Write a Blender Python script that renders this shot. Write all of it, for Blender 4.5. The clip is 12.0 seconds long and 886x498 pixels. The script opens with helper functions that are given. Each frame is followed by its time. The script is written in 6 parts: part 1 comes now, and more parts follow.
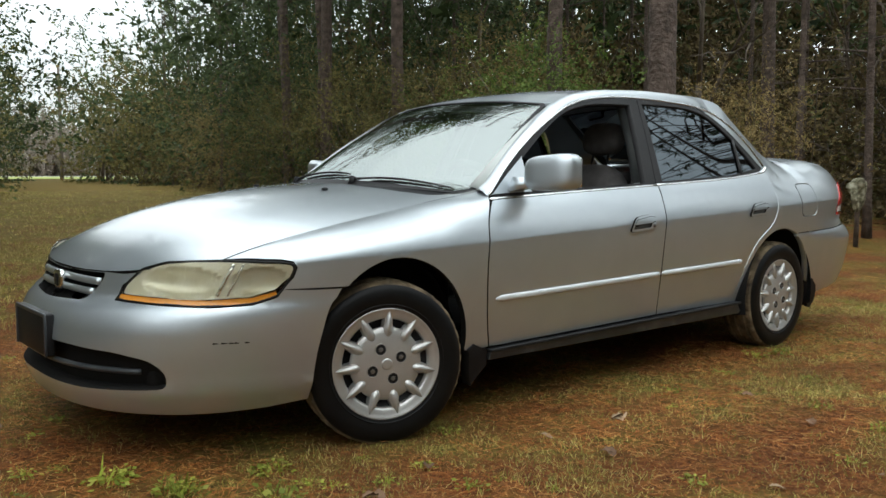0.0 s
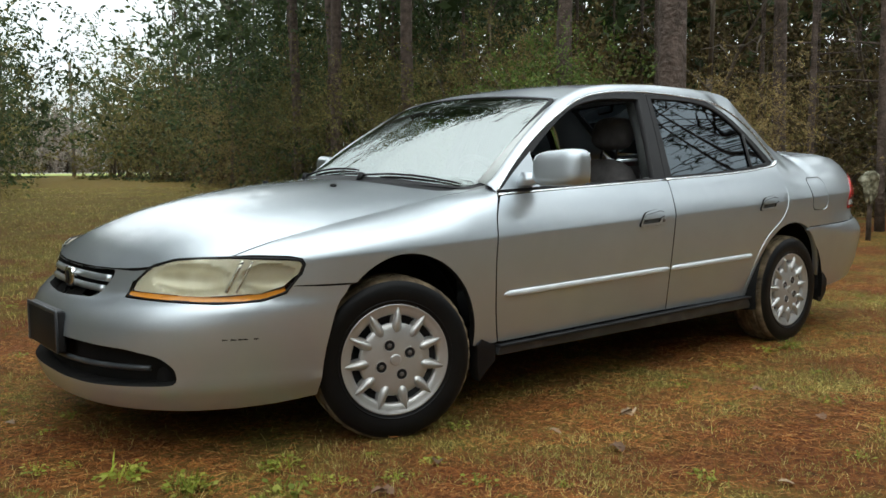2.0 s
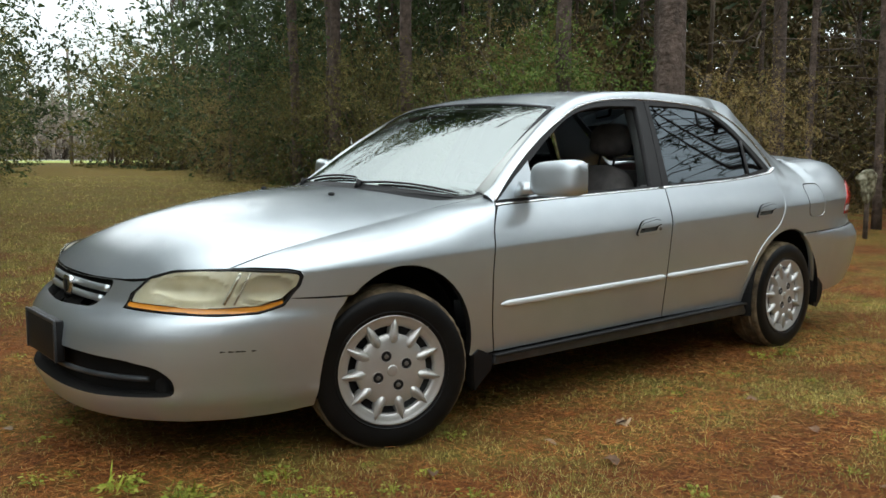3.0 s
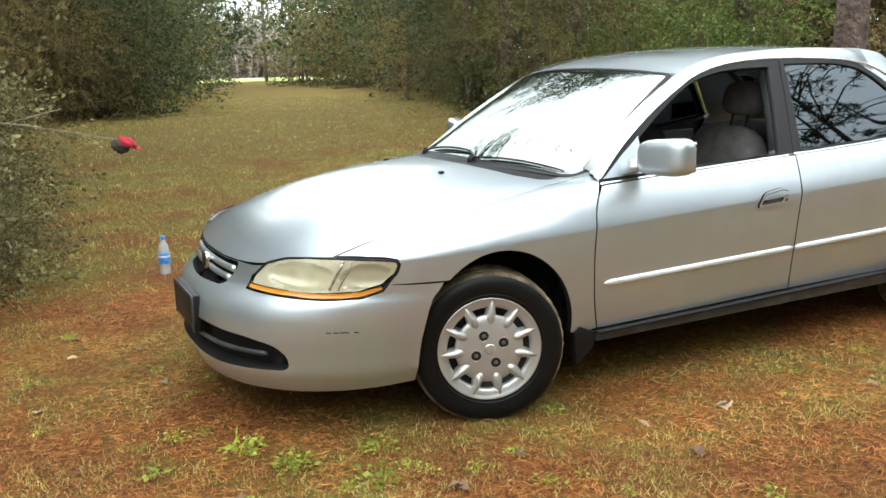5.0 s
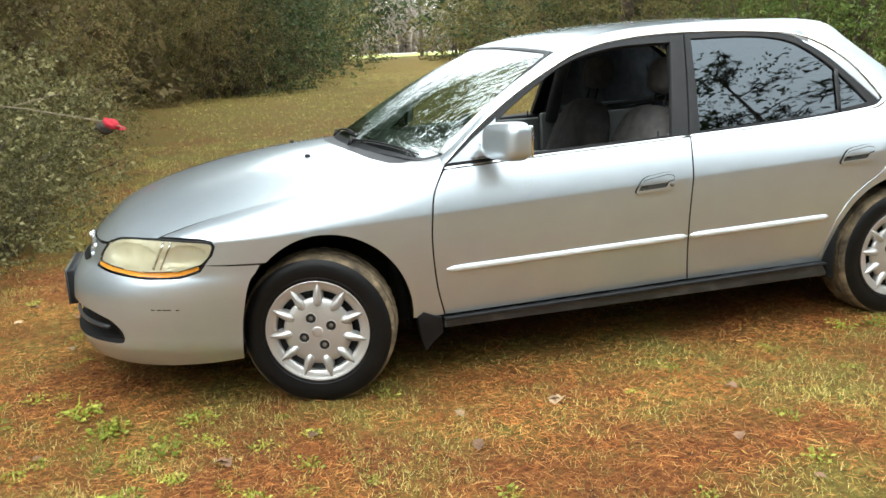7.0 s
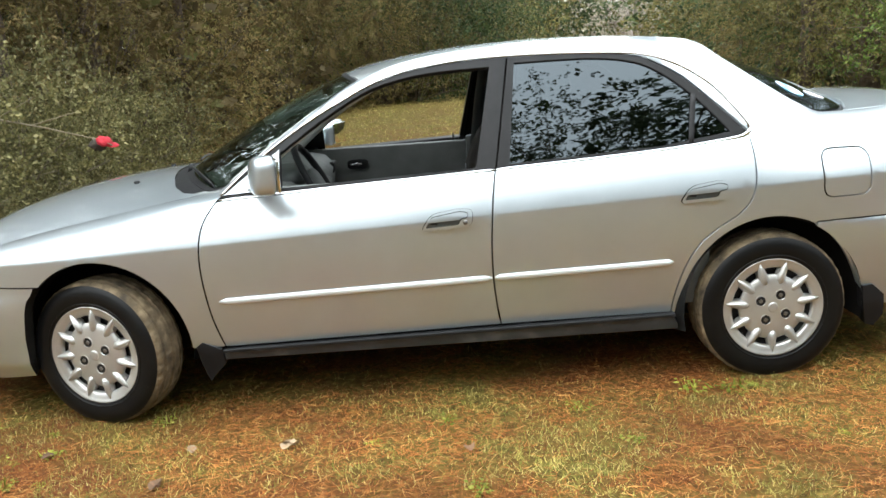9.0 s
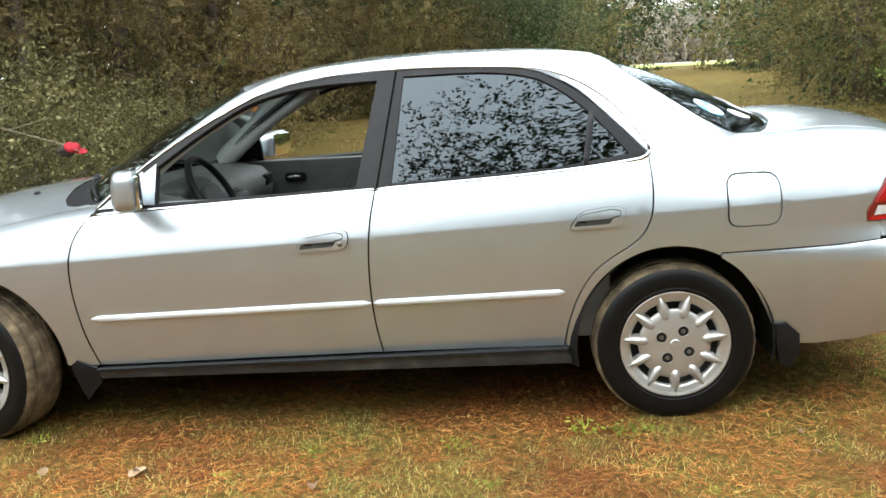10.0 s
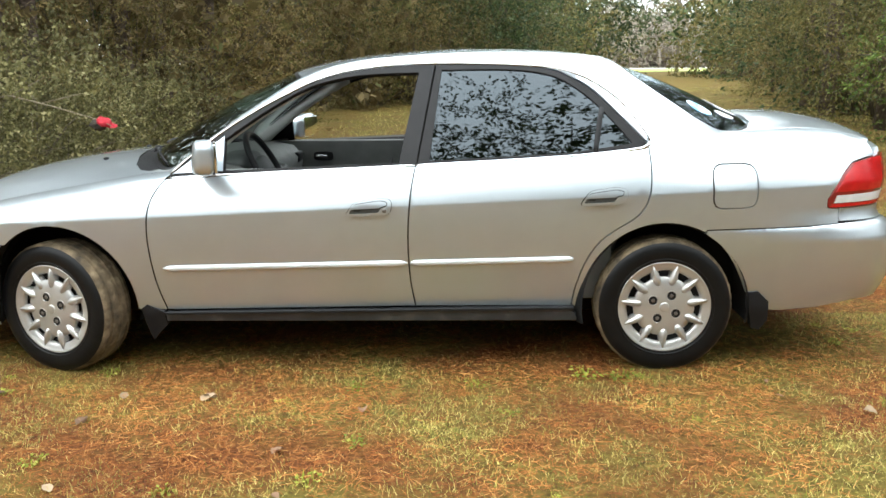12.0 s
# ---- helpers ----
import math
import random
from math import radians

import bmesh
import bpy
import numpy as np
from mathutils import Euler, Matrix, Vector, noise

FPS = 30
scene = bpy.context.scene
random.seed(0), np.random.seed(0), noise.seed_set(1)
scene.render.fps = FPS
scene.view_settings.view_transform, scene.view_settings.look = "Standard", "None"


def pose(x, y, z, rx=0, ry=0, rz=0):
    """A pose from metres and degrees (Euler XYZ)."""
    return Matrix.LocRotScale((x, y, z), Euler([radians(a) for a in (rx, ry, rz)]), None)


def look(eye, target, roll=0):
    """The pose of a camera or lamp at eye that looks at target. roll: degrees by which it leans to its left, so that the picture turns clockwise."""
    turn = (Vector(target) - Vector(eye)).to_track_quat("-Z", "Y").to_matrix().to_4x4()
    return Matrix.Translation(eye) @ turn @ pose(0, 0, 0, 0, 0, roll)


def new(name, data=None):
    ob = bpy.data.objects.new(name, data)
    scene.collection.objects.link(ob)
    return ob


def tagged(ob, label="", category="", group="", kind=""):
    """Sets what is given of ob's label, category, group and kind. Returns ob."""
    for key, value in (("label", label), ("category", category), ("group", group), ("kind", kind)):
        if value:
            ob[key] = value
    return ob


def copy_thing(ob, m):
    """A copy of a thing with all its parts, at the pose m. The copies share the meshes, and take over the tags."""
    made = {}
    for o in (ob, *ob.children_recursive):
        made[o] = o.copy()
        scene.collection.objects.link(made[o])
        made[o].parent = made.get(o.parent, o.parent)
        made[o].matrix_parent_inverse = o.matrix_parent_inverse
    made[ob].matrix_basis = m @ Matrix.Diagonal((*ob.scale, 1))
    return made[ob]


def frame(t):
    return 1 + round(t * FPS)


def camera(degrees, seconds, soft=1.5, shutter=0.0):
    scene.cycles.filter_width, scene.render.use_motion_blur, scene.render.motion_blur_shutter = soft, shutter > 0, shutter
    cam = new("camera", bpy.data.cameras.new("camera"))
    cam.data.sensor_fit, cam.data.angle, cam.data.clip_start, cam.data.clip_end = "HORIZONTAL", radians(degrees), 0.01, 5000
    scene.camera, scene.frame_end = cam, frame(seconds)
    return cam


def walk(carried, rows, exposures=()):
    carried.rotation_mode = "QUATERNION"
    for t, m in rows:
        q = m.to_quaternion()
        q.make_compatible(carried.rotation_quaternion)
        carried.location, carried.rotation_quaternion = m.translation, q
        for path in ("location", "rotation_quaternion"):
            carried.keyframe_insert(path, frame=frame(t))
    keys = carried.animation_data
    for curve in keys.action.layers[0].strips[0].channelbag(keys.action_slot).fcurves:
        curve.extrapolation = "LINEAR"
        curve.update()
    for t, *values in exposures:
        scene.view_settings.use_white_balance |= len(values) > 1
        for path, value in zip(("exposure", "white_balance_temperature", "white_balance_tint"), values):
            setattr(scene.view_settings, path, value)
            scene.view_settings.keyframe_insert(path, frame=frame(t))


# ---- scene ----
cam = camera(54.7, 12.0, soft=1.6)
PATH = [
    (0, (-1.785, -3.301, 0.936), (-0.503, -1.775, 0.764), 0.1),
    (0.5, (-1.777, -3.298, 0.947), (-0.503, -1.768, 0.757), 0.1),
    (1, (-1.772, -3.309, 0.938), (-0.513, -1.767, 0.749), -0.3),
    (1.5, (-1.771, -3.308, 0.948), (-0.518, -1.762, 0.753), -0.3),
    (2, (-1.78, -3.309, 0.94), (-0.518, -1.768, 0.756), -0.2),
    (2.5, (-1.782, -3.312, 0.953), (-0.516, -1.774, 0.768), 0.0),
    (4.5, (-1.738, -3.329, 1.299), (-0.608, -1.723, 0.916), -0.2),
    (5, (-1.558, -3.548, 1.31), (-0.668, -1.805, 0.897), -1.4),
    (5.5, (-1.312, -3.639, 1.3), (-0.511, -1.863, 0.847), -1.5),
    (6, (-1.031, -3.834, 1.296), (-0.357, -2.01, 0.831), -2.1),
    (6.5, (-0.739, -3.987, 1.313), (-0.164, -2.128, 0.849), -2.8),
    (7, (-0.371, -4.021, 1.309), (0.157, -2.147, 0.848), -2.7),
    (7.2, (-0.223, -4.04, 1.312), (0.281, -2.16, 0.853), -2.8),
    (8.8, (1.168, -4.112, 1.307), (1.275, -2.165, 0.862), -3.7),
    (9, (1.39, -4.137, 1.32), (1.406, -2.184, 0.89), -3.8),
    (9.5, (1.741, -4.022, 1.296), (1.667, -2.068, 0.873), -3.9),
    (10, (2.096, -3.932, 1.306), (1.96, -1.979, 0.898), -3.2),
    (10.5, (2.393, -3.906, 1.329), (2.111, -1.973, 0.901), -2.4),
    (11, (2.283, -4.001, 1.338), (2.02, -2.07, 0.891), -1.5),
    (11.5, (2.134, -4.274, 1.358), (1.902, -2.338, 0.91), -0.9),
    (12, (1.872, -4.497, 1.312), (1.81, -2.543, 0.892), -0.6),
]
EXPOSURES = [(0, -0.56), (2.7, -0.56), (4.3, 0.1), (5.0, 0.37), (5.5, 0.46), (6.5, 0.58), (8.8, 0.6), (12, 0.66)]
walk(cam, [(t, look(eye, target, roll)) for t, eye, target, roll in PATH], EXPOSURES)

# ---- world and light: a bright overcast sky ----
world = bpy.data.worlds.new("overcast_sky")
scene.world = world
world.use_nodes = True
wn, wl = world.node_tree.nodes, world.node_tree.links
sky = wn.new("ShaderNodeTexSky")
sky.sky_type = "NISHITA"
sky.sun_disc = False
sky.sun_elevation, sky.sun_rotation = radians(42), radians(215)
sky.air_density, sky.dust_density = 1.0, 4.0
SKY_STRENGTH = 0.15
# overcast: three times brighter overhead than at the horizon
way = wn.new("ShaderNodeTexCoord")
split = wn.new("ShaderNodeSeparateXYZ")
wl.new(way.outputs["Generated"], split.inputs[0])
rise = wn.new("ShaderNodeMapRange")
rise.inputs["From Min"].default_value, rise.inputs["From Max"].default_value = 0.0, 1.0
wl.new(split.outputs[2], rise.inputs["Value"])
dome = wn.new("ShaderNodeMix")
dome.data_type = "RGBA"
dome.inputs[6].default_value = (10.8, 11.7, 12.0, 1)
dome.inputs[7].default_value = (26.3, 28.7, 29.6, 1)
wl.new(rise.outputs[0], dome.inputs[0])
cloud = wn.new("ShaderNodeMix")
cloud.data_type = "RGBA"
cloud.inputs[0].default_value = 0.92
wl.new(sky.outputs[0], cloud.inputs[6])
wl.new(dome.outputs[2], cloud.inputs[7])
bg = wn["Background"]
bg.inputs[1].default_value = SKY_STRENGTH
wl.new(cloud.outputs[2], bg.inputs[0])
sun_data = bpy.data.lights.new("sun", "SUN")
sun_data.energy, sun_data.angle, sun_data.color = 0.5, radians(120), (1.0, 0.96, 0.9)
sun = new("sun", sun_data)
sun.matrix_world = look((-2, -3.5, 14), (0, 0, 0))

# ---- materials ----
def material(name, color, rough=0.6, metal=0.0, coat=0.0, spec=0.5):
    m = bpy.data.materials.new(name)
    m.use_nodes = True
    b = m.node_tree.nodes["Principled BSDF"]
    b.inputs["Base Color"].default_value = (*color, 1)
    b.inputs["Roughness"].default_value = rough
    b.inputs["Metallic"].default_value = metal
    b.inputs["Coat Weight"].default_value = coat
    b.inputs["Specular IOR Level"].default_value = spec
    return m


def node(m, kind, **inputs):
    n = m.node_tree.nodes.new("ShaderNode" + kind)
    for key, value in inputs.items():
        n.inputs[key.replace("_", " ")].default_value = value
    return n


def link(m, a, b):
    m.node_tree.links.new(a, b)


def bsdf(m):
    return m.node_tree.nodes["Principled BSDF"]


def ramp(m, source, stops):
    r = m.node_tree.nodes.new("ShaderNodeValToRGB")
    e = r.color_ramp.elements
    while len(e) < len(stops):
        e.new(0.5)
    for el, (p, c) in zip(e, stops):
        el.position, el.color = p, (*c, 1)
    link(m, source, r.inputs[0])
    return r.outputs[0]


def coords(m, kind="Object"):
    return m.node_tree.nodes.new("ShaderNodeTexCoord").outputs[kind]


def noise_out(m, scale, detail=4, rough=0.55, vec=None):
    n = node(m, "TexNoise", Scale=scale, Detail=detail, Roughness=rough)
    link(m, vec if vec else coords(m), n.inputs["Vector"])
    return n.outputs["Fac"]


def mixed(m, fac, a, b, mode="MIX"):
    n = m.node_tree.nodes.new("ShaderNodeMix")
    n.data_type, n.blend_type = "RGBA", mode
    for value, slot in ((fac, 0), (a, 6), (b, 7)):
        if isinstance(value, (int, float)):
            n.inputs[slot].default_value = value
        elif isinstance(value, tuple):
            n.inputs[slot].default_value = (*value, 1)
        else:
            link(m, value, n.inputs[slot])
    return n.outputs[2]


def bump(m, height, strength=0.3, distance=0.01):
    b = node(m, "Bump", Strength=strength, Distance=distance)
    link(m, height, b.inputs["Height"])
    link(m, b.outputs[0], bsdf(m).inputs["Normal"])


def varied(name, stops, scale, rough=0.7, bump_scale=0, bump_strength=0.3, bump_distance=0.01, coat=0.0, metal=0.0, rough_var=0.0):
    m = material(name, stops[0][1], rough, metal, coat)
    link(m, ramp(m, noise_out(m, scale), stops), bsdf(m).inputs["Base Color"])
    if bump_scale:
        bump(m, noise_out(m, bump_scale), bump_strength, bump_distance)
    if rough_var:
        mr = node(m, "MapRange")
        mr.inputs["To Min"].default_value, mr.inputs["To Max"].default_value = rough - rough_var, rough + rough_var
        link(m, noise_out(m, scale * 2.3), mr.inputs["Value"])
        link(m, mr.outputs[0], bsdf(m).inputs["Roughness"])
    return m


def foliage(name, stops, rough=0.55, trans=0.25):
    """Leaves that differ one from another."""
    m = material(name, stops[0][1], rough, spec=0.18)
    g = m.node_tree.nodes.new("ShaderNodeNewGeometry")
    info = m.node_tree.nodes.new("ShaderNodeObjectInfo")
    base = ramp(m, g.outputs["Random Per Island"], stops)
    hue = node(m, "HueSaturation")
    mr = node(m, "MapRange")
    mr.inputs["To Min"].default_value, mr.inputs["To Max"].default_value = 0.7, 1.3
    link(m, info.outputs["Random"], mr.inputs["Value"])
    bough = node(m, "MapRange")
    bough.inputs["From Min"].default_value, bough.inputs["From Max"].default_value = 0.32, 0.68
    bough.inputs["To Min"].default_value, bough.inputs["To Max"].default_value = 0.62, 1.4
    link(m, noise_out(m, 1.9, 3, 0.6), bough.inputs["Value"])
    both = m.node_tree.nodes.new("ShaderNodeMath")
    both.operation = "MULTIPLY"
    link(m, mr.outputs[0], both.inputs[0])
    link(m, bough.outputs[0], both.inputs[1])
    link(m, both.outputs[0], hue.inputs["Value"])
    link(m, base, hue.inputs["Color"])
    link(m, hue.outputs[0], bsdf(m).inputs["Base Color"])
    t = m.node_tree.nodes.new("ShaderNodeBsdfTranslucent")
    link(m, hue.outputs[0], t.inputs["Color"])
    mx = m.node_tree.nodes.new("ShaderNodeMixShader")
    mx.inputs[0].default_value = trans
    link(m, bsdf(m).outputs[0], mx.inputs[1])
    link(m, t.outputs[0], mx.inputs[2])
    link(m, mx.outputs[0], m.node_tree.nodes["Material Output"].inputs["Surface"])
    return m


LEAF_BUSH = foliage("evergreen_leaves", [(0.0, (0.104, 0.098, 0.032)), (0.45, (0.165, 0.150, 0.050)), (0.75, (0.213, 0.189, 0.068)), (0.9, (0.226, 0.159, 0.066)), (1.0, (0.275, 0.244, 0.098))], 0.6)
LEAF_OLIVE = foliage("pale_olive_leaves", [(0.0, (0.083, 0.079, 0.030)), (0.45, (0.142, 0.132, 0.053)), (0.8, (0.212, 0.190, 0.083)), (1.0, (0.300, 0.272, 0.140))])
LEAF_DARK = foliage("dark_green_leaves", [(0.0, (0.035, 0.055, 0.022)), (0.5, (0.062, 0.092, 0.035)), (0.9, (0.100, 0.131, 0.050)), (1.0, (0.156, 0.163, 0.069))])
LEAF_BROWN = foliage("dry_brown_leaves", [(0.0, (0.152, 0.110, 0.049)), (0.4, (0.232, 0.168, 0.071)), (0.7, (0.293, 0.217, 0.090)), (1.0, (0.195, 0.181, 0.061))], 0.6)
# brown leaves darkened in colour to stand for shade beneath the canopy
LEAF_WOOD = foliage("shaded_thicket_leaves", [(0.0, (0.075, 0.056, 0.026)), (0.5, (0.13, 0.096, 0.043)), (0.8, (0.18, 0.135, 0.062)), (1.0, (0.115, 0.125, 0.042))], 0.7)
LEAF_GREEN = foliage("bright_green_leaves", [(0.0, (0.06, 0.1, 0.024)), (0.5, (0.11, 0.165, 0.038)), (0.9, (0.17, 0.23, 0.055)), (1.0, (0.24, 0.26, 0.08))])
# distance haze is mixed into this leaf colour
LEAF_HAZE = foliage("hazed_far_twigs_and_leaves", [(0.0, (0.24, 0.2, 0.165)), (0.6, (0.33, 0.28, 0.24)), (1.0, (0.28, 0.28, 0.19))], 0.8)
NEEDLE = foliage("pine_needles", [(0.0, (0.03, 0.045, 0.02)), (0.6, (0.06, 0.082, 0.03)), (1.0, (0.1, 0.11, 0.045))])
BLADE = foliage("grass_blades", [(0.0, (0.1, 0.125, 0.02)), (0.3, (0.23, 0.232, 0.05)), (0.65, (0.42, 0.34, 0.1)), (1.0, (0.6, 0.49, 0.2))], 0.6, 0.25)
STRAW = foliage("pine_straw", [(0.0, (0.1, 0.03, 0.008)), (0.4, (0.27, 0.086, 0.019)), (0.8, (0.39, 0.15, 0.037)), (1.0, (0.52, 0.3, 0.1))], 0.6, 0.1)
WEED = foliage("green_weeds", [(0.0, (0.15, 0.19, 0.026)), (0.6, (0.27, 0.31, 0.04)), (1.0, (0.4, 0.4, 0.085))], 0.5, 0.3)
BARK = varied("pine_bark", [(0.25, (0.04, 0.029, 0.022)), (0.5, (0.1, 0.073, 0.058)), (0.75, (0.175, 0.13, 0.105))], 9, 0.95, 22, 1.0, 0.05)
TWIG = varied("grey_brown_twigs", [(0.3, (0.07, 0.054, 0.038)), (0.7, (0.15, 0.118, 0.085))], 6, 0.85)
# far twigs, their colour paled for distance haze
HAZE_TWIG = varied("hazed_bare_twigs", [(0.3, (0.26, 0.22, 0.19)), (0.7, (0.38, 0.33, 0.29))], 2, 0.9)
POLEWOOD = varied("weathered_pole", [(0.3, (0.1, 0.085, 0.07)), (0.7, (0.2, 0.17, 0.14))], 3, 0.9)
ROAD = varied("asphalt_road", [(0.3, (0.3, 0.3, 0.29)), (0.7, (0.4, 0.39, 0.38))], 1, 0.9)
FARLAWN = varied("sunlit_lawn", [(0.3, (0.22, 0.28, 0.045)), (0.7, (0.33, 0.36, 0.08))], 0.3, 0.9)


def ground_material():
    m = material("pine_straw_and_grass", (0.2, 0.1, 0.04), 0.95, spec=0.2)
    c = coords(m)
    straw = ramp(m, noise_out(m, 38, 5, 0.7, c), [(0.3, (0.045, 0.015, 0.0045)), (0.5, (0.14, 0.046, 0.0115)), (0.68, (0.26, 0.103, 0.028))])
    grass = ramp(m, noise_out(m, 30, 5, 0.7, c), [(0.3, (0.045, 0.036, 0.007)), (0.5, (0.125, 0.093, 0.017)), (0.7, (0.25, 0.183, 0.045))])
    near = ramp(m, noise_out(m, 0.9, 5, 0.65, c), [(0.42, (0, 0, 0)), (0.58, (1, 1, 1))])
    sep = m.node_tree.nodes.new("ShaderNodeSeparateXYZ")
    link(m, c, sep.inputs[0])
    mr = node(m, "MapRange")
    mr.inputs["From Min"].default_value, mr.inputs["From Max"].default_value = 3.0, 14.0
    mr.inputs["To Max"].default_value = 0.7
    link(m, sep.outputs[1], mr.inputs["Value"])
    fac = mixed(m, mr.outputs[0], near, (1.0, 1.0, 1.0))
    col = mixed(m, fac, straw, grass)
    link(m, col, bsdf(m).inputs["Base Color"])
    bump(m, noise_out(m, 45, 6, 0.7, c), 0.8, 0.03)
    return m


GROUND = ground_material()


# ---- mesh helpers ----
def mesh_of(name, verts, faces, smooth=False):
    me = bpy.data.meshes.new(name)
    me.from_pydata([tuple(v) for v in verts], [], faces)
    if smooth:
        me.polygons.foreach_set("use_smooth", [True] * len(me.polygons))
    me.update()
    return me


def quads(name, corners):
    """A mesh of loose quads from an array of N x 4 x 3."""
    n = len(corners)
    me = bpy.data.meshes.new(name)
    me.vertices.add(4 * n)
    me.vertices.foreach_set("co", np.ascontiguousarray(corners, dtype=np.float32).ravel())
    me.loops.add(4 * n)
    me.loops.foreach_set("vertex_index", np.arange(4 * n, dtype=np.int32))
    me.polygons.add(n)
    me.polygons.foreach_set("loop_start", np.arange(0, 4 * n, 4, dtype=np.int32))
    me.update(calc_edges=True)
    return me


def put(name, me, mat, parent=None, label="", at=None):
    ob = new(name, me)
    if mat and not me.materials:
        me.materials.append(mat)
    if parent:
        ob.parent = parent
    if at is not None:
        ob.matrix_basis = at
    if label:
        ob["label"] = label
    return ob


def part(name, bm, mat, parent=None, label="", smooth=True, at=None):
    me = bpy.data.meshes.new(name)
    bm.to_mesh(me)
    bm.free()
    if smooth:
        me.polygons.foreach_set("use_smooth", [True] * len(me.polygons))
    return put(name, me, mat, parent, label, at)


def empty(name, m=None):
    ob = new(name)
    ob.empty_display_size = 0.2
    if m is not None:
        ob.matrix_basis = m
    return ob


def unit(v):
    return v / np.maximum(np.linalg.norm(v, axis=-1, keepdims=True), 1e-9)


def tube(points, radii, sides=6):
    """Verts and faces of a tapered tube along a line of points."""
    verts, faces = [], []
    pts = [Vector(p) for p in points]
    for i, p in enumerate(pts):
        d = (pts[min(i + 1, len(pts) - 1)] - pts[max(i - 1, 0)]).normalized()
        u = d.orthogonal().normalized() if i == 0 else (u - d * u.dot(d)).normalized()
        w = d.cross(u)
        for k in range(sides):
            an = 2 * math.pi * k / sides
            verts.append(p + (u * math.cos(an) + w * math.sin(an)) * radii[i])
        if i:
            for k in range(sides):
                a, b = (i - 1) * sides + k, (i - 1) * sides + (k + 1) % sides
                faces.append((a, b, b + sides, a + sides))
    faces.append(tuple(range((len(pts) - 1) * sides, len(pts) * sides)))
    faces.append(tuple(reversed(range(sides))))
    return verts, faces


def tubes(name, lines, sides=5):
    """One mesh of several tapered tubes; each line is (points, radii)."""
    verts, faces = [], []
    for points, radii in lines:
        v, f = tube(points, radii, sides)
        k = len(verts)
        verts += v
        faces += [tuple(i + k for i in q) for q in f]
    return mesh_of(name, verts, faces, True)


# ---- the ground, one sheet to the horizon ----
def smooth_step(a, b, x):
    t = min(1, max(0, (x - a) / (b - a)))
    return t * t * (3 - 2 * t)


def ground_z(x, y):
    z = -0.024 + 0.044 * (1 - smooth_step(-1.7, -0.9, y))
    z += 0.03 * smooth_step(1.2, 4.0, y) + 0.0072 * min(90.0, max(0.0, y - 2.0))
    return z + 0.012 * noise.noise((x * 0.9, y * 0.9, 0.3))


def build_ground():
    def axis(lo, hi):
        xs = [float(v) for v in np.arange(lo, hi + 0.01, 0.25)]
        step, far = 0.5, hi
        while far < 900:
            far += step
            xs.append(far)
            step *= 1.4
        step, far = 0.5, lo
        while far > -900:
            far -= step
            xs.insert(0, far)
            step *= 1.4
        return xs
    xs, ys = axis(-6, 10), axis(-6, 10)
    verts = [(x, y, ground_z(x, y)) for y in ys for x in xs]
    n = len(xs)
    faces = [(j * n + i, j * n + i + 1, (j + 1) * n + i + 1, (j + 1) * n + i) for j in range(len(ys) - 1) for i in range(n - 1)]
    ob = put("ground", mesh_of("ground", verts, faces, True), GROUND)
    tagged(ob, "orange pine straw and thin dry grass over soil", "ground", kind="structure")


build_ground()


def strip_sheet(name, x0, x1, y0, y1, z, mat, label):
    n = 24
    verts = [(x0 + (x1 - x0) * i / n, y, ground_z(x0, y) + z) for y in (y0, y1) for i in range(n + 1)]
    faces = [(i, i + 1, n + 2 + i, n + 1 + i) for i in range(n)]
    ob = put(name, mesh_of(name, verts, faces), mat)
    tagged(ob, label, name.split("_")[-1], kind="structure")


strip_sheet("lawn", -120, 160, 72, 88, 0.06, FARLAWN, "bright yellow-green mown verge")
strip_sheet("road", -160, 220, 88, 95, 0.08, ROAD, "pale grey road at the end of the clearing")


# ---- shrubs, trees ----
def lobes(rng, radius, height, n, low=0.08):
    out = []
    for i in range(n):
        a = rng.uniform(0, 2 * math.pi)
        r = radius * math.sqrt(rng.uniform(0, 1)) * 0.75
        h = height * rng.uniform(low, 0.85) * (1 - 0.35 * (r / radius) ** 2)
        out.append((r * math.cos(a), r * math.sin(a), h, radius * rng.uniform(0.28, 0.5)))
    return out


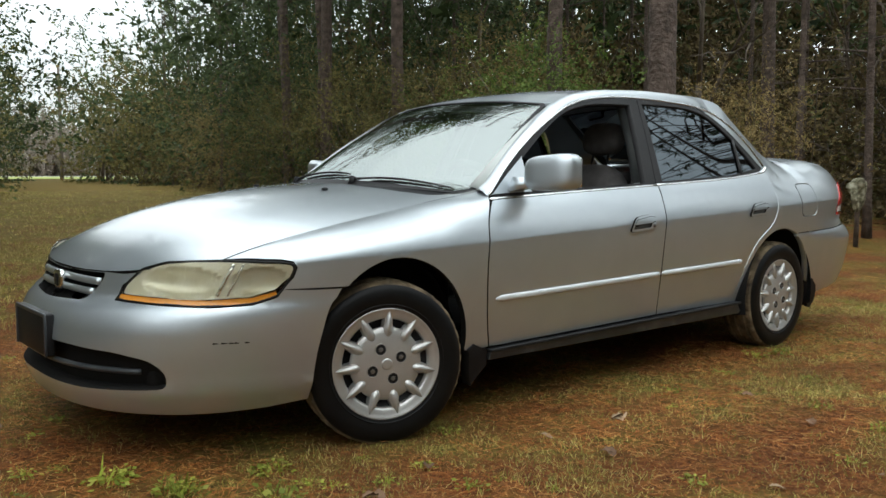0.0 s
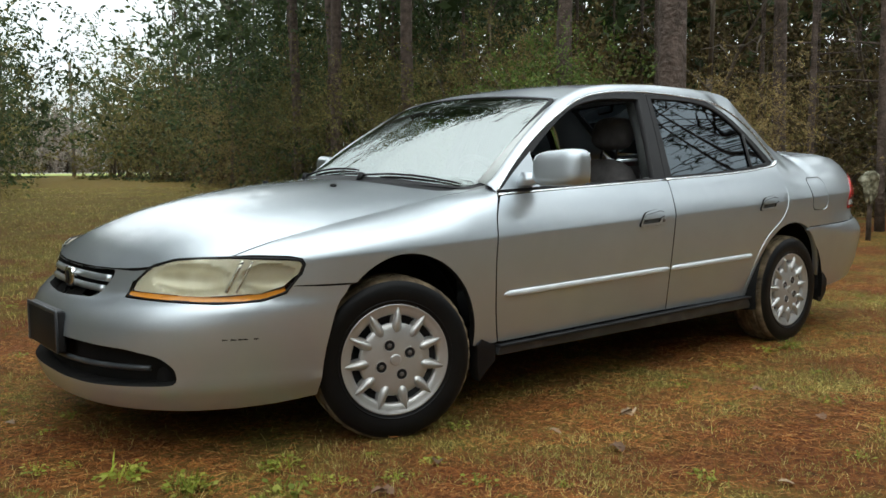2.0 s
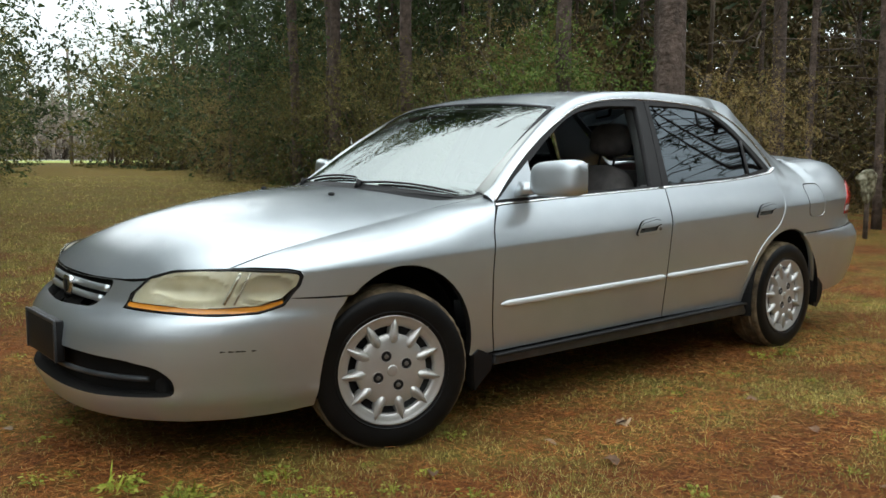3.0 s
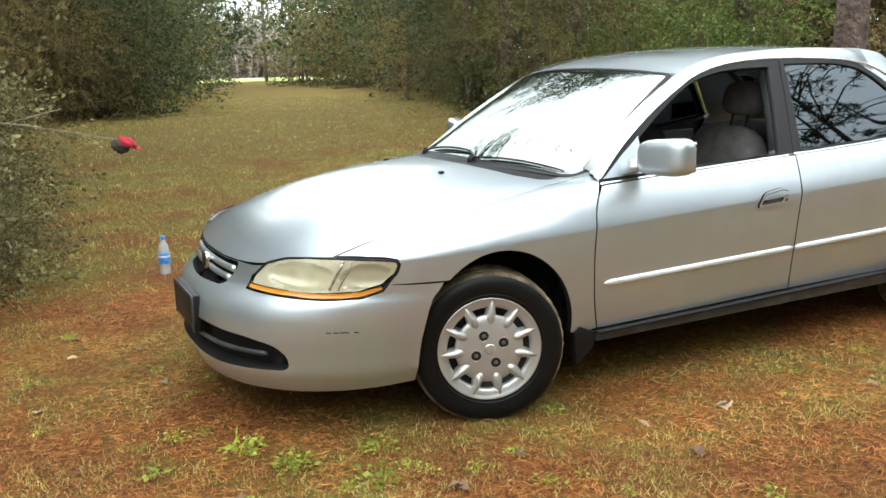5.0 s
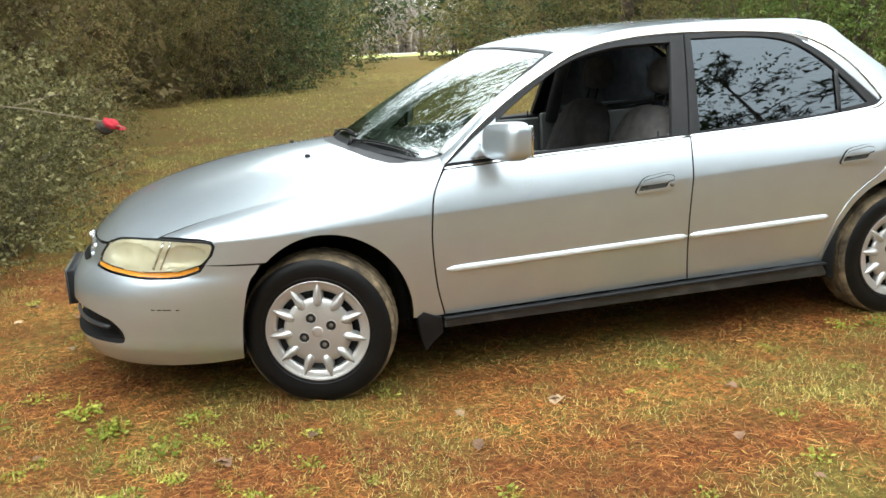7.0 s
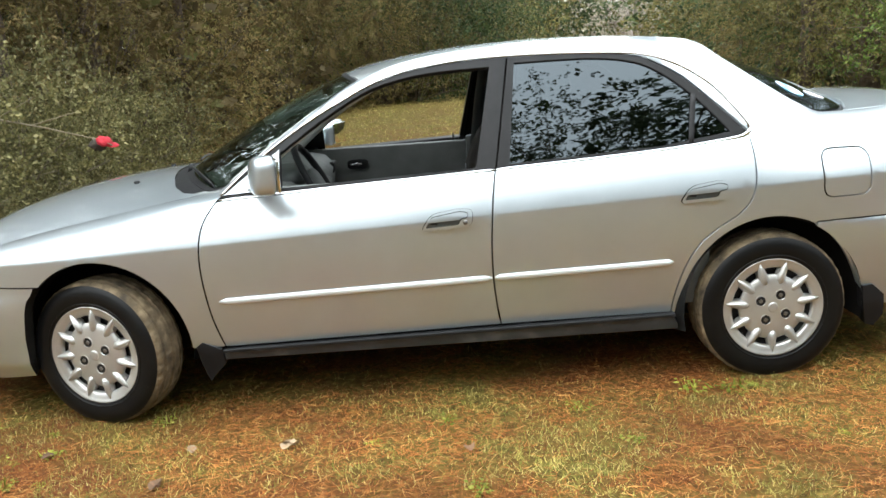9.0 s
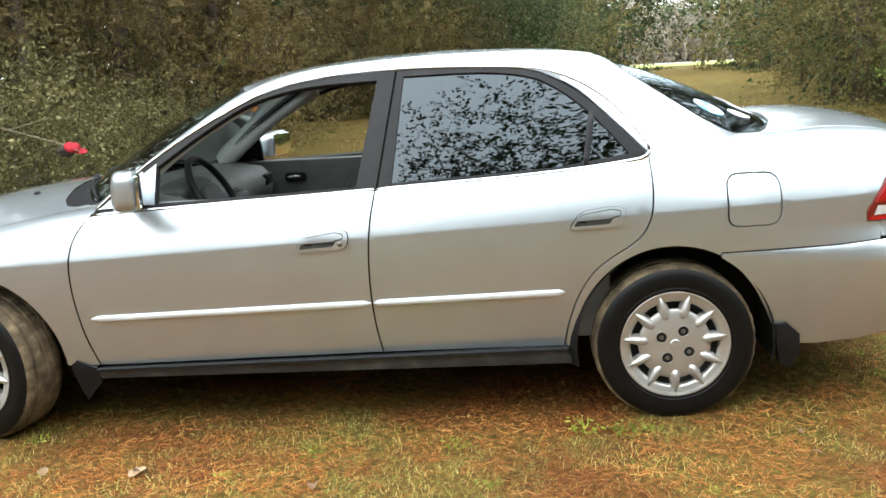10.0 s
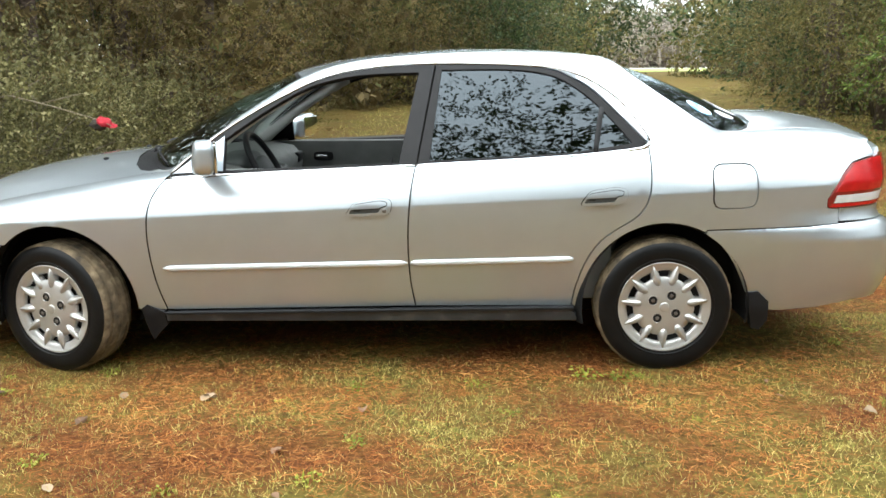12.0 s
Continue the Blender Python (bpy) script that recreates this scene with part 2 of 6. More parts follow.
def build_shrub(name, seed, radius, height, leaves, leaf, mat, label, twigs=40, droop=0.0, slim=0.5, lobe_count=26, low=0.08, trunk=0.0):
    """A shrub of thin stems from one foot, with sprays of leaves on short shoots."""
    rng = np.random.default_rng(seed)
    shrub = empty(name)
    tagged(shrub, label, "shrub", group="shrubs along the clearing")
    ls = lobes(rng, radius, height, lobe_count, low)
    lines = []
    for i in range(twigs):
        lx, ly, lz, lr = ls[i % len(ls)]
        end = np.array([lx, ly, lz]) + rng.normal(size=3) * lr * 0.5
        end[2] = max(0.15, end[2])
        foot = np.array([rng.normal() * 0.12, rng.normal() * 0.12, -0.05 + trunk * rng.uniform(0.8, 1.25)])
        mid = foot * 0.5 + end * 0.5 + rng.normal(size=3) * 0.12 * radius + np.array([0, 0, 0.0 if trunk else 0.1 * height])
        r = rng.uniform(0.006, 0.016) * (radius / 1.3)
        pts = [foot, foot * 0.4 + mid * 0.6, mid * 0.6 + end * 0.4, end + np.array([0, 0, -droop * 0.2])]
        lines.append((pts, [r * 1.3, r, r * 0.6, r * 0.25]))
    put("stemwork", tubes("stemwork", lines, 3), TWIG, shrub, "tangled grey-brown stems")
    if trunk:
        g = 0.026 * radius
        bole = [(0, 0, -0.1), (0.1, 0.04, trunk * 0.4), (-0.05, 0.08, trunk * 0.8), (0.0, 0.0, trunk * 1.3)]
        put("trunk", tubes("trunk", [(bole, [g * 1.3, g, g * 0.9, g * 0.5])], 10), BARK, shrub, "grey-brown trunk")
    n = np.array([lo[3] ** 2 for lo in ls])
    per = 20
    shoots = leaves // per
    L = np.array(ls)[rng.choice(len(ls), shoots, p=n / n.sum())]
    out = unit(rng.normal(size=(shoots, 3)) + np.array([0, 0, 0.2]))
    rad = rng.uniform(0.35, 1.0, (shoots, 1)) ** 0.6
    c = L[:, :3] + out * rad * L[:, 3:4] * np.array([1, 1, 0.85])
    c[:, 2] = np.abs(c[:, 2]) + 0.02
    d = unit(out + rng.normal(size=(shoots, 3)) * 0.5 - np.array([0, 0, droop]))
    ln = min(leaf, 0.085) * rng.uniform(6, 14, (shoots, 1))
    t = rng.uniform(0.1, 1.08, (shoots, per, 1))
    spots = c[:, None] + d[:, None] * ln[:, None] * t + rng.normal(size=(shoots, per, 3)) * leaf * 0.42
    spots = spots.reshape(-1, 3)
    spots[:, 2] = np.maximum(spots[:, 2], 0.02)
    along = unit(np.repeat(d, per, axis=0) + rng.normal(size=spots.shape) * 0.55)
    across = unit(np.cross(along, rng.normal(size=spots.shape)))
    s = rng.uniform(0.6, 1.3, (len(spots), 1)) * leaf / 2
    put("crown", quads("crown", np.stack([spots - along * s, spots + across * s * slim, spots + along * s, spots - across * s * slim], axis=1)), mat, shrub)
    return shrub


def build_pine(name, seed, height, girth, bare, label, clumps=330):
    """A tall pine: tapered, slightly bent trunk, bare below, drooping limbs and needle tufts above."""
    rng = np.random.default_rng(seed)
    pine = empty(name)
    tagged(pine, label, "tree", group="pines round the clearing")
    bend = rng.normal(size=2) * 0.25
    pts, rad = [], []
    for i in range(15):
        t = i / 14
        pts.append((bend[0] * math.sin(t * 3), bend[1] * math.sin(t * 2.3), -0.1 + t * height))
        rad.append(girth / 2 * ((1 - t) ** 0.8 * 0.95 + 0.05) * (1.25 if i == 0 else 1))
    put("trunk", tubes("trunk", [(pts, rad)], 12), BARK, pine, "grey-brown plated bark")
    lines, centres = [], []
    for i in range(24):
        t = bare + (1 - bare) * rng.uniform(0, 0.98) ** 0.9
        h = t * height
        a = rng.uniform(0, 2 * math.pi)
        ln = (1.2 + 2.6 * (1 - t) / (1 - bare) * rng.uniform(0.6, 1.1)) * height / 18
        base = np.array([bend[0] * math.sin(t * 3), bend[1] * math.sin(t * 2.3), h])
        tip = base + np.array([math.cos(a) * ln, math.sin(a) * ln, ln * rng.uniform(-0.1, 0.45)])
        mid = base * 0.5 + tip * 0.5 + np.array([0, 0, 0.1 * ln])
        lines.append(([base, mid, tip], [0.045 * height / 18, 0.028 * height / 18, 0.01]))
        for k in range(int(clumps / 24)):
            f = rng.uniform(0.35, 1.05)
            centres.append(base + (tip - base) * f + rng.normal(size=3) * 0.28 * ln * 0.5)
    for i in range(8):
        t = bare * rng.uniform(0.3, 1)
        a = rng.uniform(0, 2 * math.pi)
        base = np.array([bend[0] * math.sin(t * 3), bend[1] * math.sin(t * 2.3), t * height])
        lines.append(([base, base + np.array([math.cos(a), math.sin(a), 0.1]) * rng.uniform(0.4, 1.1)], [0.02, 0.006]))
    tagged(put("limbwork", tubes("limbwork", lines, 5), BARK, pine), kind="stuff")
    cs = np.repeat(np.array(centres), 13, axis=0)
    dirs = unit(rng.normal(size=cs.shape) + np.array([0, 0, 0.25]))
    ln = rng.uniform(0.16, 0.3, (len(cs), 1)) * height / 16
    side = unit(np.cross(dirs, rng.normal(size=cs.shape))) * 0.021 * height / 16
    tips = cs + dirs * ln
    put("foliage", quads("foliage", np.stack([cs - side, cs + side, tips + side * 0.3, tips - side * 0.3], axis=1)), NEEDLE, pine)
    return pine


def build_bare_tree(name, seed, height, girth, label, mat=None):
    """A leafless understorey tree with forking limbs."""
    rng = np.random.default_rng(seed)
    tree = empty(name)
    tagged(tree, label, "tree", group="bare trees in the wood")
    lines = []

    def grow(p, d, length, r, depth):
        q = p + d * length * 0.5 + rng.normal(size=3) * 0.04 * length
        e = q + (d + rng.normal(size=3) * 0.12) * length * 0.5
        lines.append(([p, q, e], [r, r * 0.85, r * 0.7]))
        if depth:
            for k in range(rng.integers(2, 4)):
                nd = unit(d + rng.normal(size=3) * 0.55 + np.array([0, 0, 0.15]))
                grow(e if k else q, nd, length * rng.uniform(0.55, 0.8), r * 0.62, depth - 1)
    trunk = np.array([0.0, 0, -0.05])
    grow(trunk, unit(np.array([rng.normal() * 0.12, rng.normal() * 0.12, 1.0])), height * 0.38, girth / 2, 4)
    put("branchwork", tubes("branchwork", lines, 5), mat or TWIG, tree)
    return tree


def place(proto, x, y, turn, size, tall=1.0):
    m = pose(x, y, ground_z(x, y) - 0.02, 0, 0, turn) @ Matrix.Diagonal((size, size, size * tall, 1))
    return copy_thing(proto, m)


OLIVE = build_shrub("shrub", 11, 1.25, 1.55, 15000, 0.042, LEAF_OLIVE, "pale olive evergreen shrub with small leaves", 40, 0.1, 0.55, 34)
BROWNS = [build_shrub("shrub", 21 + i, 1.7, 3.3, 15000, 0.062, LEAF_BROWN, "tall tangled brown and olive shrub at the wood's edge", 34, 0.5, 0.3, 34) for i in range(2)]
MIXED = [build_shrub("shrub", 31 + i, 1.8, 3.6, 15000, 0.064, LEAF_BUSH, "tall dull olive evergreen shrub", 30, 0.4, 0.34, 34) for i in range(2)]
DARKS = [build_shrub("shrub", 41 + i, 1.7, 4.2, 15000, 0.066, LEAF_DARK, "dark green evergreen shrub", 24, 0.1, 0.45) for i in range(2)]
GREEN = build_shrub("shrub", 37, 1.6, 3.5, 13000, 0.06, LEAF_GREEN, "bright green leafy shrub at the edge of the wood", 24, 0.1, 0.5, 30)
GREEN.matrix_basis = pose(8.5, 6.5, 0.05)
FAR_BROWN = build_shrub("shrub", 25, 1.8, 3.6, 7000, 0.085, LEAF_WOOD, "brown tangled thicket in the wood, darkened as in shade", 16, 0.3, 0.4)
FAR_GREEN = build_shrub("shrub", 35, 1.8, 3.8, 6500, 0.11, LEAF_BUSH, "far dull olive shrub", 10, 0.2, 0.45)
FAR_DARK = build_shrub("shrub", 45, 1.8, 4.2, 6500, 0.11, LEAF_DARK, "far dark green shrub", 10, 0.1, 0.45)
FAR_PALE = build_shrub("shrub", 26, 1.8, 3.8, 5000, 0.19, LEAF_HAZE, "far brown thicket across the road, paled by haze in its colour", 16, 0.2, 0.4)
# filler that closes sky gaps behind shrubs, its leaf colour shaded
FILL = build_shrub("shrub", 27, 2.0, 4.6, 4200, 0.17, LEAF_WOOD, "dense filler thicket, darkened as in shade", 10, 0.1, 0.6)
PINES = [build_pine("pine", 51 + i, 19 + 2 * i, 0.34 + 0.03 * i, 0.5 + 0.08 * (i % 2), "tall pine with a bare plated trunk", 144) for i in range(3)]
LEAFY = build_pine("pine", 57, 14, 0.3, 0.16, "bushy pine with limbs down to the ground", 408)
SAPLING = build_pine("pine", 58, 12, 0.13, 0.6, "thin straight pine sapling in the wood", 68)
OAK = build_shrub("evergreen_tree", 47, 3.8, 9.5, 28000, 0.09, LEAF_DARK, "spreading evergreen tree across the yard", 40, trunk=2.4)
tagged(OAK, category="tree")
TALL = build_shrub("evergreen_tree", 48, 3.6, 13.0, 9000, 0.17, LEAF_DARK, "tall evergreen tree above the shrubs", 14, 0.1, 0.5, 24, 0.42, trunk=5.0)
tagged(TALL, category="tree")
CANOPY = build_shrub("evergreen_tree", 49, 4.0, 13.5, 13000, 0.15, LEAF_DARK, "tall spreading evergreen at the edge of the wood", 16, 0.1, 0.5, 24, 0.62, trunk=7.0)
tagged(CANOPY, category="tree")
CANOPY.matrix_basis = pose(11.8, 20.6, 0.1)
FAR_PINE = build_pine("pine", 59, 13, 0.3, 0.14, "far dark green pine across the road", 96)
FAR_PINE.matrix_basis = pose(6.0, 127.0, 0.7)
BARES = [build_bare_tree("bare_tree", 61 + i, 7 + 2 * i, 0.13 + 0.03 * i, "thin leafless grey-brown tree") for i in range(2)]
PALE_BARE = build_bare_tree("bare_tree", 66, 8.5, 0.13, "leafless tree across the road, paled by haze in its colour", HAZE_TWIG)
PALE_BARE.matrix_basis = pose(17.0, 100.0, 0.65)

rnd = random.Random(7)


def any_of(kinds):
    return kinds[rnd.randrange(len(kinds))]


def kind_at(kinds, x, y):
    """Far shrubs have fewer, larger sprays."""
    if y > 40:
        return FAR_DARK if kinds is DARKS else FAR_GREEN
    if x > 14 and y < 22:
        return FAR_DARK if kinds is DARKS else FAR_BROWN
    return any_of(kinds)


# prototypes stand where one of their kind belongs
for proto, x, y, s in ((OLIVE, -2.3, 2.9, 1.0), (BROWNS[0], -3.4, 7.6, 1.1), (BROWNS[1], -3.6, 11.5, 1.2), (MIXED[0], 9.2, 8.6, 1.1), (MIXED[1], 9.9, 12.4, 1.1), (DARKS[0], 0.4, 24.6, 1.5), (DARKS[1], 12.8, 21.5, 1.4),
                       (PINES[0], 6.05, 2.35, 1.0), (PINES[1], 10.6, 18.2, 0.8), (PINES[2], 13.0, 5.0, 0.7), (OAK, 2.6, -15.5, 1.0), (FAR_BROWN, 17.5, 10.5, 1.4), (FAR_GREEN, 18.0, 44.0, 1.4), (FAR_PALE, 27.0, 106.0, 1.4), (TALL, -3.7, 6.4, 1.0), (FILL, -6.3, 6.4, 1.2), (FAR_DARK, 19.9, 40.0, 2.0), (LEAFY, 10.4, -10.4, 0.85), (SAPLING, 12.2, 4.0, 1.0), (BARES[0], 17.2, 5.0, 1.0), (BARES[1], 14.2, 7.5, 1.0)):
    proto.matrix_basis = pose(x, y, ground_z(x, y) - 0.02, 0, 0, rnd.uniform(0, 360)) @ Matrix.Scale(s, 4)

# the near olive shrubs past the bonnet
for x, y, s in ((-2.35, 1.7, 0.68), (-3.7, 2.2, 1.0), (-3.0, 4.3, 1.15), (-4.9, 3.4, 1.3), (-2.05, 3.5, 0.72), (-2.1, 4.9, 0.8), (-2.2, 6.3, 0.85), (-5.5, 1.2, 1.2), (-1.75, 2.6, 0.42)):
    place(OLIVE, x, y, rnd.uniform(0, 360), s)
# the clearing's left side: along the yard, then across, then down the lane
for x, y, s, kinds in ((-4.8, 5.6, 1.15, BROWNS), (-4.0, 9.6, 1.1, MIXED), (-3.5, 12.6, 1.1, BROWNS), (-3.5, 15.8, 1.15, MIXED), (-2.4, 20.0, 0.95, BROWNS), (-1.0, 21.4, 1.0, MIXED), (0.2, 21.8, 1.0, BROWNS),
                       (1.0, 22.6, 1.15, MIXED), (1.8, 25.4, 1.2, DARKS), (2.7, 28.6, 1.25, DARKS), (3.5, 32.2, 1.3, MIXED), (4.7, 36.5, 1.35, DARKS), (5.9, 42.0, 1.45, MIXED), (8.0, 48.5, 1.45, DARKS), (9.6, 55.5, 1.45, MIXED), (11.2, 62.0, 1.4, DARKS),
                       (-7.0, 4.5, 1.4, MIXED), (-8.5, 0.5, 1.5, BROWNS)):
    place(kind_at(kinds, x, y), x, y, rnd.uniform(0, 360), s * rnd.uniform(0.92, 1.08), rnd.uniform(0.9, 1.15))
# the clearing's right side
for x, y, s, kinds in ((9.6, 9.8, 0.95, [GREEN]), (9.8, 3.8, 0.75, BROWNS), (11.6, 0.4, 0.9, BROWNS), (13.2, -2.6, 0.9, BROWNS), (10.9, 15.6, 1.1, MIXED), (11.2, 18.6, 1.1, MIXED), (13.6, 24.8, 1.3, BROWNS), (14.8, 28.6, 1.3, MIXED),
                       (16.0, 33.0, 1.3, BROWNS), (16.9, 38.0, 1.3, MIXED), (18.9, 51.0, 1.5, BROWNS), (20.0, 58.0, 1.6, MIXED), (21.4, 65.0, 1.6, DARKS),
                       (12.0, 10.5, 1.2, BROWNS), (13.4, 15.0, 1.4, DARKS), (14.0, 20.5, 1.7, DARKS), (14.4, 25.5, 1.8, DARKS), (17.8, 31.0, 1.8, DARKS), (24.4, 50.0, 2.0, DARKS),
                       (15.5, 2.5, 1.0, BROWNS), (16.5, 6.0, 1.1, MIXED), (21.5, 6.0, 1.3, BROWNS), (22.5, 12.0, 1.5, BROWNS), (19.0, 16.0, 1.6, BROWNS)):
    place(kind_at(kinds, x, y), x, y, rnd.uniform(0, 360), s * rnd.uniform(0.92, 1.08), rnd.uniform(0.85, 1.1))
# deeper in the wood
for i in range(15):
    a = radians(12 + i * 2.9)
    d = 30 + rnd.uniform(-3, 8)
    place(any_of([FAR_BROWN, FAR_DARK, FILL]), d * math.cos(a), -2 + d * math.sin(a), rnd.uniform(0, 360), rnd.uniform(1.7, 2.3), 1.0)
# pines in the wood
for x, y in ((14.5, 9.0), (12.2, 13.2), (16.8, 3.2), (15.0, -1.2), (18.5, 7.2), (17.6, 13.5), (13.6, 2.8), (19.8, 1.2), (21.0, 9.5), (15.8, 17.5), (19.0, 20.0), (23.0, 15.0), (24.5, 6.0), (23.5, -2.5), (26.5, 11.0), (12.4, 27.5), (17.2, 27.0),
             (20.5, 33.0), (23.5, 42.0), (29.0, 55.0), (33.0, 70.0), (21.0, 24.5), (28.0, 20.0), (30.0, 5.0), (12.0, 6.6), (17.8, -3.6), (21.5, -5.5), (14.2, 11.2), (10.9, 8.2), (25.5, 1.8), (18.9, 4.4), (16.2, 7.6), (22.2, 3.2), (20.2, 12.4), (13.1, 17.2), (27.5, 8.0),
             (-6.5, 10.0), (-5.0, 19.5), (-2.0, 29.0), (2.0, 36.0), (5.0, 47.0), (9.0, 60.0), (-9.0, 6.0), (12.0, 75.0), (-8.0, 27.0)):
    size = rnd.uniform(0.4, 0.5) if y > 11 and x > 0 else rnd.uniform(0.42, 0.72) if x > 0 else rnd.uniform(0.6, 1.0)
    place(any_of(PINES), x + rnd.uniform(-0.4, 0.4), y + rnd.uniform(-0.4, 0.4), rnd.uniform(0, 360), size, rnd.uniform(1.1, 1.45))
for x, y in ((16.0, 1.0), (18.0, 2.6), (19.4, -2.4), (20.6, 6.6), (11.6, 11.6)):
    place(any_of(BARES), x, y, rnd.uniform(0, 360), rnd.uniform(0.8, 1.25), rnd.uniform(0.95, 1.3))
# thin saplings crowd the wood
for i in range(70):
    a, d = radians(rnd.uniform(-22, 58)), rnd.uniform(11.5, 30)
    x, y = d * math.cos(a), d * math.sin(a) - 1.0
    if x > 11 + 0.12 * max(0, y):
        place(SAPLING, x, y, rnd.uniform(0, 360), rnd.uniform(0.75, 1.25), rnd.uniform(0.8, 1.2))
# across the road: a bare thicket paled by haze in its colour, with pines behind it
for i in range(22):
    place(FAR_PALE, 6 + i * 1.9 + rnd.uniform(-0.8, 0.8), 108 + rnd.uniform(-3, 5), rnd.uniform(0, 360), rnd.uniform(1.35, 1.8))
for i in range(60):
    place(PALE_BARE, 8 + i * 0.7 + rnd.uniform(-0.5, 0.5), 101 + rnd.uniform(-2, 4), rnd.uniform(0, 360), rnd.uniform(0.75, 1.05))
for i in range(30):
    place(FAR_PINE, 5 + i * 1.9 + rnd.uniform(-0.9, 0.9), 126 + rnd.uniform(-4, 8), rnd.uniform(0, 360), rnd.uniform(0.75, 1.0))
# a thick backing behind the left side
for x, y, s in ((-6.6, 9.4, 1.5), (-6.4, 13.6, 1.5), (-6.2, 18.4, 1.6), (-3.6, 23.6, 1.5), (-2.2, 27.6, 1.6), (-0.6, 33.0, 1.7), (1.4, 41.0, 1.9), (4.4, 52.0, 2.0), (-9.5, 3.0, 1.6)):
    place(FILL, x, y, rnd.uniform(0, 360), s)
# behind the camera: pines and shrubs that the glass mirrors
for x, y, s in ((5.0, -21.0, 1.05), (-8.0, -18.0, 1.0), (12.5, -16.0, 1.0), (-1.0, -24.0, 1.0), (16.0, -10.0, 0.95), (10.0, -24.0, 1.1), (-13.0, -12.0, 1.0)):
    place(any_of(PINES), x, y, rnd.uniform(0, 360), s)
for x, y, s in ((13.6, -8.8, 0.85), (16.5, -5.6, 0.8), (12.5, -13.0, 0.9), (18.5, -10.5, 0.95), (20.0, -5.0, 0.85)):
    place(LEAFY, x, y, rnd.uniform(0, 360), s)
# unseen low thicket behind the camera, added to cut low sky light under the car
for i in range(16):
    a = radians(168 + i * 13)
    place(FILL, 2.0 + 17 * math.cos(a), 1.0 + 17 * math.sin(a), rnd.uniform(0, 360), rnd.uniform(1.0, 1.3))
# tall trees that rise behind the clearing's left side, and one at its right
for x, y, s in ((-3.4, 8.9, 1.15), (-4.6, 12.6, 1.2)):
    place(LEAFY, x, y, rnd.uniform(0, 360), s)
place(PINES[0], 9.9, 15.2, 40.0, 0.95)
place(TALL, -3.0, 9.4, 120.0, 1.05)
place(TALL, 5.2, -11.0, 200.0, 1.1)
place(OAK, 4.4, -13.6, 35.0, 1.5, 1.16)
place(OAK, 8.6, -14.0, 150.0, 1.3, 1.1)
for x, y, s in ((17.9, 37.0, 0.9), (17.4, 34.0, 0.85), (20.6, 48.0, 1.0), (22.0, 53.0, 1.2), (20.6, 43.0, 1.1), (16.6, 29.5, 0.9), (25.5, 64.0, 1.3), (23.4, 58.0, 1.15)):
    place(LEAFY, x, y, rnd.uniform(0, 360), s)
for x, y, s in ((-7.2, 3.0, 1.2), (15.8, 12.4, 0.9), (14.6, 17.6, 1.0), (19.4, 9.0, 0.8)):
    place(FILL, x, y, rnd.uniform(0, 360), s)
place(TALL, -3.9, 3.0, 250.0, 0.9)
for x, y, s in ((18.6, 36.0, 1.1), (20.6, 44.0, 1.2), (22.6, 53.0, 1.25), (24.4, 61.0, 1.3), (17.0, 30.0, 1.1)):
    place(FILL, x, y, rnd.uniform(0, 360), s)
# the tall dark evergreens where the lane begins, and canopy over the wood's edge
for x, y, turn, size in ((0.2, 27.0, 30.0, 0.7), (1.2, 31.0, 140.0, 0.72)):
    place(TALL, x, y, turn, size)
place(DARKS[0], -0.7, 24.8, 60.0, 1.55, 1.4)
place(DARKS[1], -1.4, 26.4, 200.0, 1.8, 1.2)
for x, y, s in ((-4.4, 21.0, 1.5), (-1.0, 29.5, 1.6), (-7.0, 15.5, 1.6), (-5.6, 26.0, 1.7)):
    place(FILL, x, y, rnd.uniform(0, 360), s, 1.25)
for x, y, turn, size in ((9.4, 11.4, 75.0, 1.25), (10.2, 16.0, 310.0, 1.3), (9.2, 6.8, 190.0, 1.2), (-3.8, 6.0, 250.0, 0.95), (-3.0, 11.6, 20.0, 1.15), (-3.2, 16.2, 120.0, 1.2)):
    place(CANOPY, x, y, turn, size)
for x, y, s in ((-4.5, -16.0, 0.95), (0.6, -17.5, 1.3), (8.6, -15.0, 1.05)):
    place(OAK, x, y, rnd.uniform(0, 360), s)
for x, y, s in ((-6.0, -13.0, 1.1), (0.0, -17.0, 1.3), (4.5, -17.0, 1.2), (9.5, -16.5, 1.3), (14.5, -13.0, 1.2), (-10.5, -16.0, 1.4), (18.0, -8.5, 1.2)):
    place(any_of([FAR_GREEN, FAR_BROWN]), x, y, rnd.uniform(0, 360), s)


# ---- a utility pole, far off ----
def build_pole():
    pole = empty("utility_pole", pose(19.4, 70.0, ground_z(19.4, 70.0)))
    tagged(pole, "tall weathered wooden utility pole by the road", "pole")
    put("shaft", tubes("shaft", [([(0, 0, -0.3), (0.02, 0, 4.5), (0.0, 0, 9.2)], [0.16, 0.14, 0.11])], 12), POLEWOOD, pole)
    put("cap", tubes("cap", [([(0, 0, 9.2), (0, 0, 9.35)], [0.05, 0.04])], 8), POLEWOOD, pole)


build_pole()
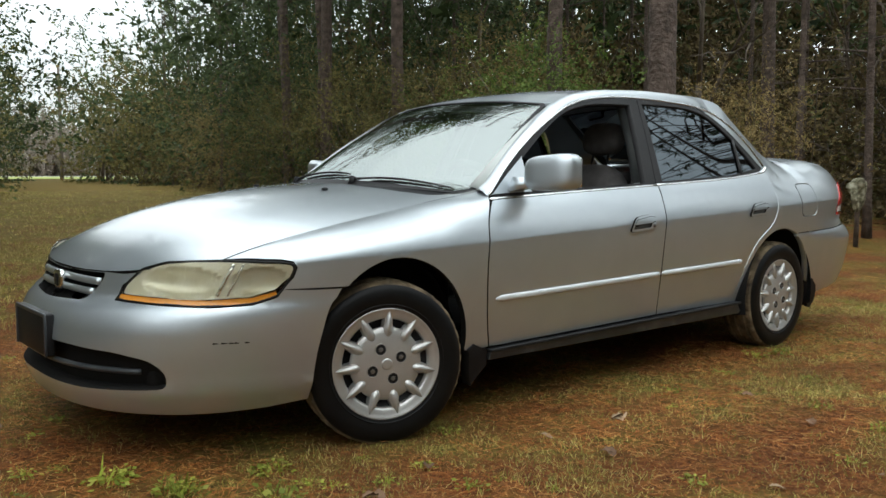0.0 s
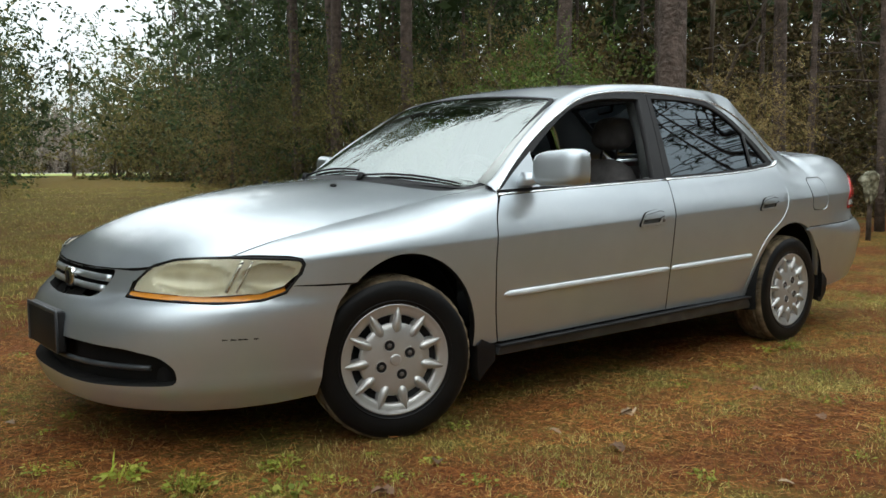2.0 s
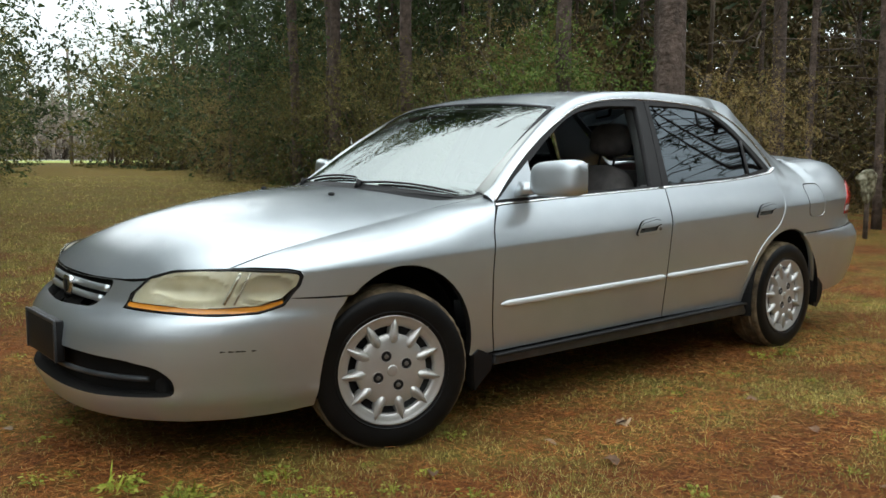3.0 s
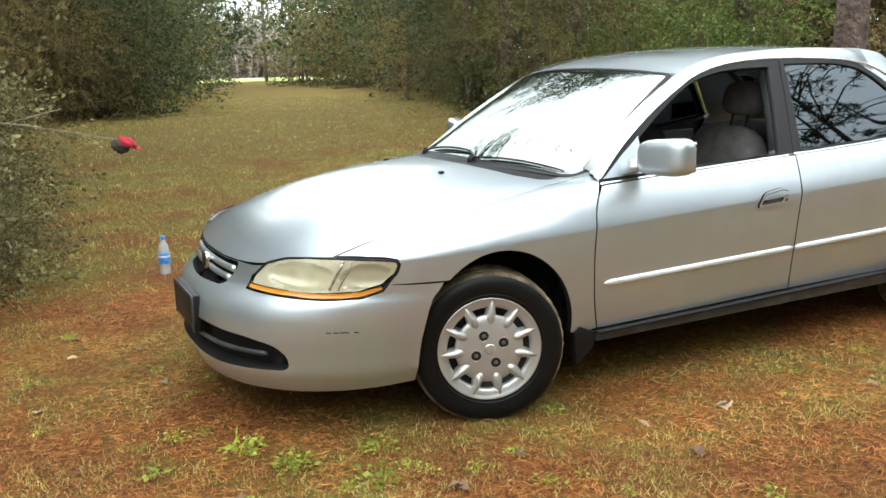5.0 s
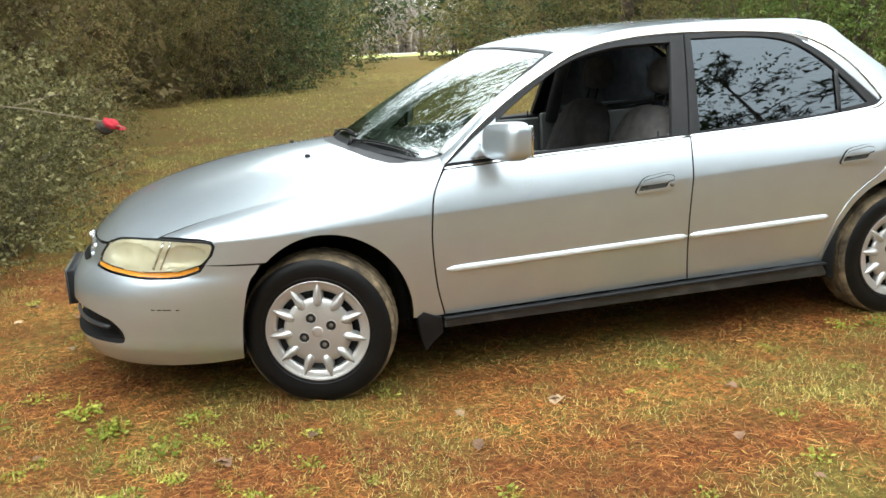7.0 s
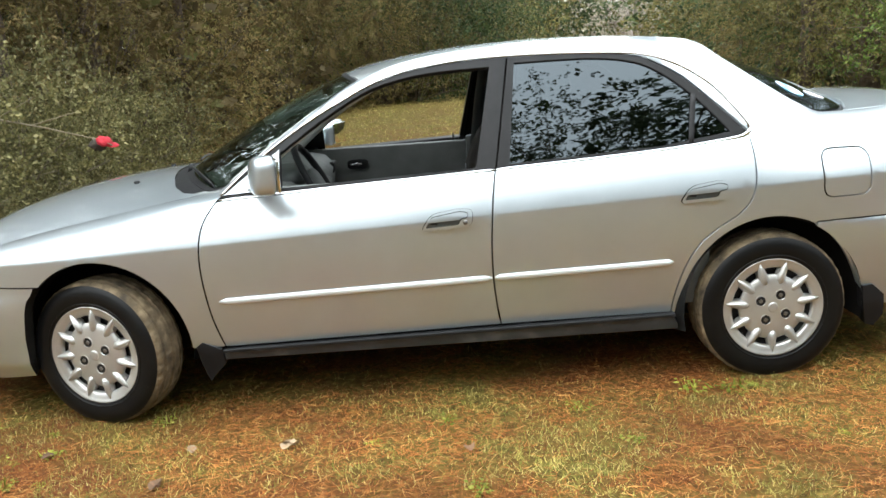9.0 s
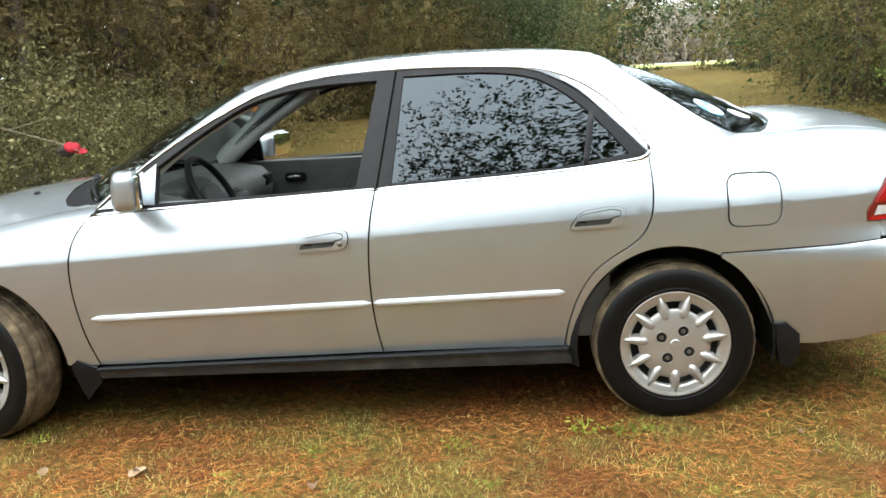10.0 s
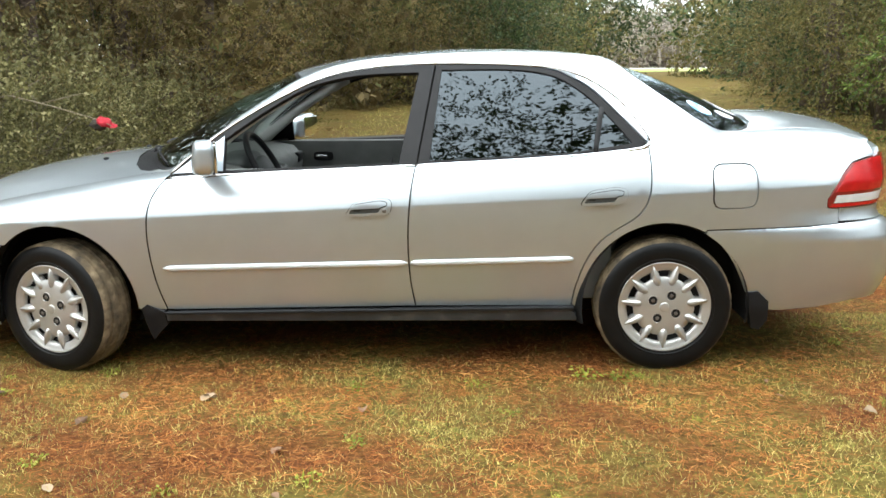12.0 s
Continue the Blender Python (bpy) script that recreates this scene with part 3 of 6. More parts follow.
# ---- the shape of the sedan: x runs back from the front axle, y is 0 on the centre line ----
def curve(points):
    """A smooth line through points (x, value), x rising: cubic Hermite with limited slopes."""
    xs = [p[0] for p in points]
    ys = [p[1] for p in points]
    n = len(xs)
    d = [(ys[i + 1] - ys[i]) / (xs[i + 1] - xs[i]) for i in range(n - 1)]
    m = [d[0]] + [0 if d[i - 1] * d[i] <= 0 else 2 * d[i - 1] * d[i] / (d[i - 1] + d[i]) for i in range(1, n - 1)] + [d[-1]]

    def at(x):
        if x <= xs[0]:
            return ys[0] + m[0] * (x - xs[0])
        if x >= xs[-1]:
            return ys[-1] + m[-1] * (x - xs[-1])
        i = 0
        while x > xs[i + 1]:
            i += 1
        h = xs[i + 1] - xs[i]
        t = (x - xs[i]) / h
        return ((1 + 2 * t) * (1 - t) ** 2 * ys[i] + t * (1 - t) ** 2 * h * m[i]
                + t * t * (3 - 2 * t) * ys[i + 1] + t * t * (t - 1) * h * m[i + 1])
    return at


NOSE_C, NOSE_P = 0.1, 2.6
TAIL_C, TAIL_P = 2.85, 7.0
nose_x = curve([(0.10, -0.86), (0.16, -0.91), (0.24, -0.935), (0.34, -0.945), (0.43, -0.935), (0.49, -0.90), (0.525, -0.85), (0.58, -0.832), (0.66, -0.808), (0.74, -0.75)])
tail_x = curve([(0.20, 3.66), (0.28, 3.74), (0.40, 3.785), (0.56, 3.785), (0.62, 3.76), (0.66, 3.725), (0.72, 3.73), (0.80, 3.745), (0.92, 3.735), (1.04, 3.705)])


def crease_z(x):
    return 0.66 + 0.041 * x


def side_w(z, x):
    """Half the width where the sides run straight."""
    d = z - crease_z(x)
    soft = math.sqrt(d * d + 0.002 ** 2)
    up, down = (soft + d) / 2, (soft - d) / 2
    return 0.893 - (0.25 * up + 1.2 * up * up) - (0.015 * down + 0.26 * down * down) - 0.35 * max(0, 0.24 - z)


def taper(x, z):
    t = min(1, max(0, (z - 0.56) / 0.12))
    return (0.01 + 0.035 * t) * (max(0, x - TAIL_C) / 0.6) ** 2


def half_width(x, z):
    w = side_w(z, x)
    if x < NOSE_C:
        q = (NOSE_C - x) / (NOSE_C - nose_x(z))
        w *= max(0.0, 1 - q ** NOSE_P) ** (1 / NOSE_P)
    if x > TAIL_C:
        q = (x - TAIL_C) / (tail_x(z) - TAIL_C)
        w = (w - taper(x, z)) * max(0.0, 1 - q ** TAIL_P) ** (1 / TAIL_P)
    return w


def nose_point(s, z):
    """The front's skin: s runs from -1 (the car's left flank) over 0 (the middle) to 1."""
    f = (1 - abs(s)) * math.pi / 2
    r = (math.sin(f) ** NOSE_P + math.cos(f) ** NOSE_P) ** (-1 / NOSE_P)
    y = side_w(z, NOSE_C) * math.cos(f) * r
    return (NOSE_C - (NOSE_C - nose_x(z)) * math.sin(f) * r, y if s > 0 else -y, z)


def tail_point(s, z):
    f = (1 - abs(s)) * math.pi / 2
    r = (math.sin(f) ** TAIL_P + math.cos(f) ** TAIL_P) ** (-1 / TAIL_P)
    x = TAIL_C + (tail_x(z) - TAIL_C) * math.sin(f) * r
    y = (side_w(z, x) - taper(x, z)) * math.cos(f) * r
    return (x, y if s > 0 else -y, z)


# the edge that runs from the bonnet's gap over the windscreen's side, the roof's and the rear glass's to the boot lid's gap
edge_z = curve([(-0.57, 0.65), (-0.40, 0.70), (-0.2, 0.745), (0.1, 0.798), (0.35, 0.84), (0.58, 0.875), (0.70, 0.965), (0.81, 1.055), (0.95, 1.155), (1.126, 1.262), (1.3, 1.318), (1.5, 1.345),
                (1.9, 1.362), (2.2, 1.36), (2.35, 1.354), (2.48, 1.335), (2.61, 1.253), (2.70, 1.192), (2.79, 1.132), (2.89, 1.066), (3.0, 1.016), (3.1, 1.018), (3.3, 1.028), (3.45, 1.018), (3.55, 0.996), (3.64, 0.968), (3.71, 0.935)])
edge_y = curve([(-0.57, 0.685), (-0.3, 0.70), (0.1, 0.708), (0.58, 0.70), (0.81, 0.655), (1.126, 0.60), (1.5, 0.58), (2.2, 0.575), (2.5, 0.585), (2.66, 0.60), (2.89, 0.625), (3.1, 0.655), (3.4, 0.665), (3.64, 0.655)])
belt_z = curve([(0.5, 0.838), (1.0, 0.862), (1.64, 0.890), (2.28, 0.922), (2.61, 0.955), (2.7, 0.97)])


def glass_y(x, z):
    d = z - belt_z(x)
    return 0.806 - 0.40 * d - 0.12 * d * d - 0.012 * ((x - 1.5) / 1.1) ** 2


def skin(x, w):
    """The left flank with its shoulder: w is the height up to the crease; past it, it runs on as far as the edge above."""
    zc = crease_z(x)
    if w <= zc:
        return (x, -half_width(x, w), w)
    ze, ye = edge_z(x), edge_y(x)
    v = min(1.0, (w - zc) / (ze - zc))
    h = ze - zc
    y0 = half_width(x, zc)
    flat = 1.25 if x < 0.7 else 0.42 + 0.5 * min(1, max(0, (x - 2.8) / 0.25))
    p1 = (y0 - (0.2 if x < 0.7 else 0.28) * 0.42 * h, zc + 0.42 * h)
    p2 = (ye + flat * 0.5 * (y0 - ye), ze - max(0, 1 - flat) * 0.45 * h - (0.1 if x < 0.7 else 0.03) * h)
    a, b, c, d = (1 - v) ** 3, 3 * v * (1 - v) ** 2, 3 * v * v * (1 - v), v ** 3
    y, z = a * y0 + b * p1[0] + c * p2[0] + d * ye, a * zc + b * p1[1] + c * p2[1] + d * ze
    if 0.2 < x < 0.7:
        k = min(1, (x - 0.2) / 0.27)
        k = k * k * (3 - 2 * k) * (1 - v ** 4)
        y += (half_width(x, z) - y) * k
    return (x, -y, z)


def skin_w(x, z):
    """The w at which the flank at x has that height."""
    zc = crease_z(x)
    if z <= zc:
        return z
    lo, hi = zc, edge_z(x)
    for i in range(26):
        mid = (lo + hi) / 2
        lo, hi = (mid, hi) if skin(x, mid)[2] < z else (lo, mid)
    return lo


def door_skin(x, z):
    return (x, -half_width(x, z), z)


def glass_skin(x, z):
    return (x, -glass_y(x, z), z)


bonnet_mid = curve([(-0.86, 0.562), (-0.82, 0.602), (-0.78, 0.638), (-0.70, 0.700), (-0.6, 0.748), (-0.45, 0.800), (-0.2, 0.855), (0.0, 0.883), (0.2, 0.900), (0.5, 0.918)])


def bonnet_skin(x, y):
    xe = max(x, -0.57)
    ye = edge_y(xe)
    drop = bonnet_mid(xe) - edge_z(xe)
    q = min(1.3, abs(y) / ye)
    return (x, y, bonnet_mid(x) - drop * q ** 2.3)
# ---- the sedan's materials ----
def paint_material():
    m = material("silver_metallic_paint", (0.46, 0.49, 0.505), 0.34, 0.78, 1.0)
    bsdf(m).inputs["Coat Roughness"].default_value = 0.045
    dust = noise_out(m, 5, 5, 0.6)
    link(m, ramp(m, dust, [(0.3, (0.498, 0.548, 0.583)), (0.7, (0.538, 0.588, 0.622))]), bsdf(m).inputs["Base Color"])
    mr = node(m, "MapRange")
    mr.inputs["To Min"].default_value, mr.inputs["To Max"].default_value = 0.29, 0.37
    link(m, noise_out(m, 11, 6, 0.7), mr.inputs["Value"])
    link(m, mr.outputs[0], bsdf(m).inputs["Roughness"])
    flake = noise_out(m, 1400, 1)
    bump(m, flake, 0.03, 0.001)
    return m


def glass_material(name, tint, ior, sheen=(1, 1, 1)):
    m = bpy.data.materials.new(name)
    m.use_nodes = True
    m.node_tree.nodes.remove(m.node_tree.nodes["Principled BSDF"])
    clear = m.node_tree.nodes.new("ShaderNodeBsdfTransparent")
    clear.inputs[0].default_value = (*tint, 1)
    gloss = m.node_tree.nodes.new("ShaderNodeBsdfGlossy")
    gloss.inputs["Roughness"].default_value = 0.012
    gloss.inputs["Color"].default_value = (*sheen, 1)
    fres = node(m, "Fresnel", IOR=ior)
    mx = m.node_tree.nodes.new("ShaderNodeMixShader")
    link(m, fres.outputs[0], mx.inputs[0])
    link(m, clear.outputs[0], mx.inputs[1])
    link(m, gloss.outputs[0], mx.inputs[2])
    link(m, mx.outputs[0], m.node_tree.nodes["Material Output"].inputs["Surface"])
    return m


PAINT = paint_material()
SCREEN = glass_material("windscreen_glass", (0.34, 0.48, 0.41), 3.1, (0.93, 1.0, 0.98))
TINTED = glass_material("tinted_glass", (0.015, 0.017, 0.02), 1.68, (0.8, 0.92, 1.0))
LENS = glass_material("lamp_lens", (0.96, 0.95, 0.88), 1.5)
BLACK = varied("black_trim", [(0.3, (0.009, 0.009, 0.01)), (0.7, (0.015, 0.015, 0.016))], 8, 0.45, 160, 0.15, 0.002)
SASH = varied("grey_black_window_sash", [(0.3, (0.014, 0.014, 0.015)), (0.7, (0.024, 0.023, 0.024))], 6, 0.45)
CLAD = varied("dusty_black_cladding", [(0.35, (0.026, 0.03, 0.034)), (0.55, (0.042, 0.047, 0.052)), (0.74, (0.11, 0.11, 0.108))], 7, 0.3, 60, 0.2, 0.003)
DARK = varied("dark_underbody_and_gap_shade", [(0.3, (0.006, 0.006, 0.006)), (0.7, (0.012, 0.011, 0.01))], 4, 0.9)
CHROME = varied("bright_trim", [(0.3, (0.72, 0.72, 0.72)), (0.7, (0.8, 0.8, 0.8))], 9, 0.16, metal=1.0, rough_var=0.05)
RUBBER = varied("tyre_rubber", [(0.35, (0.004, 0.004, 0.0045)), (0.66, (0.006, 0.006, 0.006)), (0.84, (0.022, 0.019, 0.015))], 9, 0.4, 60, 0.25, 0.002)
TREAD = varied("muddy_tread", [(0.3, (0.045, 0.036, 0.026)), (0.5, (0.12, 0.09, 0.055)), (0.7, (0.24, 0.18, 0.11))], 14, 0.9, 50, 0.6, 0.006)
HUBCAP = varied("silver_hubcap_plastic", [(0.3, (0.46, 0.45, 0.43)), (0.7, (0.53, 0.52, 0.5))], 12, 0.34, 260, 0.06, 0.001, 0.3, 0.65, 0.06)
REFLECTOR = varied("yellowed_reflector", [(0.3, (0.72, 0.69, 0.54)), (0.5, (0.82, 0.8, 0.67)), (0.7, (0.9, 0.89, 0.8))], 16, 0.3, metal=0.35)
AMBER = varied("amber_lens", [(0.3, (0.62, 0.23, 0.02)), (0.7, (0.72, 0.3, 0.04))], 20, 0.2, coat=0.6)
RED = varied("red_lens", [(0.3, (0.36, 0.004, 0.006)), (0.7, (0.5, 0.008, 0.01))], 20, 0.2, coat=0.3)
DEEP_RED = varied("deep_red_lamp_rim", [(0.3, (0.16, 0.004, 0.006)), (0.7, (0.22, 0.006, 0.008))], 20, 0.2, coat=0.8)
CLEARLAMP = varied("clear_grey_lens", [(0.3, (0.55, 0.55, 0.54)), (0.7, (0.68, 0.68, 0.67))], 20, 0.2, coat=0.8)
CLOTH = varied("grey_seat_cloth", [(0.3, (0.085, 0.08, 0.078)), (0.7, (0.135, 0.125, 0.122))], 18, 0.95, 240, 0.4, 0.003)
PLASTIC = varied("grey_cabin_plastic", [(0.3, (0.16, 0.17, 0.165)), (0.7, (0.21, 0.22, 0.215))], 10, 0.6, 300, 0.2, 0.002)
DASH = varied("dark_grey_dash", [(0.3, (0.06, 0.065, 0.064)), (0.7, (0.09, 0.096, 0.095))], 10, 0.6, 300, 0.2, 0.002)
LINER = varied("pale_headliner", [(0.3, (0.52, 0.55, 0.53)), (0.7, (0.6, 0.63, 0.61))], 10, 0.9)
MOULDING = varied("satin_bright_moulding", [(0.3, (0.66, 0.69, 0.7)), (0.7, (0.72, 0.75, 0.76))], 9, 0.35, metal=0.25, coat=0.6)
NUT = varied("dull_steel_nut", [(0.3, (0.16, 0.155, 0.15)), (0.7, (0.28, 0.27, 0.26))], 40, 0.35, metal=0.9)
MIRROR = material("mirror_glass", (0.85, 0.87, 0.87), 0.02, 1.0)
STICKER_A = varied("pale_blue_sticker", [(0.4, (0.7, 0.75, 0.78)), (0.55, (0.2, 0.5, 0.66))], 26, 0.5)
STICKER_B = varied("white_sticker", [(0.3, (0.75, 0.76, 0.76)), (0.7, (0.85, 0.85, 0.85))], 20, 0.5)


for m in (BLACK, RUBBER, DARK, SASH, TREAD, CLOTH):
    bsdf(m).inputs["Specular IOR Level"].default_value = 0.22


# ---- sheet metal: outlines laid on the skins ----
def resample(points, step, closed=True):
    out = []
    n = len(points)
    for i in range(n if closed else n - 1):
        a, b = points[i], points[(i + 1) % n]
        d = math.hypot(b[0] - a[0], b[1] - a[1])
        k = max(1, math.ceil(d / step))
        out += [(a[0] + (b[0] - a[0]) * j / k, a[1] + (b[1] - a[1]) * j / k) for j in range(k)]
    if not closed:
        out.append(points[-1])
    return out


def rounded(points, r, n=4):
    """Round the corners of a closed outline."""
    out = []
    k = len(points)
    for i in range(k):
        p, a, b = (Vector(points[j % k]) for j in (i, i - 1, i + 1))
        u, v = a - p, b - p
        c = min(r, u.length * 0.45, v.length * 0.45)
        s, e = p + u.normalized() * c, p + v.normalized() * c
        for j in range(n + 1):
            t = j / n
            out.append(tuple((1 - t) ** 2 * s + 2 * t * (1 - t) * p + t * t * e))
    return out


def spline(points, step=0.03):
    """A smooth open line through the points."""
    out = []
    for i in range(len(points) - 1):
        p0, p1, p2, p3 = (Vector(points[min(max(j, 0), len(points) - 1)]) for j in (i - 1, i, i + 1, i + 2))
        k = max(1, math.ceil((p2 - p1).length / step))
        for j in range(k):
            t = j / k
            out.append(tuple(0.5 * (2 * p1 + (p2 - p0) * t + (2 * p0 - 5 * p1 + 4 * p2 - p3) * t * t + (3 * p1 - p0 - 3 * p2 + p3) * t ** 3)))
    return out + [tuple(points[-1])]


def signed_area(poly):
    return sum(a[0] * b[1] - b[0] * a[1] for a, b in zip(poly, poly[1:] + poly[:1])) / 2


def inset(poly, d):
    n = len(poly)
    s = 1 if signed_area(poly) > 0 else -1
    out = []
    for i in range(n):
        a, p, b = Vector(poly[i - 1]), Vector(poly[i]), Vector(poly[(i + 1) % n])
        e = ((p - a).normalized() + (b - p).normalized())
        if e.length < 1e-6:
            out.append(tuple(p))
            continue
        e.normalize()
        out.append((p[0] - e[1] * d * s, p[1] + e[0] * d * s))
    return out


def inside_all(poly, pts):
    """Which of the points lie inside the outline (numpy)."""
    P, Q = np.array(poly), np.array(pts)
    r = np.zeros(len(Q), bool)
    for (x0, y0), (x1, y1) in zip(P, np.roll(P, -1, axis=0)):
        c = (y0 > Q[:, 1]) != (y1 > Q[:, 1])
        if y1 != y0:
            r ^= c & (Q[:, 0] < (x1 - x0) * (Q[:, 1] - y0) / (y1 - y0) + x0)
    return r


def clear_of(poly, pts, d):
    P, Q = np.array(poly), np.array(pts)
    keep = np.ones(len(Q), bool)
    for i in range(0, len(P)):
        keep &= ((Q - P[i]) ** 2).sum(1) > d * d
    return keep


def skin_normal(f, u, w, e=0.002):
    a, b, c, d = (Vector(p) for p in (f(u + e, w), f(u - e, w), f(u, w + e), f(u, w - e)))
    n = (a - b).cross(c - d)
    return n.normalized() if n.length > 1e-12 else Vector((0, -1, 0))


def sheet(name, outline, f, mat, parent, label="", step=0.045, holes=(), thick=0.03, gap=0.0032, lift=0.0, extra=(), mirror=False, flip=False):
    """A pressed panel: the outline (in the skin's own two coordinates) filled, laid on the skin and given folded edges."""
    from mathutils.geometry import delaunay_2d_cdt
    loops = [inset(resample(outline, step * 0.7), gap)] + [inset(resample(h, step * 0.7), -gap) for h in holes]
    pts = [p for lp in loops for p in lp]
    edges, k = [], 0
    for lp in loops:
        edges += [(k + i, k + (i + 1) % len(lp)) for i in range(len(lp))]
        k += len(lp)
    us, ws = [p[0] for p in loops[0]], [p[1] for p in loops[0]]
    grid = np.array([(u, w) for u in np.arange(min(us), max(us), step) for w in np.arange(min(ws), max(ws), step)])
    if len(extra):
        grid = np.concatenate([grid[clear_of(list(extra), grid, 0.0135)], np.array(extra)])
    ok = inside_all(loops[0], grid) & clear_of(pts, grid, step * 0.4)
    for h in loops[1:]:
        ok &= ~inside_all(h, grid)
    pts += [tuple(map(float, p)) for p in grid[ok]]
    v2, _, tris, *_ = delaunay_2d_cdt([Vector(p) for p in pts], edges, [], 0, 1e-6)
    cen = np.array([[sum(v2[i][c] for i in t) / 3 for c in (0, 1)] for t in tris])
    ok = inside_all(loops[0], cen)
    for h in loops[1:]:
        ok &= ~inside_all(h, cen)
    tris = [tuple(t) for t, o in zip(tris, ok) if o]
    turn = -1 if flip else 1
    normals = [turn * skin_normal(f, p[0], p[1]) for p in v2]
    verts = [Vector(f(p[0], p[1])) + n * lift for p, n in zip(v2, normals)]
    faces = []
    for t in tris:
        a, b, c = (verts[i] for i in t)
        faces.append(t if (b - a).cross(c - a).dot(normals[t[0]]) > 0 else t[::-1])
    count = {}
    for t in faces:
        for i in range(3):
            e = (t[i], t[(i + 1) % 3])
            count[e] = 1
    rim = [e for e in count if (e[1], e[0]) not in count]
    for a, b in rim:
        side = (verts[b] - verts[a]).cross(normals[a])
        side = side.normalized() if side.length > 0 else normals[a]
        k = len(verts)
        verts += [verts[a].copy(), verts[b].copy(), verts[b] - normals[b] * thick, verts[a] - normals[a] * thick]
        normals += [(side + normals[a] * 0.8).normalized(), (side + normals[b] * 0.8).normalized(), side, side]
        faces.append((k + 1, k, k + 3, k + 2))
    fold = len(faces) - len(rim)
    if mirror:
        verts = [Vector((v[0], -v[1], v[2])) for v in verts]
        normals = [Vector((n[0], -n[1], n[2])) for n in normals]
        faces = [t[::-1] for t in faces]
    me = mesh_of(name, verts, faces, True)
    me.normals_split_custom_set_from_vertices([tuple(n) for n in normals])
    # folds of painted panels are coloured dark to stand for shade in the gaps
    if mat is PAINT and rim and name not in ("boot_lid", "rear_panel", "rear_bumper", "quarter_panel", "roof"):
        me.materials.append(PAINT)
        me.materials.append(DARK)
        me.polygons.foreach_set("material_index", [0 if i < fold else 1 for i in range(len(faces))])
    return put(name, me, mat, parent, label)


def box_bm(x0, x1, y0, y1, z0, z1, r=0.01, seg=3):
    bm = bmesh.new()
    bmesh.ops.create_cube(bm, size=1)
    for v in bm.verts:
        v.co = ((x0 + x1) / 2 + v.co.x * (x1 - x0), (y0 + y1) / 2 + v.co.y * (y1 - y0), (z0 + z1) / 2 + v.co.z * (z1 - z0))
    if r:
        bmesh.ops.bevel(bm, geom=bm.edges[:], offset=r, segments=seg, affect="EDGES", profile=0.5)
    return bm


def ball_bm(cx, cy, cz, rx, ry, rz, p=3.0, nu=24, nv=14):
    """A rounded block: a superellipsoid."""
    bm = bmesh.new()
    rows = []
    for j in range(nv + 1):
        a = -math.pi / 2 + math.pi * j / nv
        row = []
        for i in range(nu):
            b = 2 * math.pi * i / nu
            d = (math.cos(a) * math.cos(b), math.cos(a) * math.sin(b), math.sin(a))
            r = (sum(abs(c) ** p for c in d)) ** (-1 / p)
            row.append(bm.verts.new((cx + d[0] * r * rx, cy + d[1] * r * ry, cz + d[2] * r * rz)))
        rows.append(row)
    for j in range(nv):
        for i in range(nu):
            bm.faces.new((rows[j][i], rows[j][(i + 1) % nu], rows[j + 1][(i + 1) % nu], rows[j + 1][i]))
    bmesh.ops.remove_doubles(bm, verts=bm.verts[:], dist=1e-4)
    return bm


def ribbon(name, points, normals, width, depth, mat, parent, label="", taper=True):
    """A raised strip with a rounded section along a line on the skin; width across, depth proud."""
    sec = [(-0.5, 0.0), (-0.46, 0.6), (-0.25, 0.95), (0.0, 1.0), (0.25, 0.95), (0.46, 0.6), (0.5, 0.0)]
    verts, faces, n, m = [], [], len(points), len(sec)
    for i in range(n):
        p, nn = Vector(points[i]), Vector(normals[i])
        d = (Vector(points[min(i + 1, n - 1)]) - Vector(points[max(i - 1, 0)])).normalized()
        across = nn.cross(d).normalized()
        f = 1.0
        if taper:
            f = min(1.0, 0.3 + 4.0 * math.sqrt(min(i, n - 1 - i) / n)) if n > 4 else 1.0
        verts += [p + across * (a * width * f) + nn * (b * depth * f - 0.002) for a, b in sec]
        if i:
            k = (i - 1) * m
            faces += [(k + j, k + j + 1, k + m + j + 1, k + m + j) for j in range(m - 1)]
    faces += [tuple(range(m)), tuple(reversed(range((n - 1) * m, n * m)))]
    me = mesh_of(name, verts, faces, True)
    ob = put(name, me, mat, parent, label)
    bm = bmesh.new()
    bm.from_mesh(me)
    bmesh.ops.recalc_face_normals(bm, faces=bm.faces[:])
    bm.to_mesh(me)
    bm.free()
    return ob


def flipped(points):
    return [(p[0], -p[1], p[2]) for p in points]


def strip_on(name, line, f, width, depth, mat, parent, label="", mirror=False, taper=True, flip=False):
    pts = [f(*p) for p in line]
    nor = [skin_normal(f, *p) * (-1 if flip else 1) for p in line]
    if mirror:
        pts, nor = flipped(pts), flipped(nor)
    return ribbon(name, pts, nor, width, depth, mat, parent, label, taper)


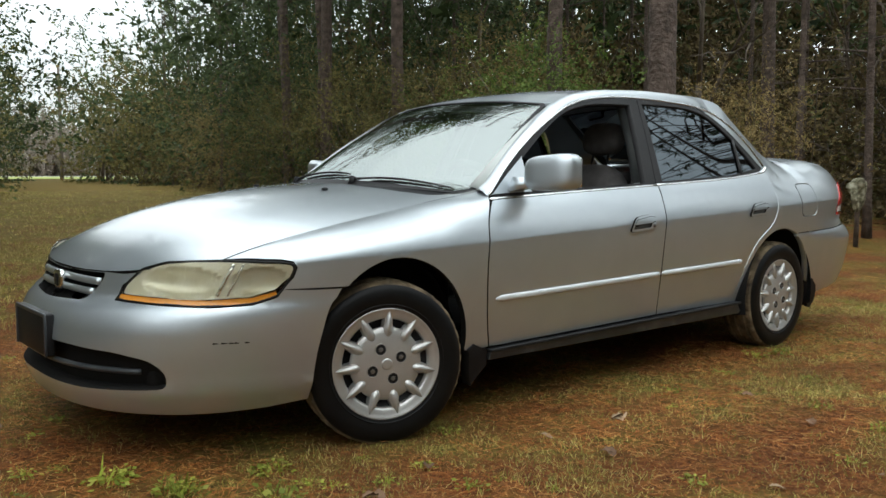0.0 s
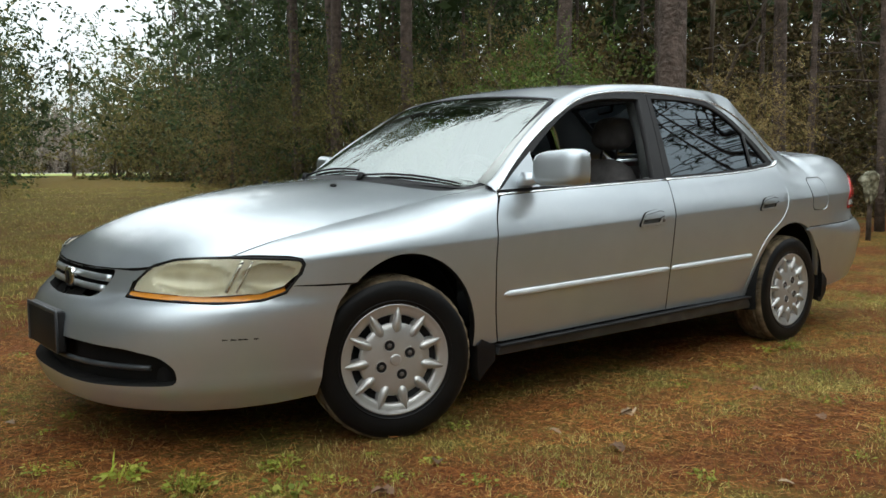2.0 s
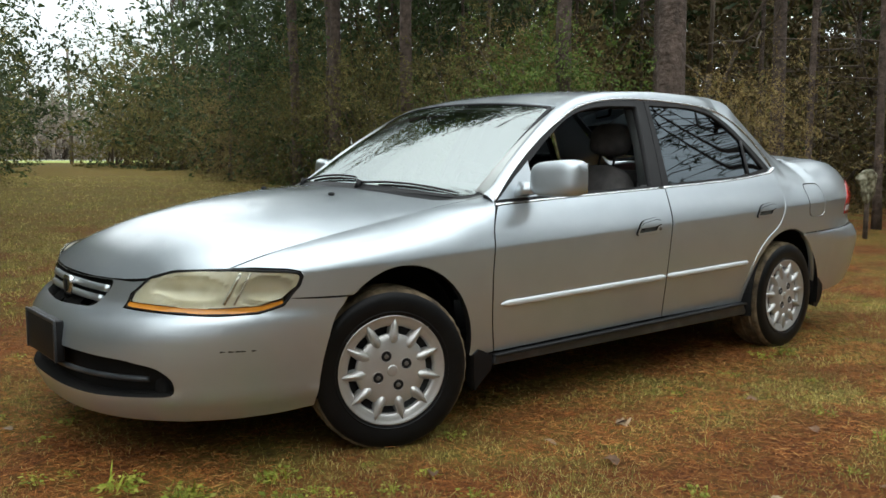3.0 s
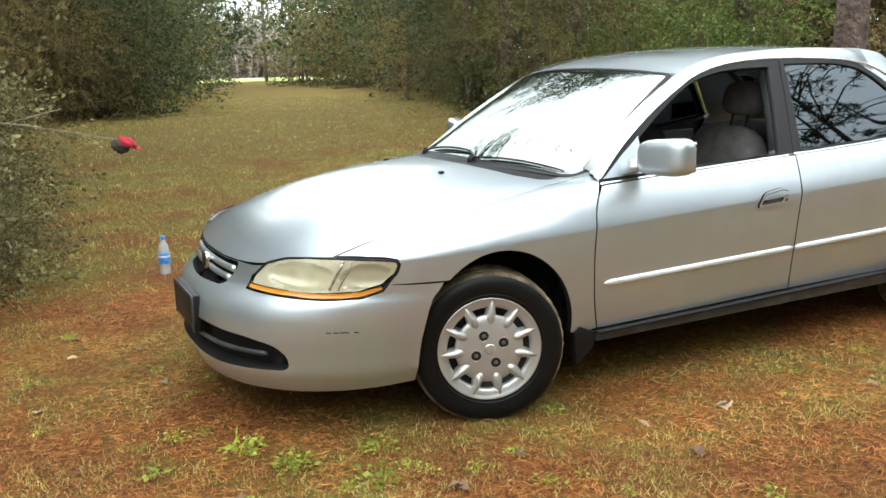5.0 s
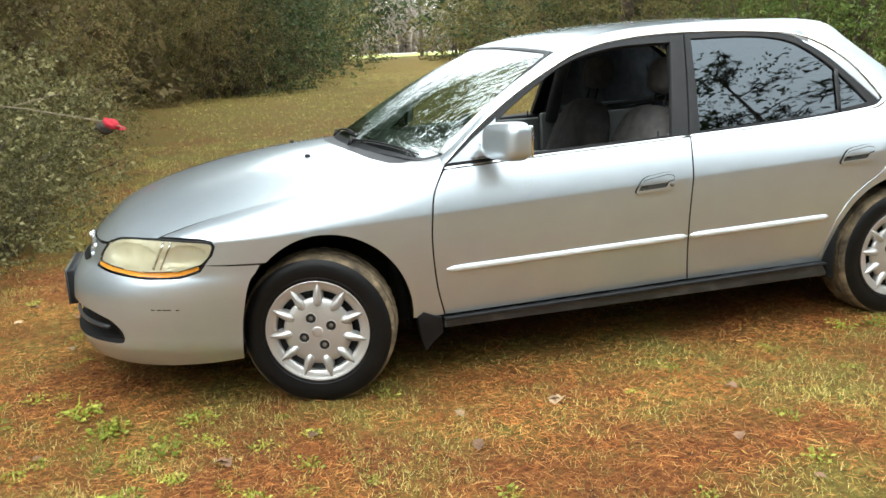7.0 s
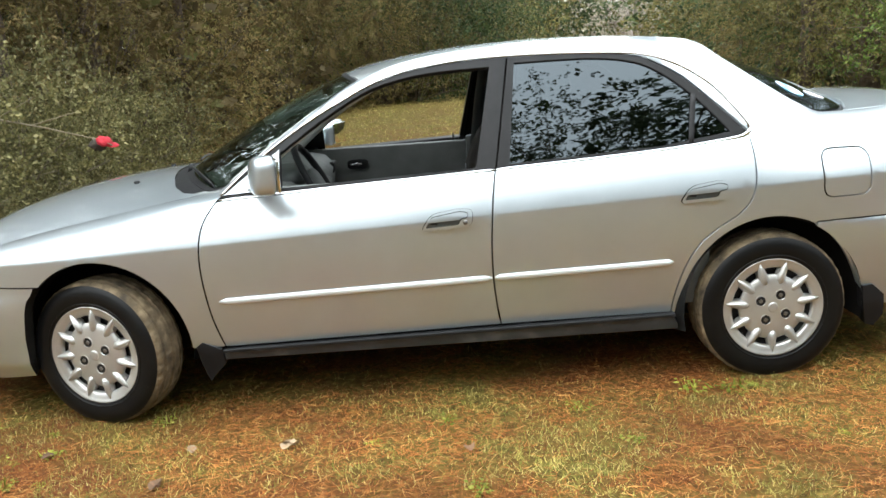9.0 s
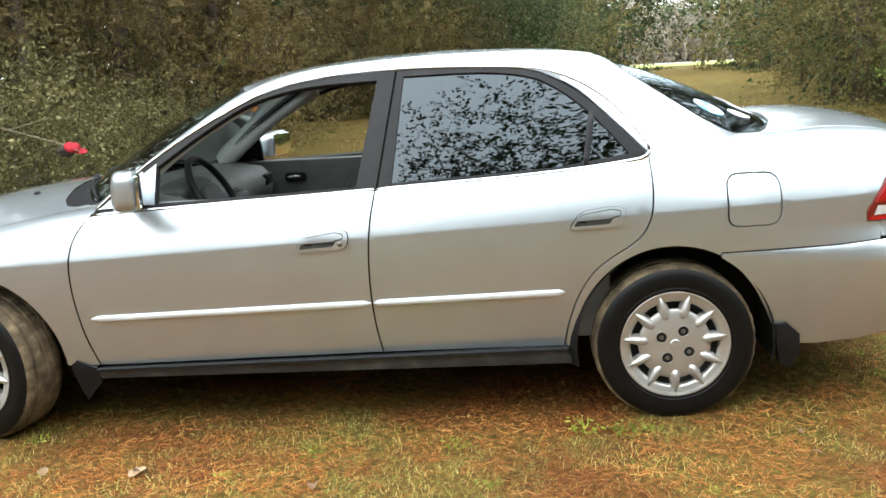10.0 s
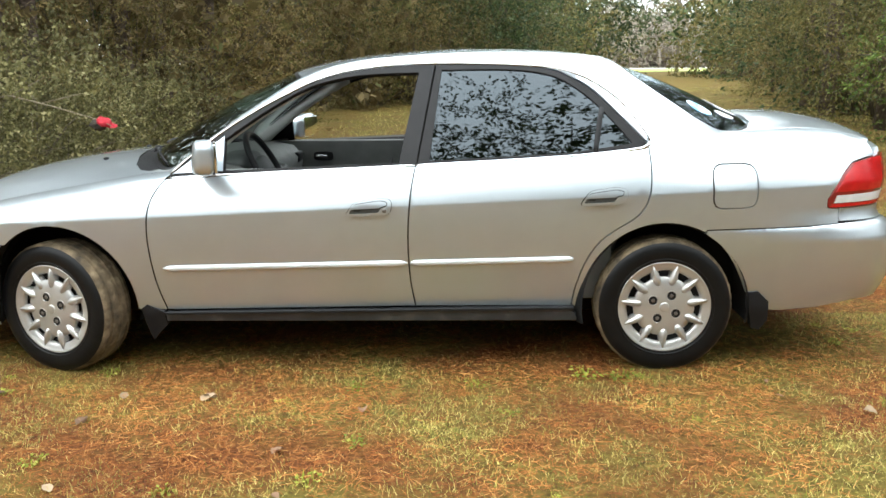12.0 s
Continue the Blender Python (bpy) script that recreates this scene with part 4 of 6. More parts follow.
def revolve(profile, n=96, axis_y=True):
    """A turned body about the y axis from (radius, y) pairs."""
    bm = bmesh.new()
    rows = []
    for r, y in profile:
        rows.append([bm.verts.new((r * math.cos(2 * math.pi * i / n), y, r * math.sin(2 * math.pi * i / n))) for i in range(n)] if r > 1e-6 else [bm.verts.new((0, y, 0))])
    for a, b in zip(rows, rows[1:]):
        for i in range(n):
            j = (i + 1) % n
            if len(a) == 1 and len(b) == 1:
                continue
            if len(a) == 1:
                bm.faces.new((a[0], b[j], b[i]))
            elif len(b) == 1:
                bm.faces.new((a[i], a[j], b[0]))
            else:
                bm.faces.new((a[i], a[j], b[j], b[i]))
    bmesh.ops.recalc_face_normals(bm, faces=bm.faces[:])
    return bm


# ---- outlines, in metres ----
def arch(cx, cz, rx0, rx1, rz, a0, a1, n=26):
    """A wheel opening's edge from angle a0 to a1 (degrees, 0 to the rear)."""
    out = []
    for i in range(n + 1):
        a = radians(a0 + (a1 - a0) * i / n)
        rx = rx1 if math.cos(a) > 0 else rx0
        out.append((cx + rx * math.cos(a), cz + rz * math.sin(a)))
    return out


ARCH_F = dict(cx=0.035, cz=0.27, rx0=0.315, rx1=0.352, rz=0.372)
ARCH_R = dict(cx=2.708, cz=0.27, rx0=0.352, rx1=0.372, rz=0.372)
DOOR_FRONT = spline([(0.547, 0.838), (0.515, 0.795), (0.488, 0.74), (0.474, 0.656), (0.472, 0.544), (0.489, 0.385), (0.521, 0.255)])
DOOR_MID = spline([(1.640, 0.887), (1.622, 0.784), (1.609, 0.639), (1.607, 0.512), (1.615, 0.380), (1.632, 0.265)])
DOOR_REAR = spline([(2.640, 0.962), (2.645, 0.871), (2.638, 0.779), (2.615, 0.71), (2.572, 0.662), (2.497, 0.615), (2.427, 0.556), (2.372, 0.468), (2.335, 0.355), (2.320, 0.265)])
WIN_F_OUT = spline([(0.556, 0.850), (0.676, 0.948), (0.798, 1.036), (0.921, 1.112), (1.046, 1.178), (1.194, 1.246), (1.344, 1.286), (1.546, 1.309), (1.720, 1.314)])
WIN_F_IN = [(0.80, 0.872)] + spline([(0.80, 1.003), (0.973, 1.118), (1.146, 1.213), (1.296, 1.256), (1.446, 1.274), (1.650, 1.280)]) + [(1.566, 0.900)]
WIN_R_OUT = spline([(1.728, 1.314), (2.0, 1.312), (2.150, 1.301), (2.245, 1.284), (2.327, 1.248), (2.420, 1.186), (2.535, 1.075), (2.632, 0.975)])
WIN_R_IN = [(1.700, 0.908)] + spline([(1.752, 1.290), (2.046, 1.289), (2.219, 1.266), (2.317, 1.222), (2.412, 1.150), (2.505, 1.055), (2.572, 0.975)]) + [(2.30, 0.937)]
LAMP = [(-0.793, 0.523), (-0.69, 0.515), (-0.596, 0.511), (-0.48, 0.517), (-0.405, 0.541), (-0.362, 0.598), (-0.350, 0.630), (-0.358, 0.643), (-0.390, 0.649), (-0.48, 0.654), (-0.564, 0.658), (-0.682, 0.650), (-0.735, 0.624), (-0.770, 0.572)]


def nose_s(x, z):
    q = min(0.9999, max(0.0, (NOSE_C - x) / (NOSE_C - nose_x(z))))
    return -(1 - math.atan2(q, (1 - q ** NOSE_P) ** (1 / NOSE_P)) / (math.pi / 2))


def tail_s(x, z):
    q = min(0.9999, max(0.0, (x - TAIL_C) / (tail_x(z) - TAIL_C)))
    return -(1 - math.atan2(q, (1 - q ** TAIL_P) ** (1 / TAIL_P)) / (math.pi / 2))


def nose_sy(y, z):
    """s of the point at that y."""
    r = min(0.9999, abs(y) / side_w(z, NOSE_C))
    q = (1 - r ** NOSE_P) ** (1 / NOSE_P)
    s = -(1 - math.atan2(q, r) / (math.pi / 2))
    return s if y < 0 else -s


def mirrored(line):
    return [(-s, z) for s, z in reversed(line)]


def crease_points(x0, x1):
    return [(float(x), crease_z(x) + d) for x in np.arange(x0, x1, 0.025) for d in (-0.014, -0.004, 0.004, 0.014)]


# ---- wheels ----
def build_wheel(parent, m, side):
    """A wheel whose outer face looks along -y of its own pose."""
    wheel = empty("wheel", m)
    wheel.parent = parent
    R, half = 0.315, 0.097
    n = 120
    prof = [(0.196, 0.085), (0.196, -0.085), (0.200, -0.094), (0.215, -0.099), (0.25, -0.1055), (0.274, -0.104), (0.290, -0.0985), (0.300, -0.0915)]
    part("tyre_sidewall", revolve(prof, 96), RUBBER, wheel, "black tyre sidewall with raised rings")
    part("sidewall_ring", revolve([(0.222, -0.1005), (0.2235, -0.1030), (0.2265, -0.1035), (0.228, -0.1015)], 96), RUBBER, wheel)
    bm = bmesh.new()
    ribs = [(0.300, -0.0915, 1), (0.3075, -0.085, 1), (0.3125, -0.074, 1), (0.314, -0.060, 1), (0.3045, -0.056, 0), (0.3045, -0.048, 0), (0.315, -0.044, 2), (0.3155, -0.012, 2), (0.306, -0.008, 0),
            (0.306, 0.008, 0), (0.3155, 0.012, 2), (0.315, 0.044, 2), (0.3045, 0.048, 0), (0.3045, 0.056, 0), (0.314, 0.060, 1), (0.3125, 0.074, 1), (0.3075, 0.085, 1), (0.298, 0.095, 1), (0.27, 0.1, 0), (0.2, 0.09, 0)]
    rows = []
    for r, y, kind in ribs:
        row = []
        for i in range(n):
            cut = 0.0032 if (kind == 1 and i % 3 == 0) or (kind == 2 and i % 4 == 1) else 0.0
            a = 2 * math.pi * (i + (y * 14 if kind else 0)) / n
            row.append(bm.verts.new(((r - cut) * math.cos(a), y, (r - cut) * math.sin(a))))
        rows.append(row)
    for a, b in zip(rows, rows[1:]):
        for i in range(n):
            j = (i + 1) % n
            bm.faces.new((a[i], a[j], b[j], b[i]))
    bmesh.ops.recalc_face_normals(bm, faces=bm.faces[:])
    part("tread", bm, TREAD, wheel, "worn tread caked with brown mud", smooth=False)
    part("rim", revolve([(0.0, -0.052), (0.12, -0.05), (0.17, -0.058), (0.188, -0.078), (0.206, -0.090), (0.21, -0.08)], 64), BLACK, wheel, "black steel rim behind the hubcap")
    cap = part("hubcap", at=Matrix.Diagonal((1.07, 1.0, 1.07, 1)), smooth=True, bm=revolve([(0.0, -0.098), (0.03, -0.0975), (0.07, -0.096), (0.105, -0.0925), (0.126, -0.0875), (0.131, -0.083), (0.130, -0.07)], 88), mat=HUBCAP, parent=wheel, label="silver plastic hubcap with eleven spikes")
    part("outer_ring", revolve([(0.158, -0.07), (0.160, -0.084), (0.166, -0.0895), (0.178, -0.0915), (0.188, -0.0945), (0.1945, -0.0985), (0.198, -0.0985), (0.2, -0.09)], 88), HUBCAP, cap)
    spike = bmesh.new()
    outline = [(0.098, 0.005), (0.111, 0.014), (0.128, 0.017), (0.146, 0.0145), (0.163, 0.009), (0.186, 0.002)]
    ridge = [-0.0945, -0.1035, -0.1075, -0.1075, -0.1035, -0.0945]
    base = [-0.0925, -0.0905, -0.0855, -0.0815, -0.086, -0.0915]
    rows = []
    for (x, h), top, low in zip(outline, ridge, base):
        rows.append([spike.verts.new(c) for c in ((x, low + 0.02, h + 0.004), (x, low, h + 0.002), (x, (top + low) / 2 - 0.001, h * 0.62), (x, top, 0), (x, (top + low) / 2 - 0.001, -h * 0.62), (x, low, -h - 0.002), (x, low + 0.02, -h - 0.004))])
    for a, b in zip(rows, rows[1:]):
        for i in range(6):
            spike.faces.new((a[i], a[i + 1], b[i + 1], b[i]))
    spike.faces.new(rows[-1])
    spike.faces.new(rows[0][::-1])
    bmesh.ops.recalc_face_normals(spike, faces=spike.faces[:])
    me = bpy.data.meshes.new("spike")
    spike.to_mesh(me)
    spike.free()
    me.polygons.foreach_set("use_smooth", [True] * len(me.polygons))
    for i in range(11):
        put("spike", me, HUBCAP, cap, at=pose(0, 0, 0, 0, 360 / 11 * i + 98, 0))
    bm = bmesh.new()
    c = [(0.122, -0.13), (0.122, 0.13), (0.165, 0.085), (0.165, -0.085)]
    vs = [bm.verts.new((r * math.cos(t), -0.0895, r * math.sin(t))) for r, t in c]
    ws = [bm.verts.new((v.co.x, v.co.y + 0.014, v.co.z)) for v in vs]
    bm.faces.new(vs)
    for k in range(4):
        bm.faces.new((vs[k], ws[k], ws[(k + 1) % 4], vs[(k + 1) % 4]))
    bmesh.ops.recalc_face_normals(bm, faces=bm.faces[:])
    web = bpy.data.meshes.new("web")
    bm.to_mesh(web)
    bm.free()
    for i in range(11):
        put("web", web, HUBCAP, cap, at=pose(0, 0, 0, 0, 360 / 11 * i + 98, 0))
    well = revolve([(0.0225, -0.0955), (0.0218, -0.0992), (0.0196, -0.0988), (0.0186, -0.0972)], 24)
    wm = bpy.data.meshes.new("nut_well")
    well.to_mesh(wm)
    well.free()
    floor = revolve([(0.0, -0.0975), (0.0190, -0.0975)], 24)
    fm = bpy.data.meshes.new("nut_recess")
    floor.to_mesh(fm)
    floor.free()
    nut = revolve([(0.0, -0.1), (0.005, -0.0995), (0.0085, -0.0985), (0.0095, -0.096)], 6)
    nm = bpy.data.meshes.new("wheel_nut")
    nut.to_mesh(nm)
    nut.free()
    for i in range(4):
        a = radians(35 + 90 * i)
        at = Matrix.Translation((0.057 * math.cos(a), 0, 0.057 * math.sin(a)))
        put("nut_well", wm, HUBCAP, cap, at=at)
        put("nut_recess", fm, BLACK, cap, at=at)
        put("wheel_nut", nm, NUT, cap, at=at)
    part("centre_badge", revolve([(0.0, -0.1012), (0.016, -0.1012), (0.0195, -0.1), (0.021, -0.0972)], 32), HUBCAP, cap, "plain round centre badge")
    return wheel


# ---- the sedan ----
def build_car():
    car = empty("car")
    tagged(car, "silver four-door sedan with yellowed headlamps parked on pine straw", "car")
    for mir in (False, True):
        # front wing
        a = arch(**ARCH_F, a0=-2, a1=130)
        wing = ([(-0.56, crease_z(-0.56) + 0.018)] + [(-0.56, edge_z(-0.56))] + [(float(x), edge_z(x)) for x in np.linspace(-0.5, 0.56, 20)]
                + [(0.575, skin_w(0.575, 0.86)), (0.553, skin_w(0.553, 0.845))]
                + [(x, skin_w(x, z) if z > crease_z(x) else z) for x, z in DOOR_FRONT[1:]] + [(0.44, 0.245)] + a
                + [(-0.262, 0.5565), (-0.398, 0.558), (-0.358, 0.599), (-0.346, 0.631), (-0.354, 0.647), (-0.39, 0.653), (-0.476, 0.656)])
        sheet("front_wing", wing, skin, PAINT, car, "silver front wing with a flared wheel arch", extra=crease_points(-0.5, 0.5), mirror=mir)
        # wheel arch liners
        for key in (ARCH_F, ARCH_R):
            bm = bmesh.new()
            line = arch(**key, a0=-12, a1=192, n=24)
            line = [(x, z - 0.0) for x, z in line]
            rows = [[bm.verts.new((x + (x - key["cx"]) * g, y * (1 if mir else -1), z + (z - key["cz"]) * g)) for x, z in line] for y, g in ((0.872 if key is ARCH_R else 0.8, -0.015), (0.82 if key is ARCH_R else 0.76, 0.06), (0.56, 0.06))]
            for r0, r1 in zip(rows, rows[1:]):
                for i in range(len(line) - 1):
                    bm.faces.new((r0[i], r0[i + 1], r1[i + 1], r1[i]))
            bm.faces.new(rows[2])
            part("wheel_arch_liner", bm, DARK, car)
        # front door
        fd = [(x, z) for x, z in DOOR_FRONT] + [(float(x), 0.252 + 0.012 * (x - 0.52)) for x in np.linspace(0.56, 1.6, 12)] + DOOR_MID[::-1] + [(float(x), belt_z(x)) for x in np.linspace(1.6, 0.57, 16)]
        front_door = sheet("front_door", fd, door_skin, PAINT, car, "silver front door with its window wound down", extra=crease_points(0.5, 1.6), mirror=mir, holes=[])
        rd = DOOR_MID + [(float(x), 0.265) for x in np.linspace(1.66, 2.3, 10)] + DOOR_REAR[::-1] + [(float(x), belt_z(x)) for x in np.linspace(2.6, 1.66, 16)]
        rear_door = sheet("rear_door", rd, door_skin, PAINT, car, "silver rear door with tinted glass", extra=crease_points(1.6, 2.6), mirror=mir)
        # quarter panel with the rear pillar
        ra = arch(**ARCH_R, a0=182, a1=63)
        q = ([(2.352, 0.258), (2.322, 0.262)] + [(x, skin_w(x, z)) for x, z in DOOR_REAR[::-1][1:]] + [(2.650, skin_w(2.650, 0.985))]
             + [(x + 0.004, skin_w(x + 0.004, z + 0.006)) for x, z in reversed(WIN_R_OUT) if x > 2.33] + [(2.33, skin_w(2.33, 1.252))] + [(float(x), edge_z(x)) for x in np.linspace(2.33, 3.60, 40)]
             + [(3.63, skin_w(3.63, 0.91)), (3.60, skin_w(3.60, 0.907)), (3.512, skin_w(3.512, 0.889)), (3.464, skin_w(3.464, 0.843)), (3.425, 0.787), (3.396, 0.738), (3.398, 0.70), (3.45, 0.697), (3.45, 0.632), (3.30, 0.622), (2.93, 0.6125), (2.884, 0.611)] + ra[::-1])
        sheet("quarter_panel", q, skin, PAINT, car, "silver rear quarter panel and roof pillar", extra=crease_points(2.6, 3.5), mirror=mir,
              holes=[rounded([(2.902, 0.705), (3.087, 0.709), (3.087, skin_w(3.087, 0.888)), (2.902, skin_w(2.902, 0.888))], 0.045)])
        sheet("fuel_flap", rounded([(2.902, 0.705), (3.087, 0.709), (3.087, skin_w(3.087, 0.888)), (2.902, skin_w(2.902, 0.888))], 0.045), skin, PAINT, car, "silver fuel flap, closed", gap=0.0025, extra=crease_points(2.9, 3.1), mirror=mir)
        # pillar and roof rail strip, between the side windows and the edge above
        inner = curve([(0.556, 0.850), (0.676, 0.948), (0.798, 1.036), (0.921, 1.112), (1.046, 1.178), (1.194, 1.246), (1.344, 1.286), (1.546, 1.309), (1.720, 1.315), (2.0, 1.313), (2.15, 1.302), (2.245, 1.286), (2.34, 1.243)])
        xs = [0.556 + (2.34 - 0.556) * i / 70 for i in range(71)]
        verts, norm = [], []
        for x in xs:
            z0 = inner(x)
            p0, xe = Vector(glass_skin(x, z0)), max(x, 0.58)
            p1 = Vector((xe, -edge_y(xe), edge_z(xe)))
            across = (p1 - p0).normalized()
            along = Vector((1, 0, (inner(x + 0.01) - inner(x - 0.01)) / 0.02)).normalized()
            nn = along.cross(across).normalized()
            w = (p1 - p0).length
            for j in range(7):
                t = j / 6
                verts.append(p0 + across * w * t + nn * (0.16 * min(1.0, (2.345 - x) / 0.2) * w * 4 * t * (1 - t) + 0.004))
                norm.append((nn + across * (t - 0.5) * 1.1).normalized())
        faces = [(i * 7 + j, (i + 1) * 7 + j, (i + 1) * 7 + j + 1, i * 7 + j + 1) for i in range(70) for j in range(6)]
        if mir:
            verts, norm, faces = flipped(verts), flipped(norm), [t[::-1] for t in faces]
        me = mesh_of("roof_rail", verts, faces, True)
        me.normals_split_custom_set_from_vertices([tuple(n) for n in norm])
        put("roof_rail", me, PAINT, car, "silver windscreen pillar and roof rail")
        # window sashes
        so = WIN_F_OUT + [(1.722, 1.312), (1.642, 0.892)] + [(float(x), belt_z(x) + 0.004) for x in np.linspace(1.6, 0.58, 14)]
        sheet("window_frame", so, glass_skin, SASH, front_door, "grey-black window frame", holes=[WIN_F_IN], lift=0.001, thick=0.03, gap=0.001, step=0.03, mirror=mir)
        sail = [(0.568, 0.854), (0.80, 0.864), (0.80, 1.018), (0.69, 0.945)]
        sheet("mirror_sail", sail, glass_skin, PAINT, front_door, "silver triangle at the mirror's foot", lift=0.006, step=0.03, mirror=mir)
        so = [(1.648, 0.895), (1.728, 1.312)] + WIN_R_OUT[1:] + [(float(x), belt_z(x) + 0.004) for x in np.linspace(2.6, 1.68, 12)]
        sheet("window_frame", so, glass_skin, SASH, rear_door, "grey-black window frame", holes=[WIN_R_IN], lift=0.001, thick=0.02, gap=0.001, step=0.03, mirror=mir)
        g = sheet("window_glass", WIN_R_IN, glass_skin, TINTED, rear_door, "dark tinted glass", lift=-0.008, gap=-0.006, thick=0.003, step=0.05, mirror=mir)
        g.visible_shadow = False
        strip_on("glass_divider", [(2.448, 1.128), (2.44, 1.09), (2.43, 1.03), (2.42, 0.97), (2.415, 0.94)], glass_skin, 0.022, 0.004, SASH, rear_door, "black bar between two panes", mir, False)
        sheet("centre_pillar", [(1.59, 0.885), (1.70, 0.885), (1.775, 1.318), (1.675, 1.318)], glass_skin, DARK, car, lift=-0.014, thick=0.006, gap=0.0, step=0.05, mirror=mir)
        # bright strips along the belt and behind the rear window
        strip_on("belt_strip", [(float(x), belt_z(x) - 0.002) for x in np.linspace(0.556, 1.637, 24)], lambda x, z: (x, -0.811 + 0.012 * ((x - 1.5) / 1.1) ** 2, z), 0.016, 0.012, CHROME, front_door, "bright belt strip", mir, False)
        belt = [(float(x), belt_z(x) - 0.002) for x in np.linspace(1.645, 2.58, 20)] + [(2.615, 0.955), (2.638, 0.968), (2.646, 0.982)]
        strip_on("belt_strip", belt, lambda x, z: (x, -0.811 + 0.012 * ((x - 1.5) / 1.1) ** 2, z), 0.016, 0.012, CHROME, rear_door, "bright belt strip", mir, False)
        rise = spline([(2.648, 0.984), (2.640, 1.005), (2.614, 1.045), (2.535, 1.145), (2.44, 1.22), (2.345, 1.268), (2.24, 1.295), (2.1, 1.308), (1.9, 1.317), (1.73, 1.319), (1.546, 1.314), (1.344, 1.291), (1.194, 1.251), (1.046, 1.183), (0.921, 1.117), (0.798, 1.041), (0.676, 0.953), (0.562, 0.856)])
        if not mir:
            strip_on("window_surround_strip", rise, glass_skin, 0.009, 0.008, CHROME, car, "thin bright strip round the side windows", mir, False)
        # mouldings along the doors
        for x0, x1, owner in ((0.525, 1.604, front_door), (1.613, 2.322, rear_door)):
            line = [(float(x), 0.450 + 0.0195 * (x - 0.525)) for x in np.linspace(x0, x1, 36)]
            strip_on("side_moulding", line, door_skin, 0.027, 0.013, MOULDING, owner, "bright side moulding", mir)
        # handles
        for cx, cz, owner, lock in ((1.441, 0.716, front_door, True), (2.444, 0.757, rear_door, False)):
            shape = rounded([(cx - 0.108, cz - 0.037), (cx + 0.092, cz - 0.029), (cx + 0.100, cz + 0.034), (cx + 0.05, cz + 0.041), (cx - 0.062, cz + 0.026)], 0.030, 6)
            surround = rounded([(cx - 0.088, cz - 0.024), (cx + 0.042, cz - 0.018), (cx + 0.052, cz + 0.003), (cx + 0.080, cz + 0.006), (cx + 0.082, cz + 0.025), (cx + 0.050, cz + 0.032), (cx - 0.060, cz + 0.016)], 0.009, 3)
            # flat dark sheets stand in for shade round and behind the handle
            sheet("handle_shadow_gap", shape, door_skin, BLACK, owner, step=0.03, lift=0.0006, thick=0.001, gap=-0.0022, mirror=mir)
            sheet("handle_surround", shape, door_skin, PAINT, owner, "silver handle surround", step=0.02, holes=[surround], lift=0.009, thick=0.009, gap=0.0, mirror=mir)
            sheet("handle_recess_shade", surround, door_skin, DASH, owner, "flat dark sheet for the shaded handle recess", step=0.03, lift=0.0015, thick=0.002, gap=-0.002, mirror=mir)
            grip = rounded([(cx - 0.080, cz - 0.004), (cx + 0.046, cz + 0.002), (cx + 0.053, cz + 0.006), (cx + 0.078, cz + 0.009), (cx + 0.079, cz + 0.022), (cx + 0.050, cz + 0.029), (cx - 0.057, cz + 0.0135)], 0.007, 3)
            sheet("handle_grip", grip, door_skin, PAINT, owner, "silver pull handle", step=0.02, lift=0.012, thick=0.012, gap=0.0, mirror=mir)
            if lock:
                y = -half_width(cx + 0.068, cz - 0.010) - 0.009
                bm = revolve([(0.0, -0.004), (0.008, -0.004), (0.0095, -0.002), (0.0095, 0.004)], 20)
                bmesh.ops.transform(bm, matrix=Matrix.Translation((cx + 0.068, y, cz - 0.010)) if not mir else Matrix.Translation((cx + 0.068, -y, cz - 0.010)) @ Matrix.Diagonal((1, -1, 1, 1)), verts=bm.verts[:])
                part("key_lock", bm, NUT, owner)
        # sill cladding and mud flaps
        sill = [(0.515, 0.200), (0.515, 0.247)] + [(float(x), 0.247 + 0.012 * (x - 0.52)) for x in np.linspace(0.6, 2.2, 20)] + [(2.318, 0.262), (2.345, 0.22), (2.345, 0.200)] + [(float(x), 0.200) for x in np.linspace(2.2, 0.6, 20)]
        sheet("sill_cladding", sill, lambda x, z: (x, -0.858 + 0.55 * max(0, 0.222 - z) + 0.1 * (z - 0.2), z), CLAD, car, "scuffed black sill cladding", lift=0.0, thick=0.05, mirror=mir)
        sheet("sill_lip", [(0.515, 0.236), (2.33, 0.258), (2.33, 0.268), (0.515, 0.246)], lambda x, z: (x, -0.868, z), BLACK, car, thick=0.05, gap=0.0, mirror=mir)
        for flap in ([(0.402, 0.262), (0.43, 0.282), (0.508, 0.247), (0.515, 0.18), (0.47, 0.135), (0.44, 0.10), (0.425, 0.14), (0.412, 0.20)], [(3.085, 0.33), (3.13, 0.335), (3.178, 0.29), (3.182, 0.20), (3.15, 0.15), (3.11, 0.16), (3.09, 0.25)]):
            sheet("mud_flap", flap, lambda x, z: (x, -0.85 + 0.2 * max(0, 0.25 - z), z), BLACK, car, "black plastic mud flap", thick=0.05, step=0.03, mirror=mir)
        # headlamp
        lamp = empty("headlamp")
        lamp.parent = car
        lamp["label"] = "yellowed headlamp with an amber strip"
        lp = [(nose_s(x, z), z) for x, z in LAMP]
        sheet("lamp_housing", lp, lambda s, z: nose_point(s, z), BLACK, lamp, lift=-0.075, thick=0.01, gap=0.0, step=0.02, mirror=mir, flip=True)
        rim_line = rounded(lp, 0.012, 4)
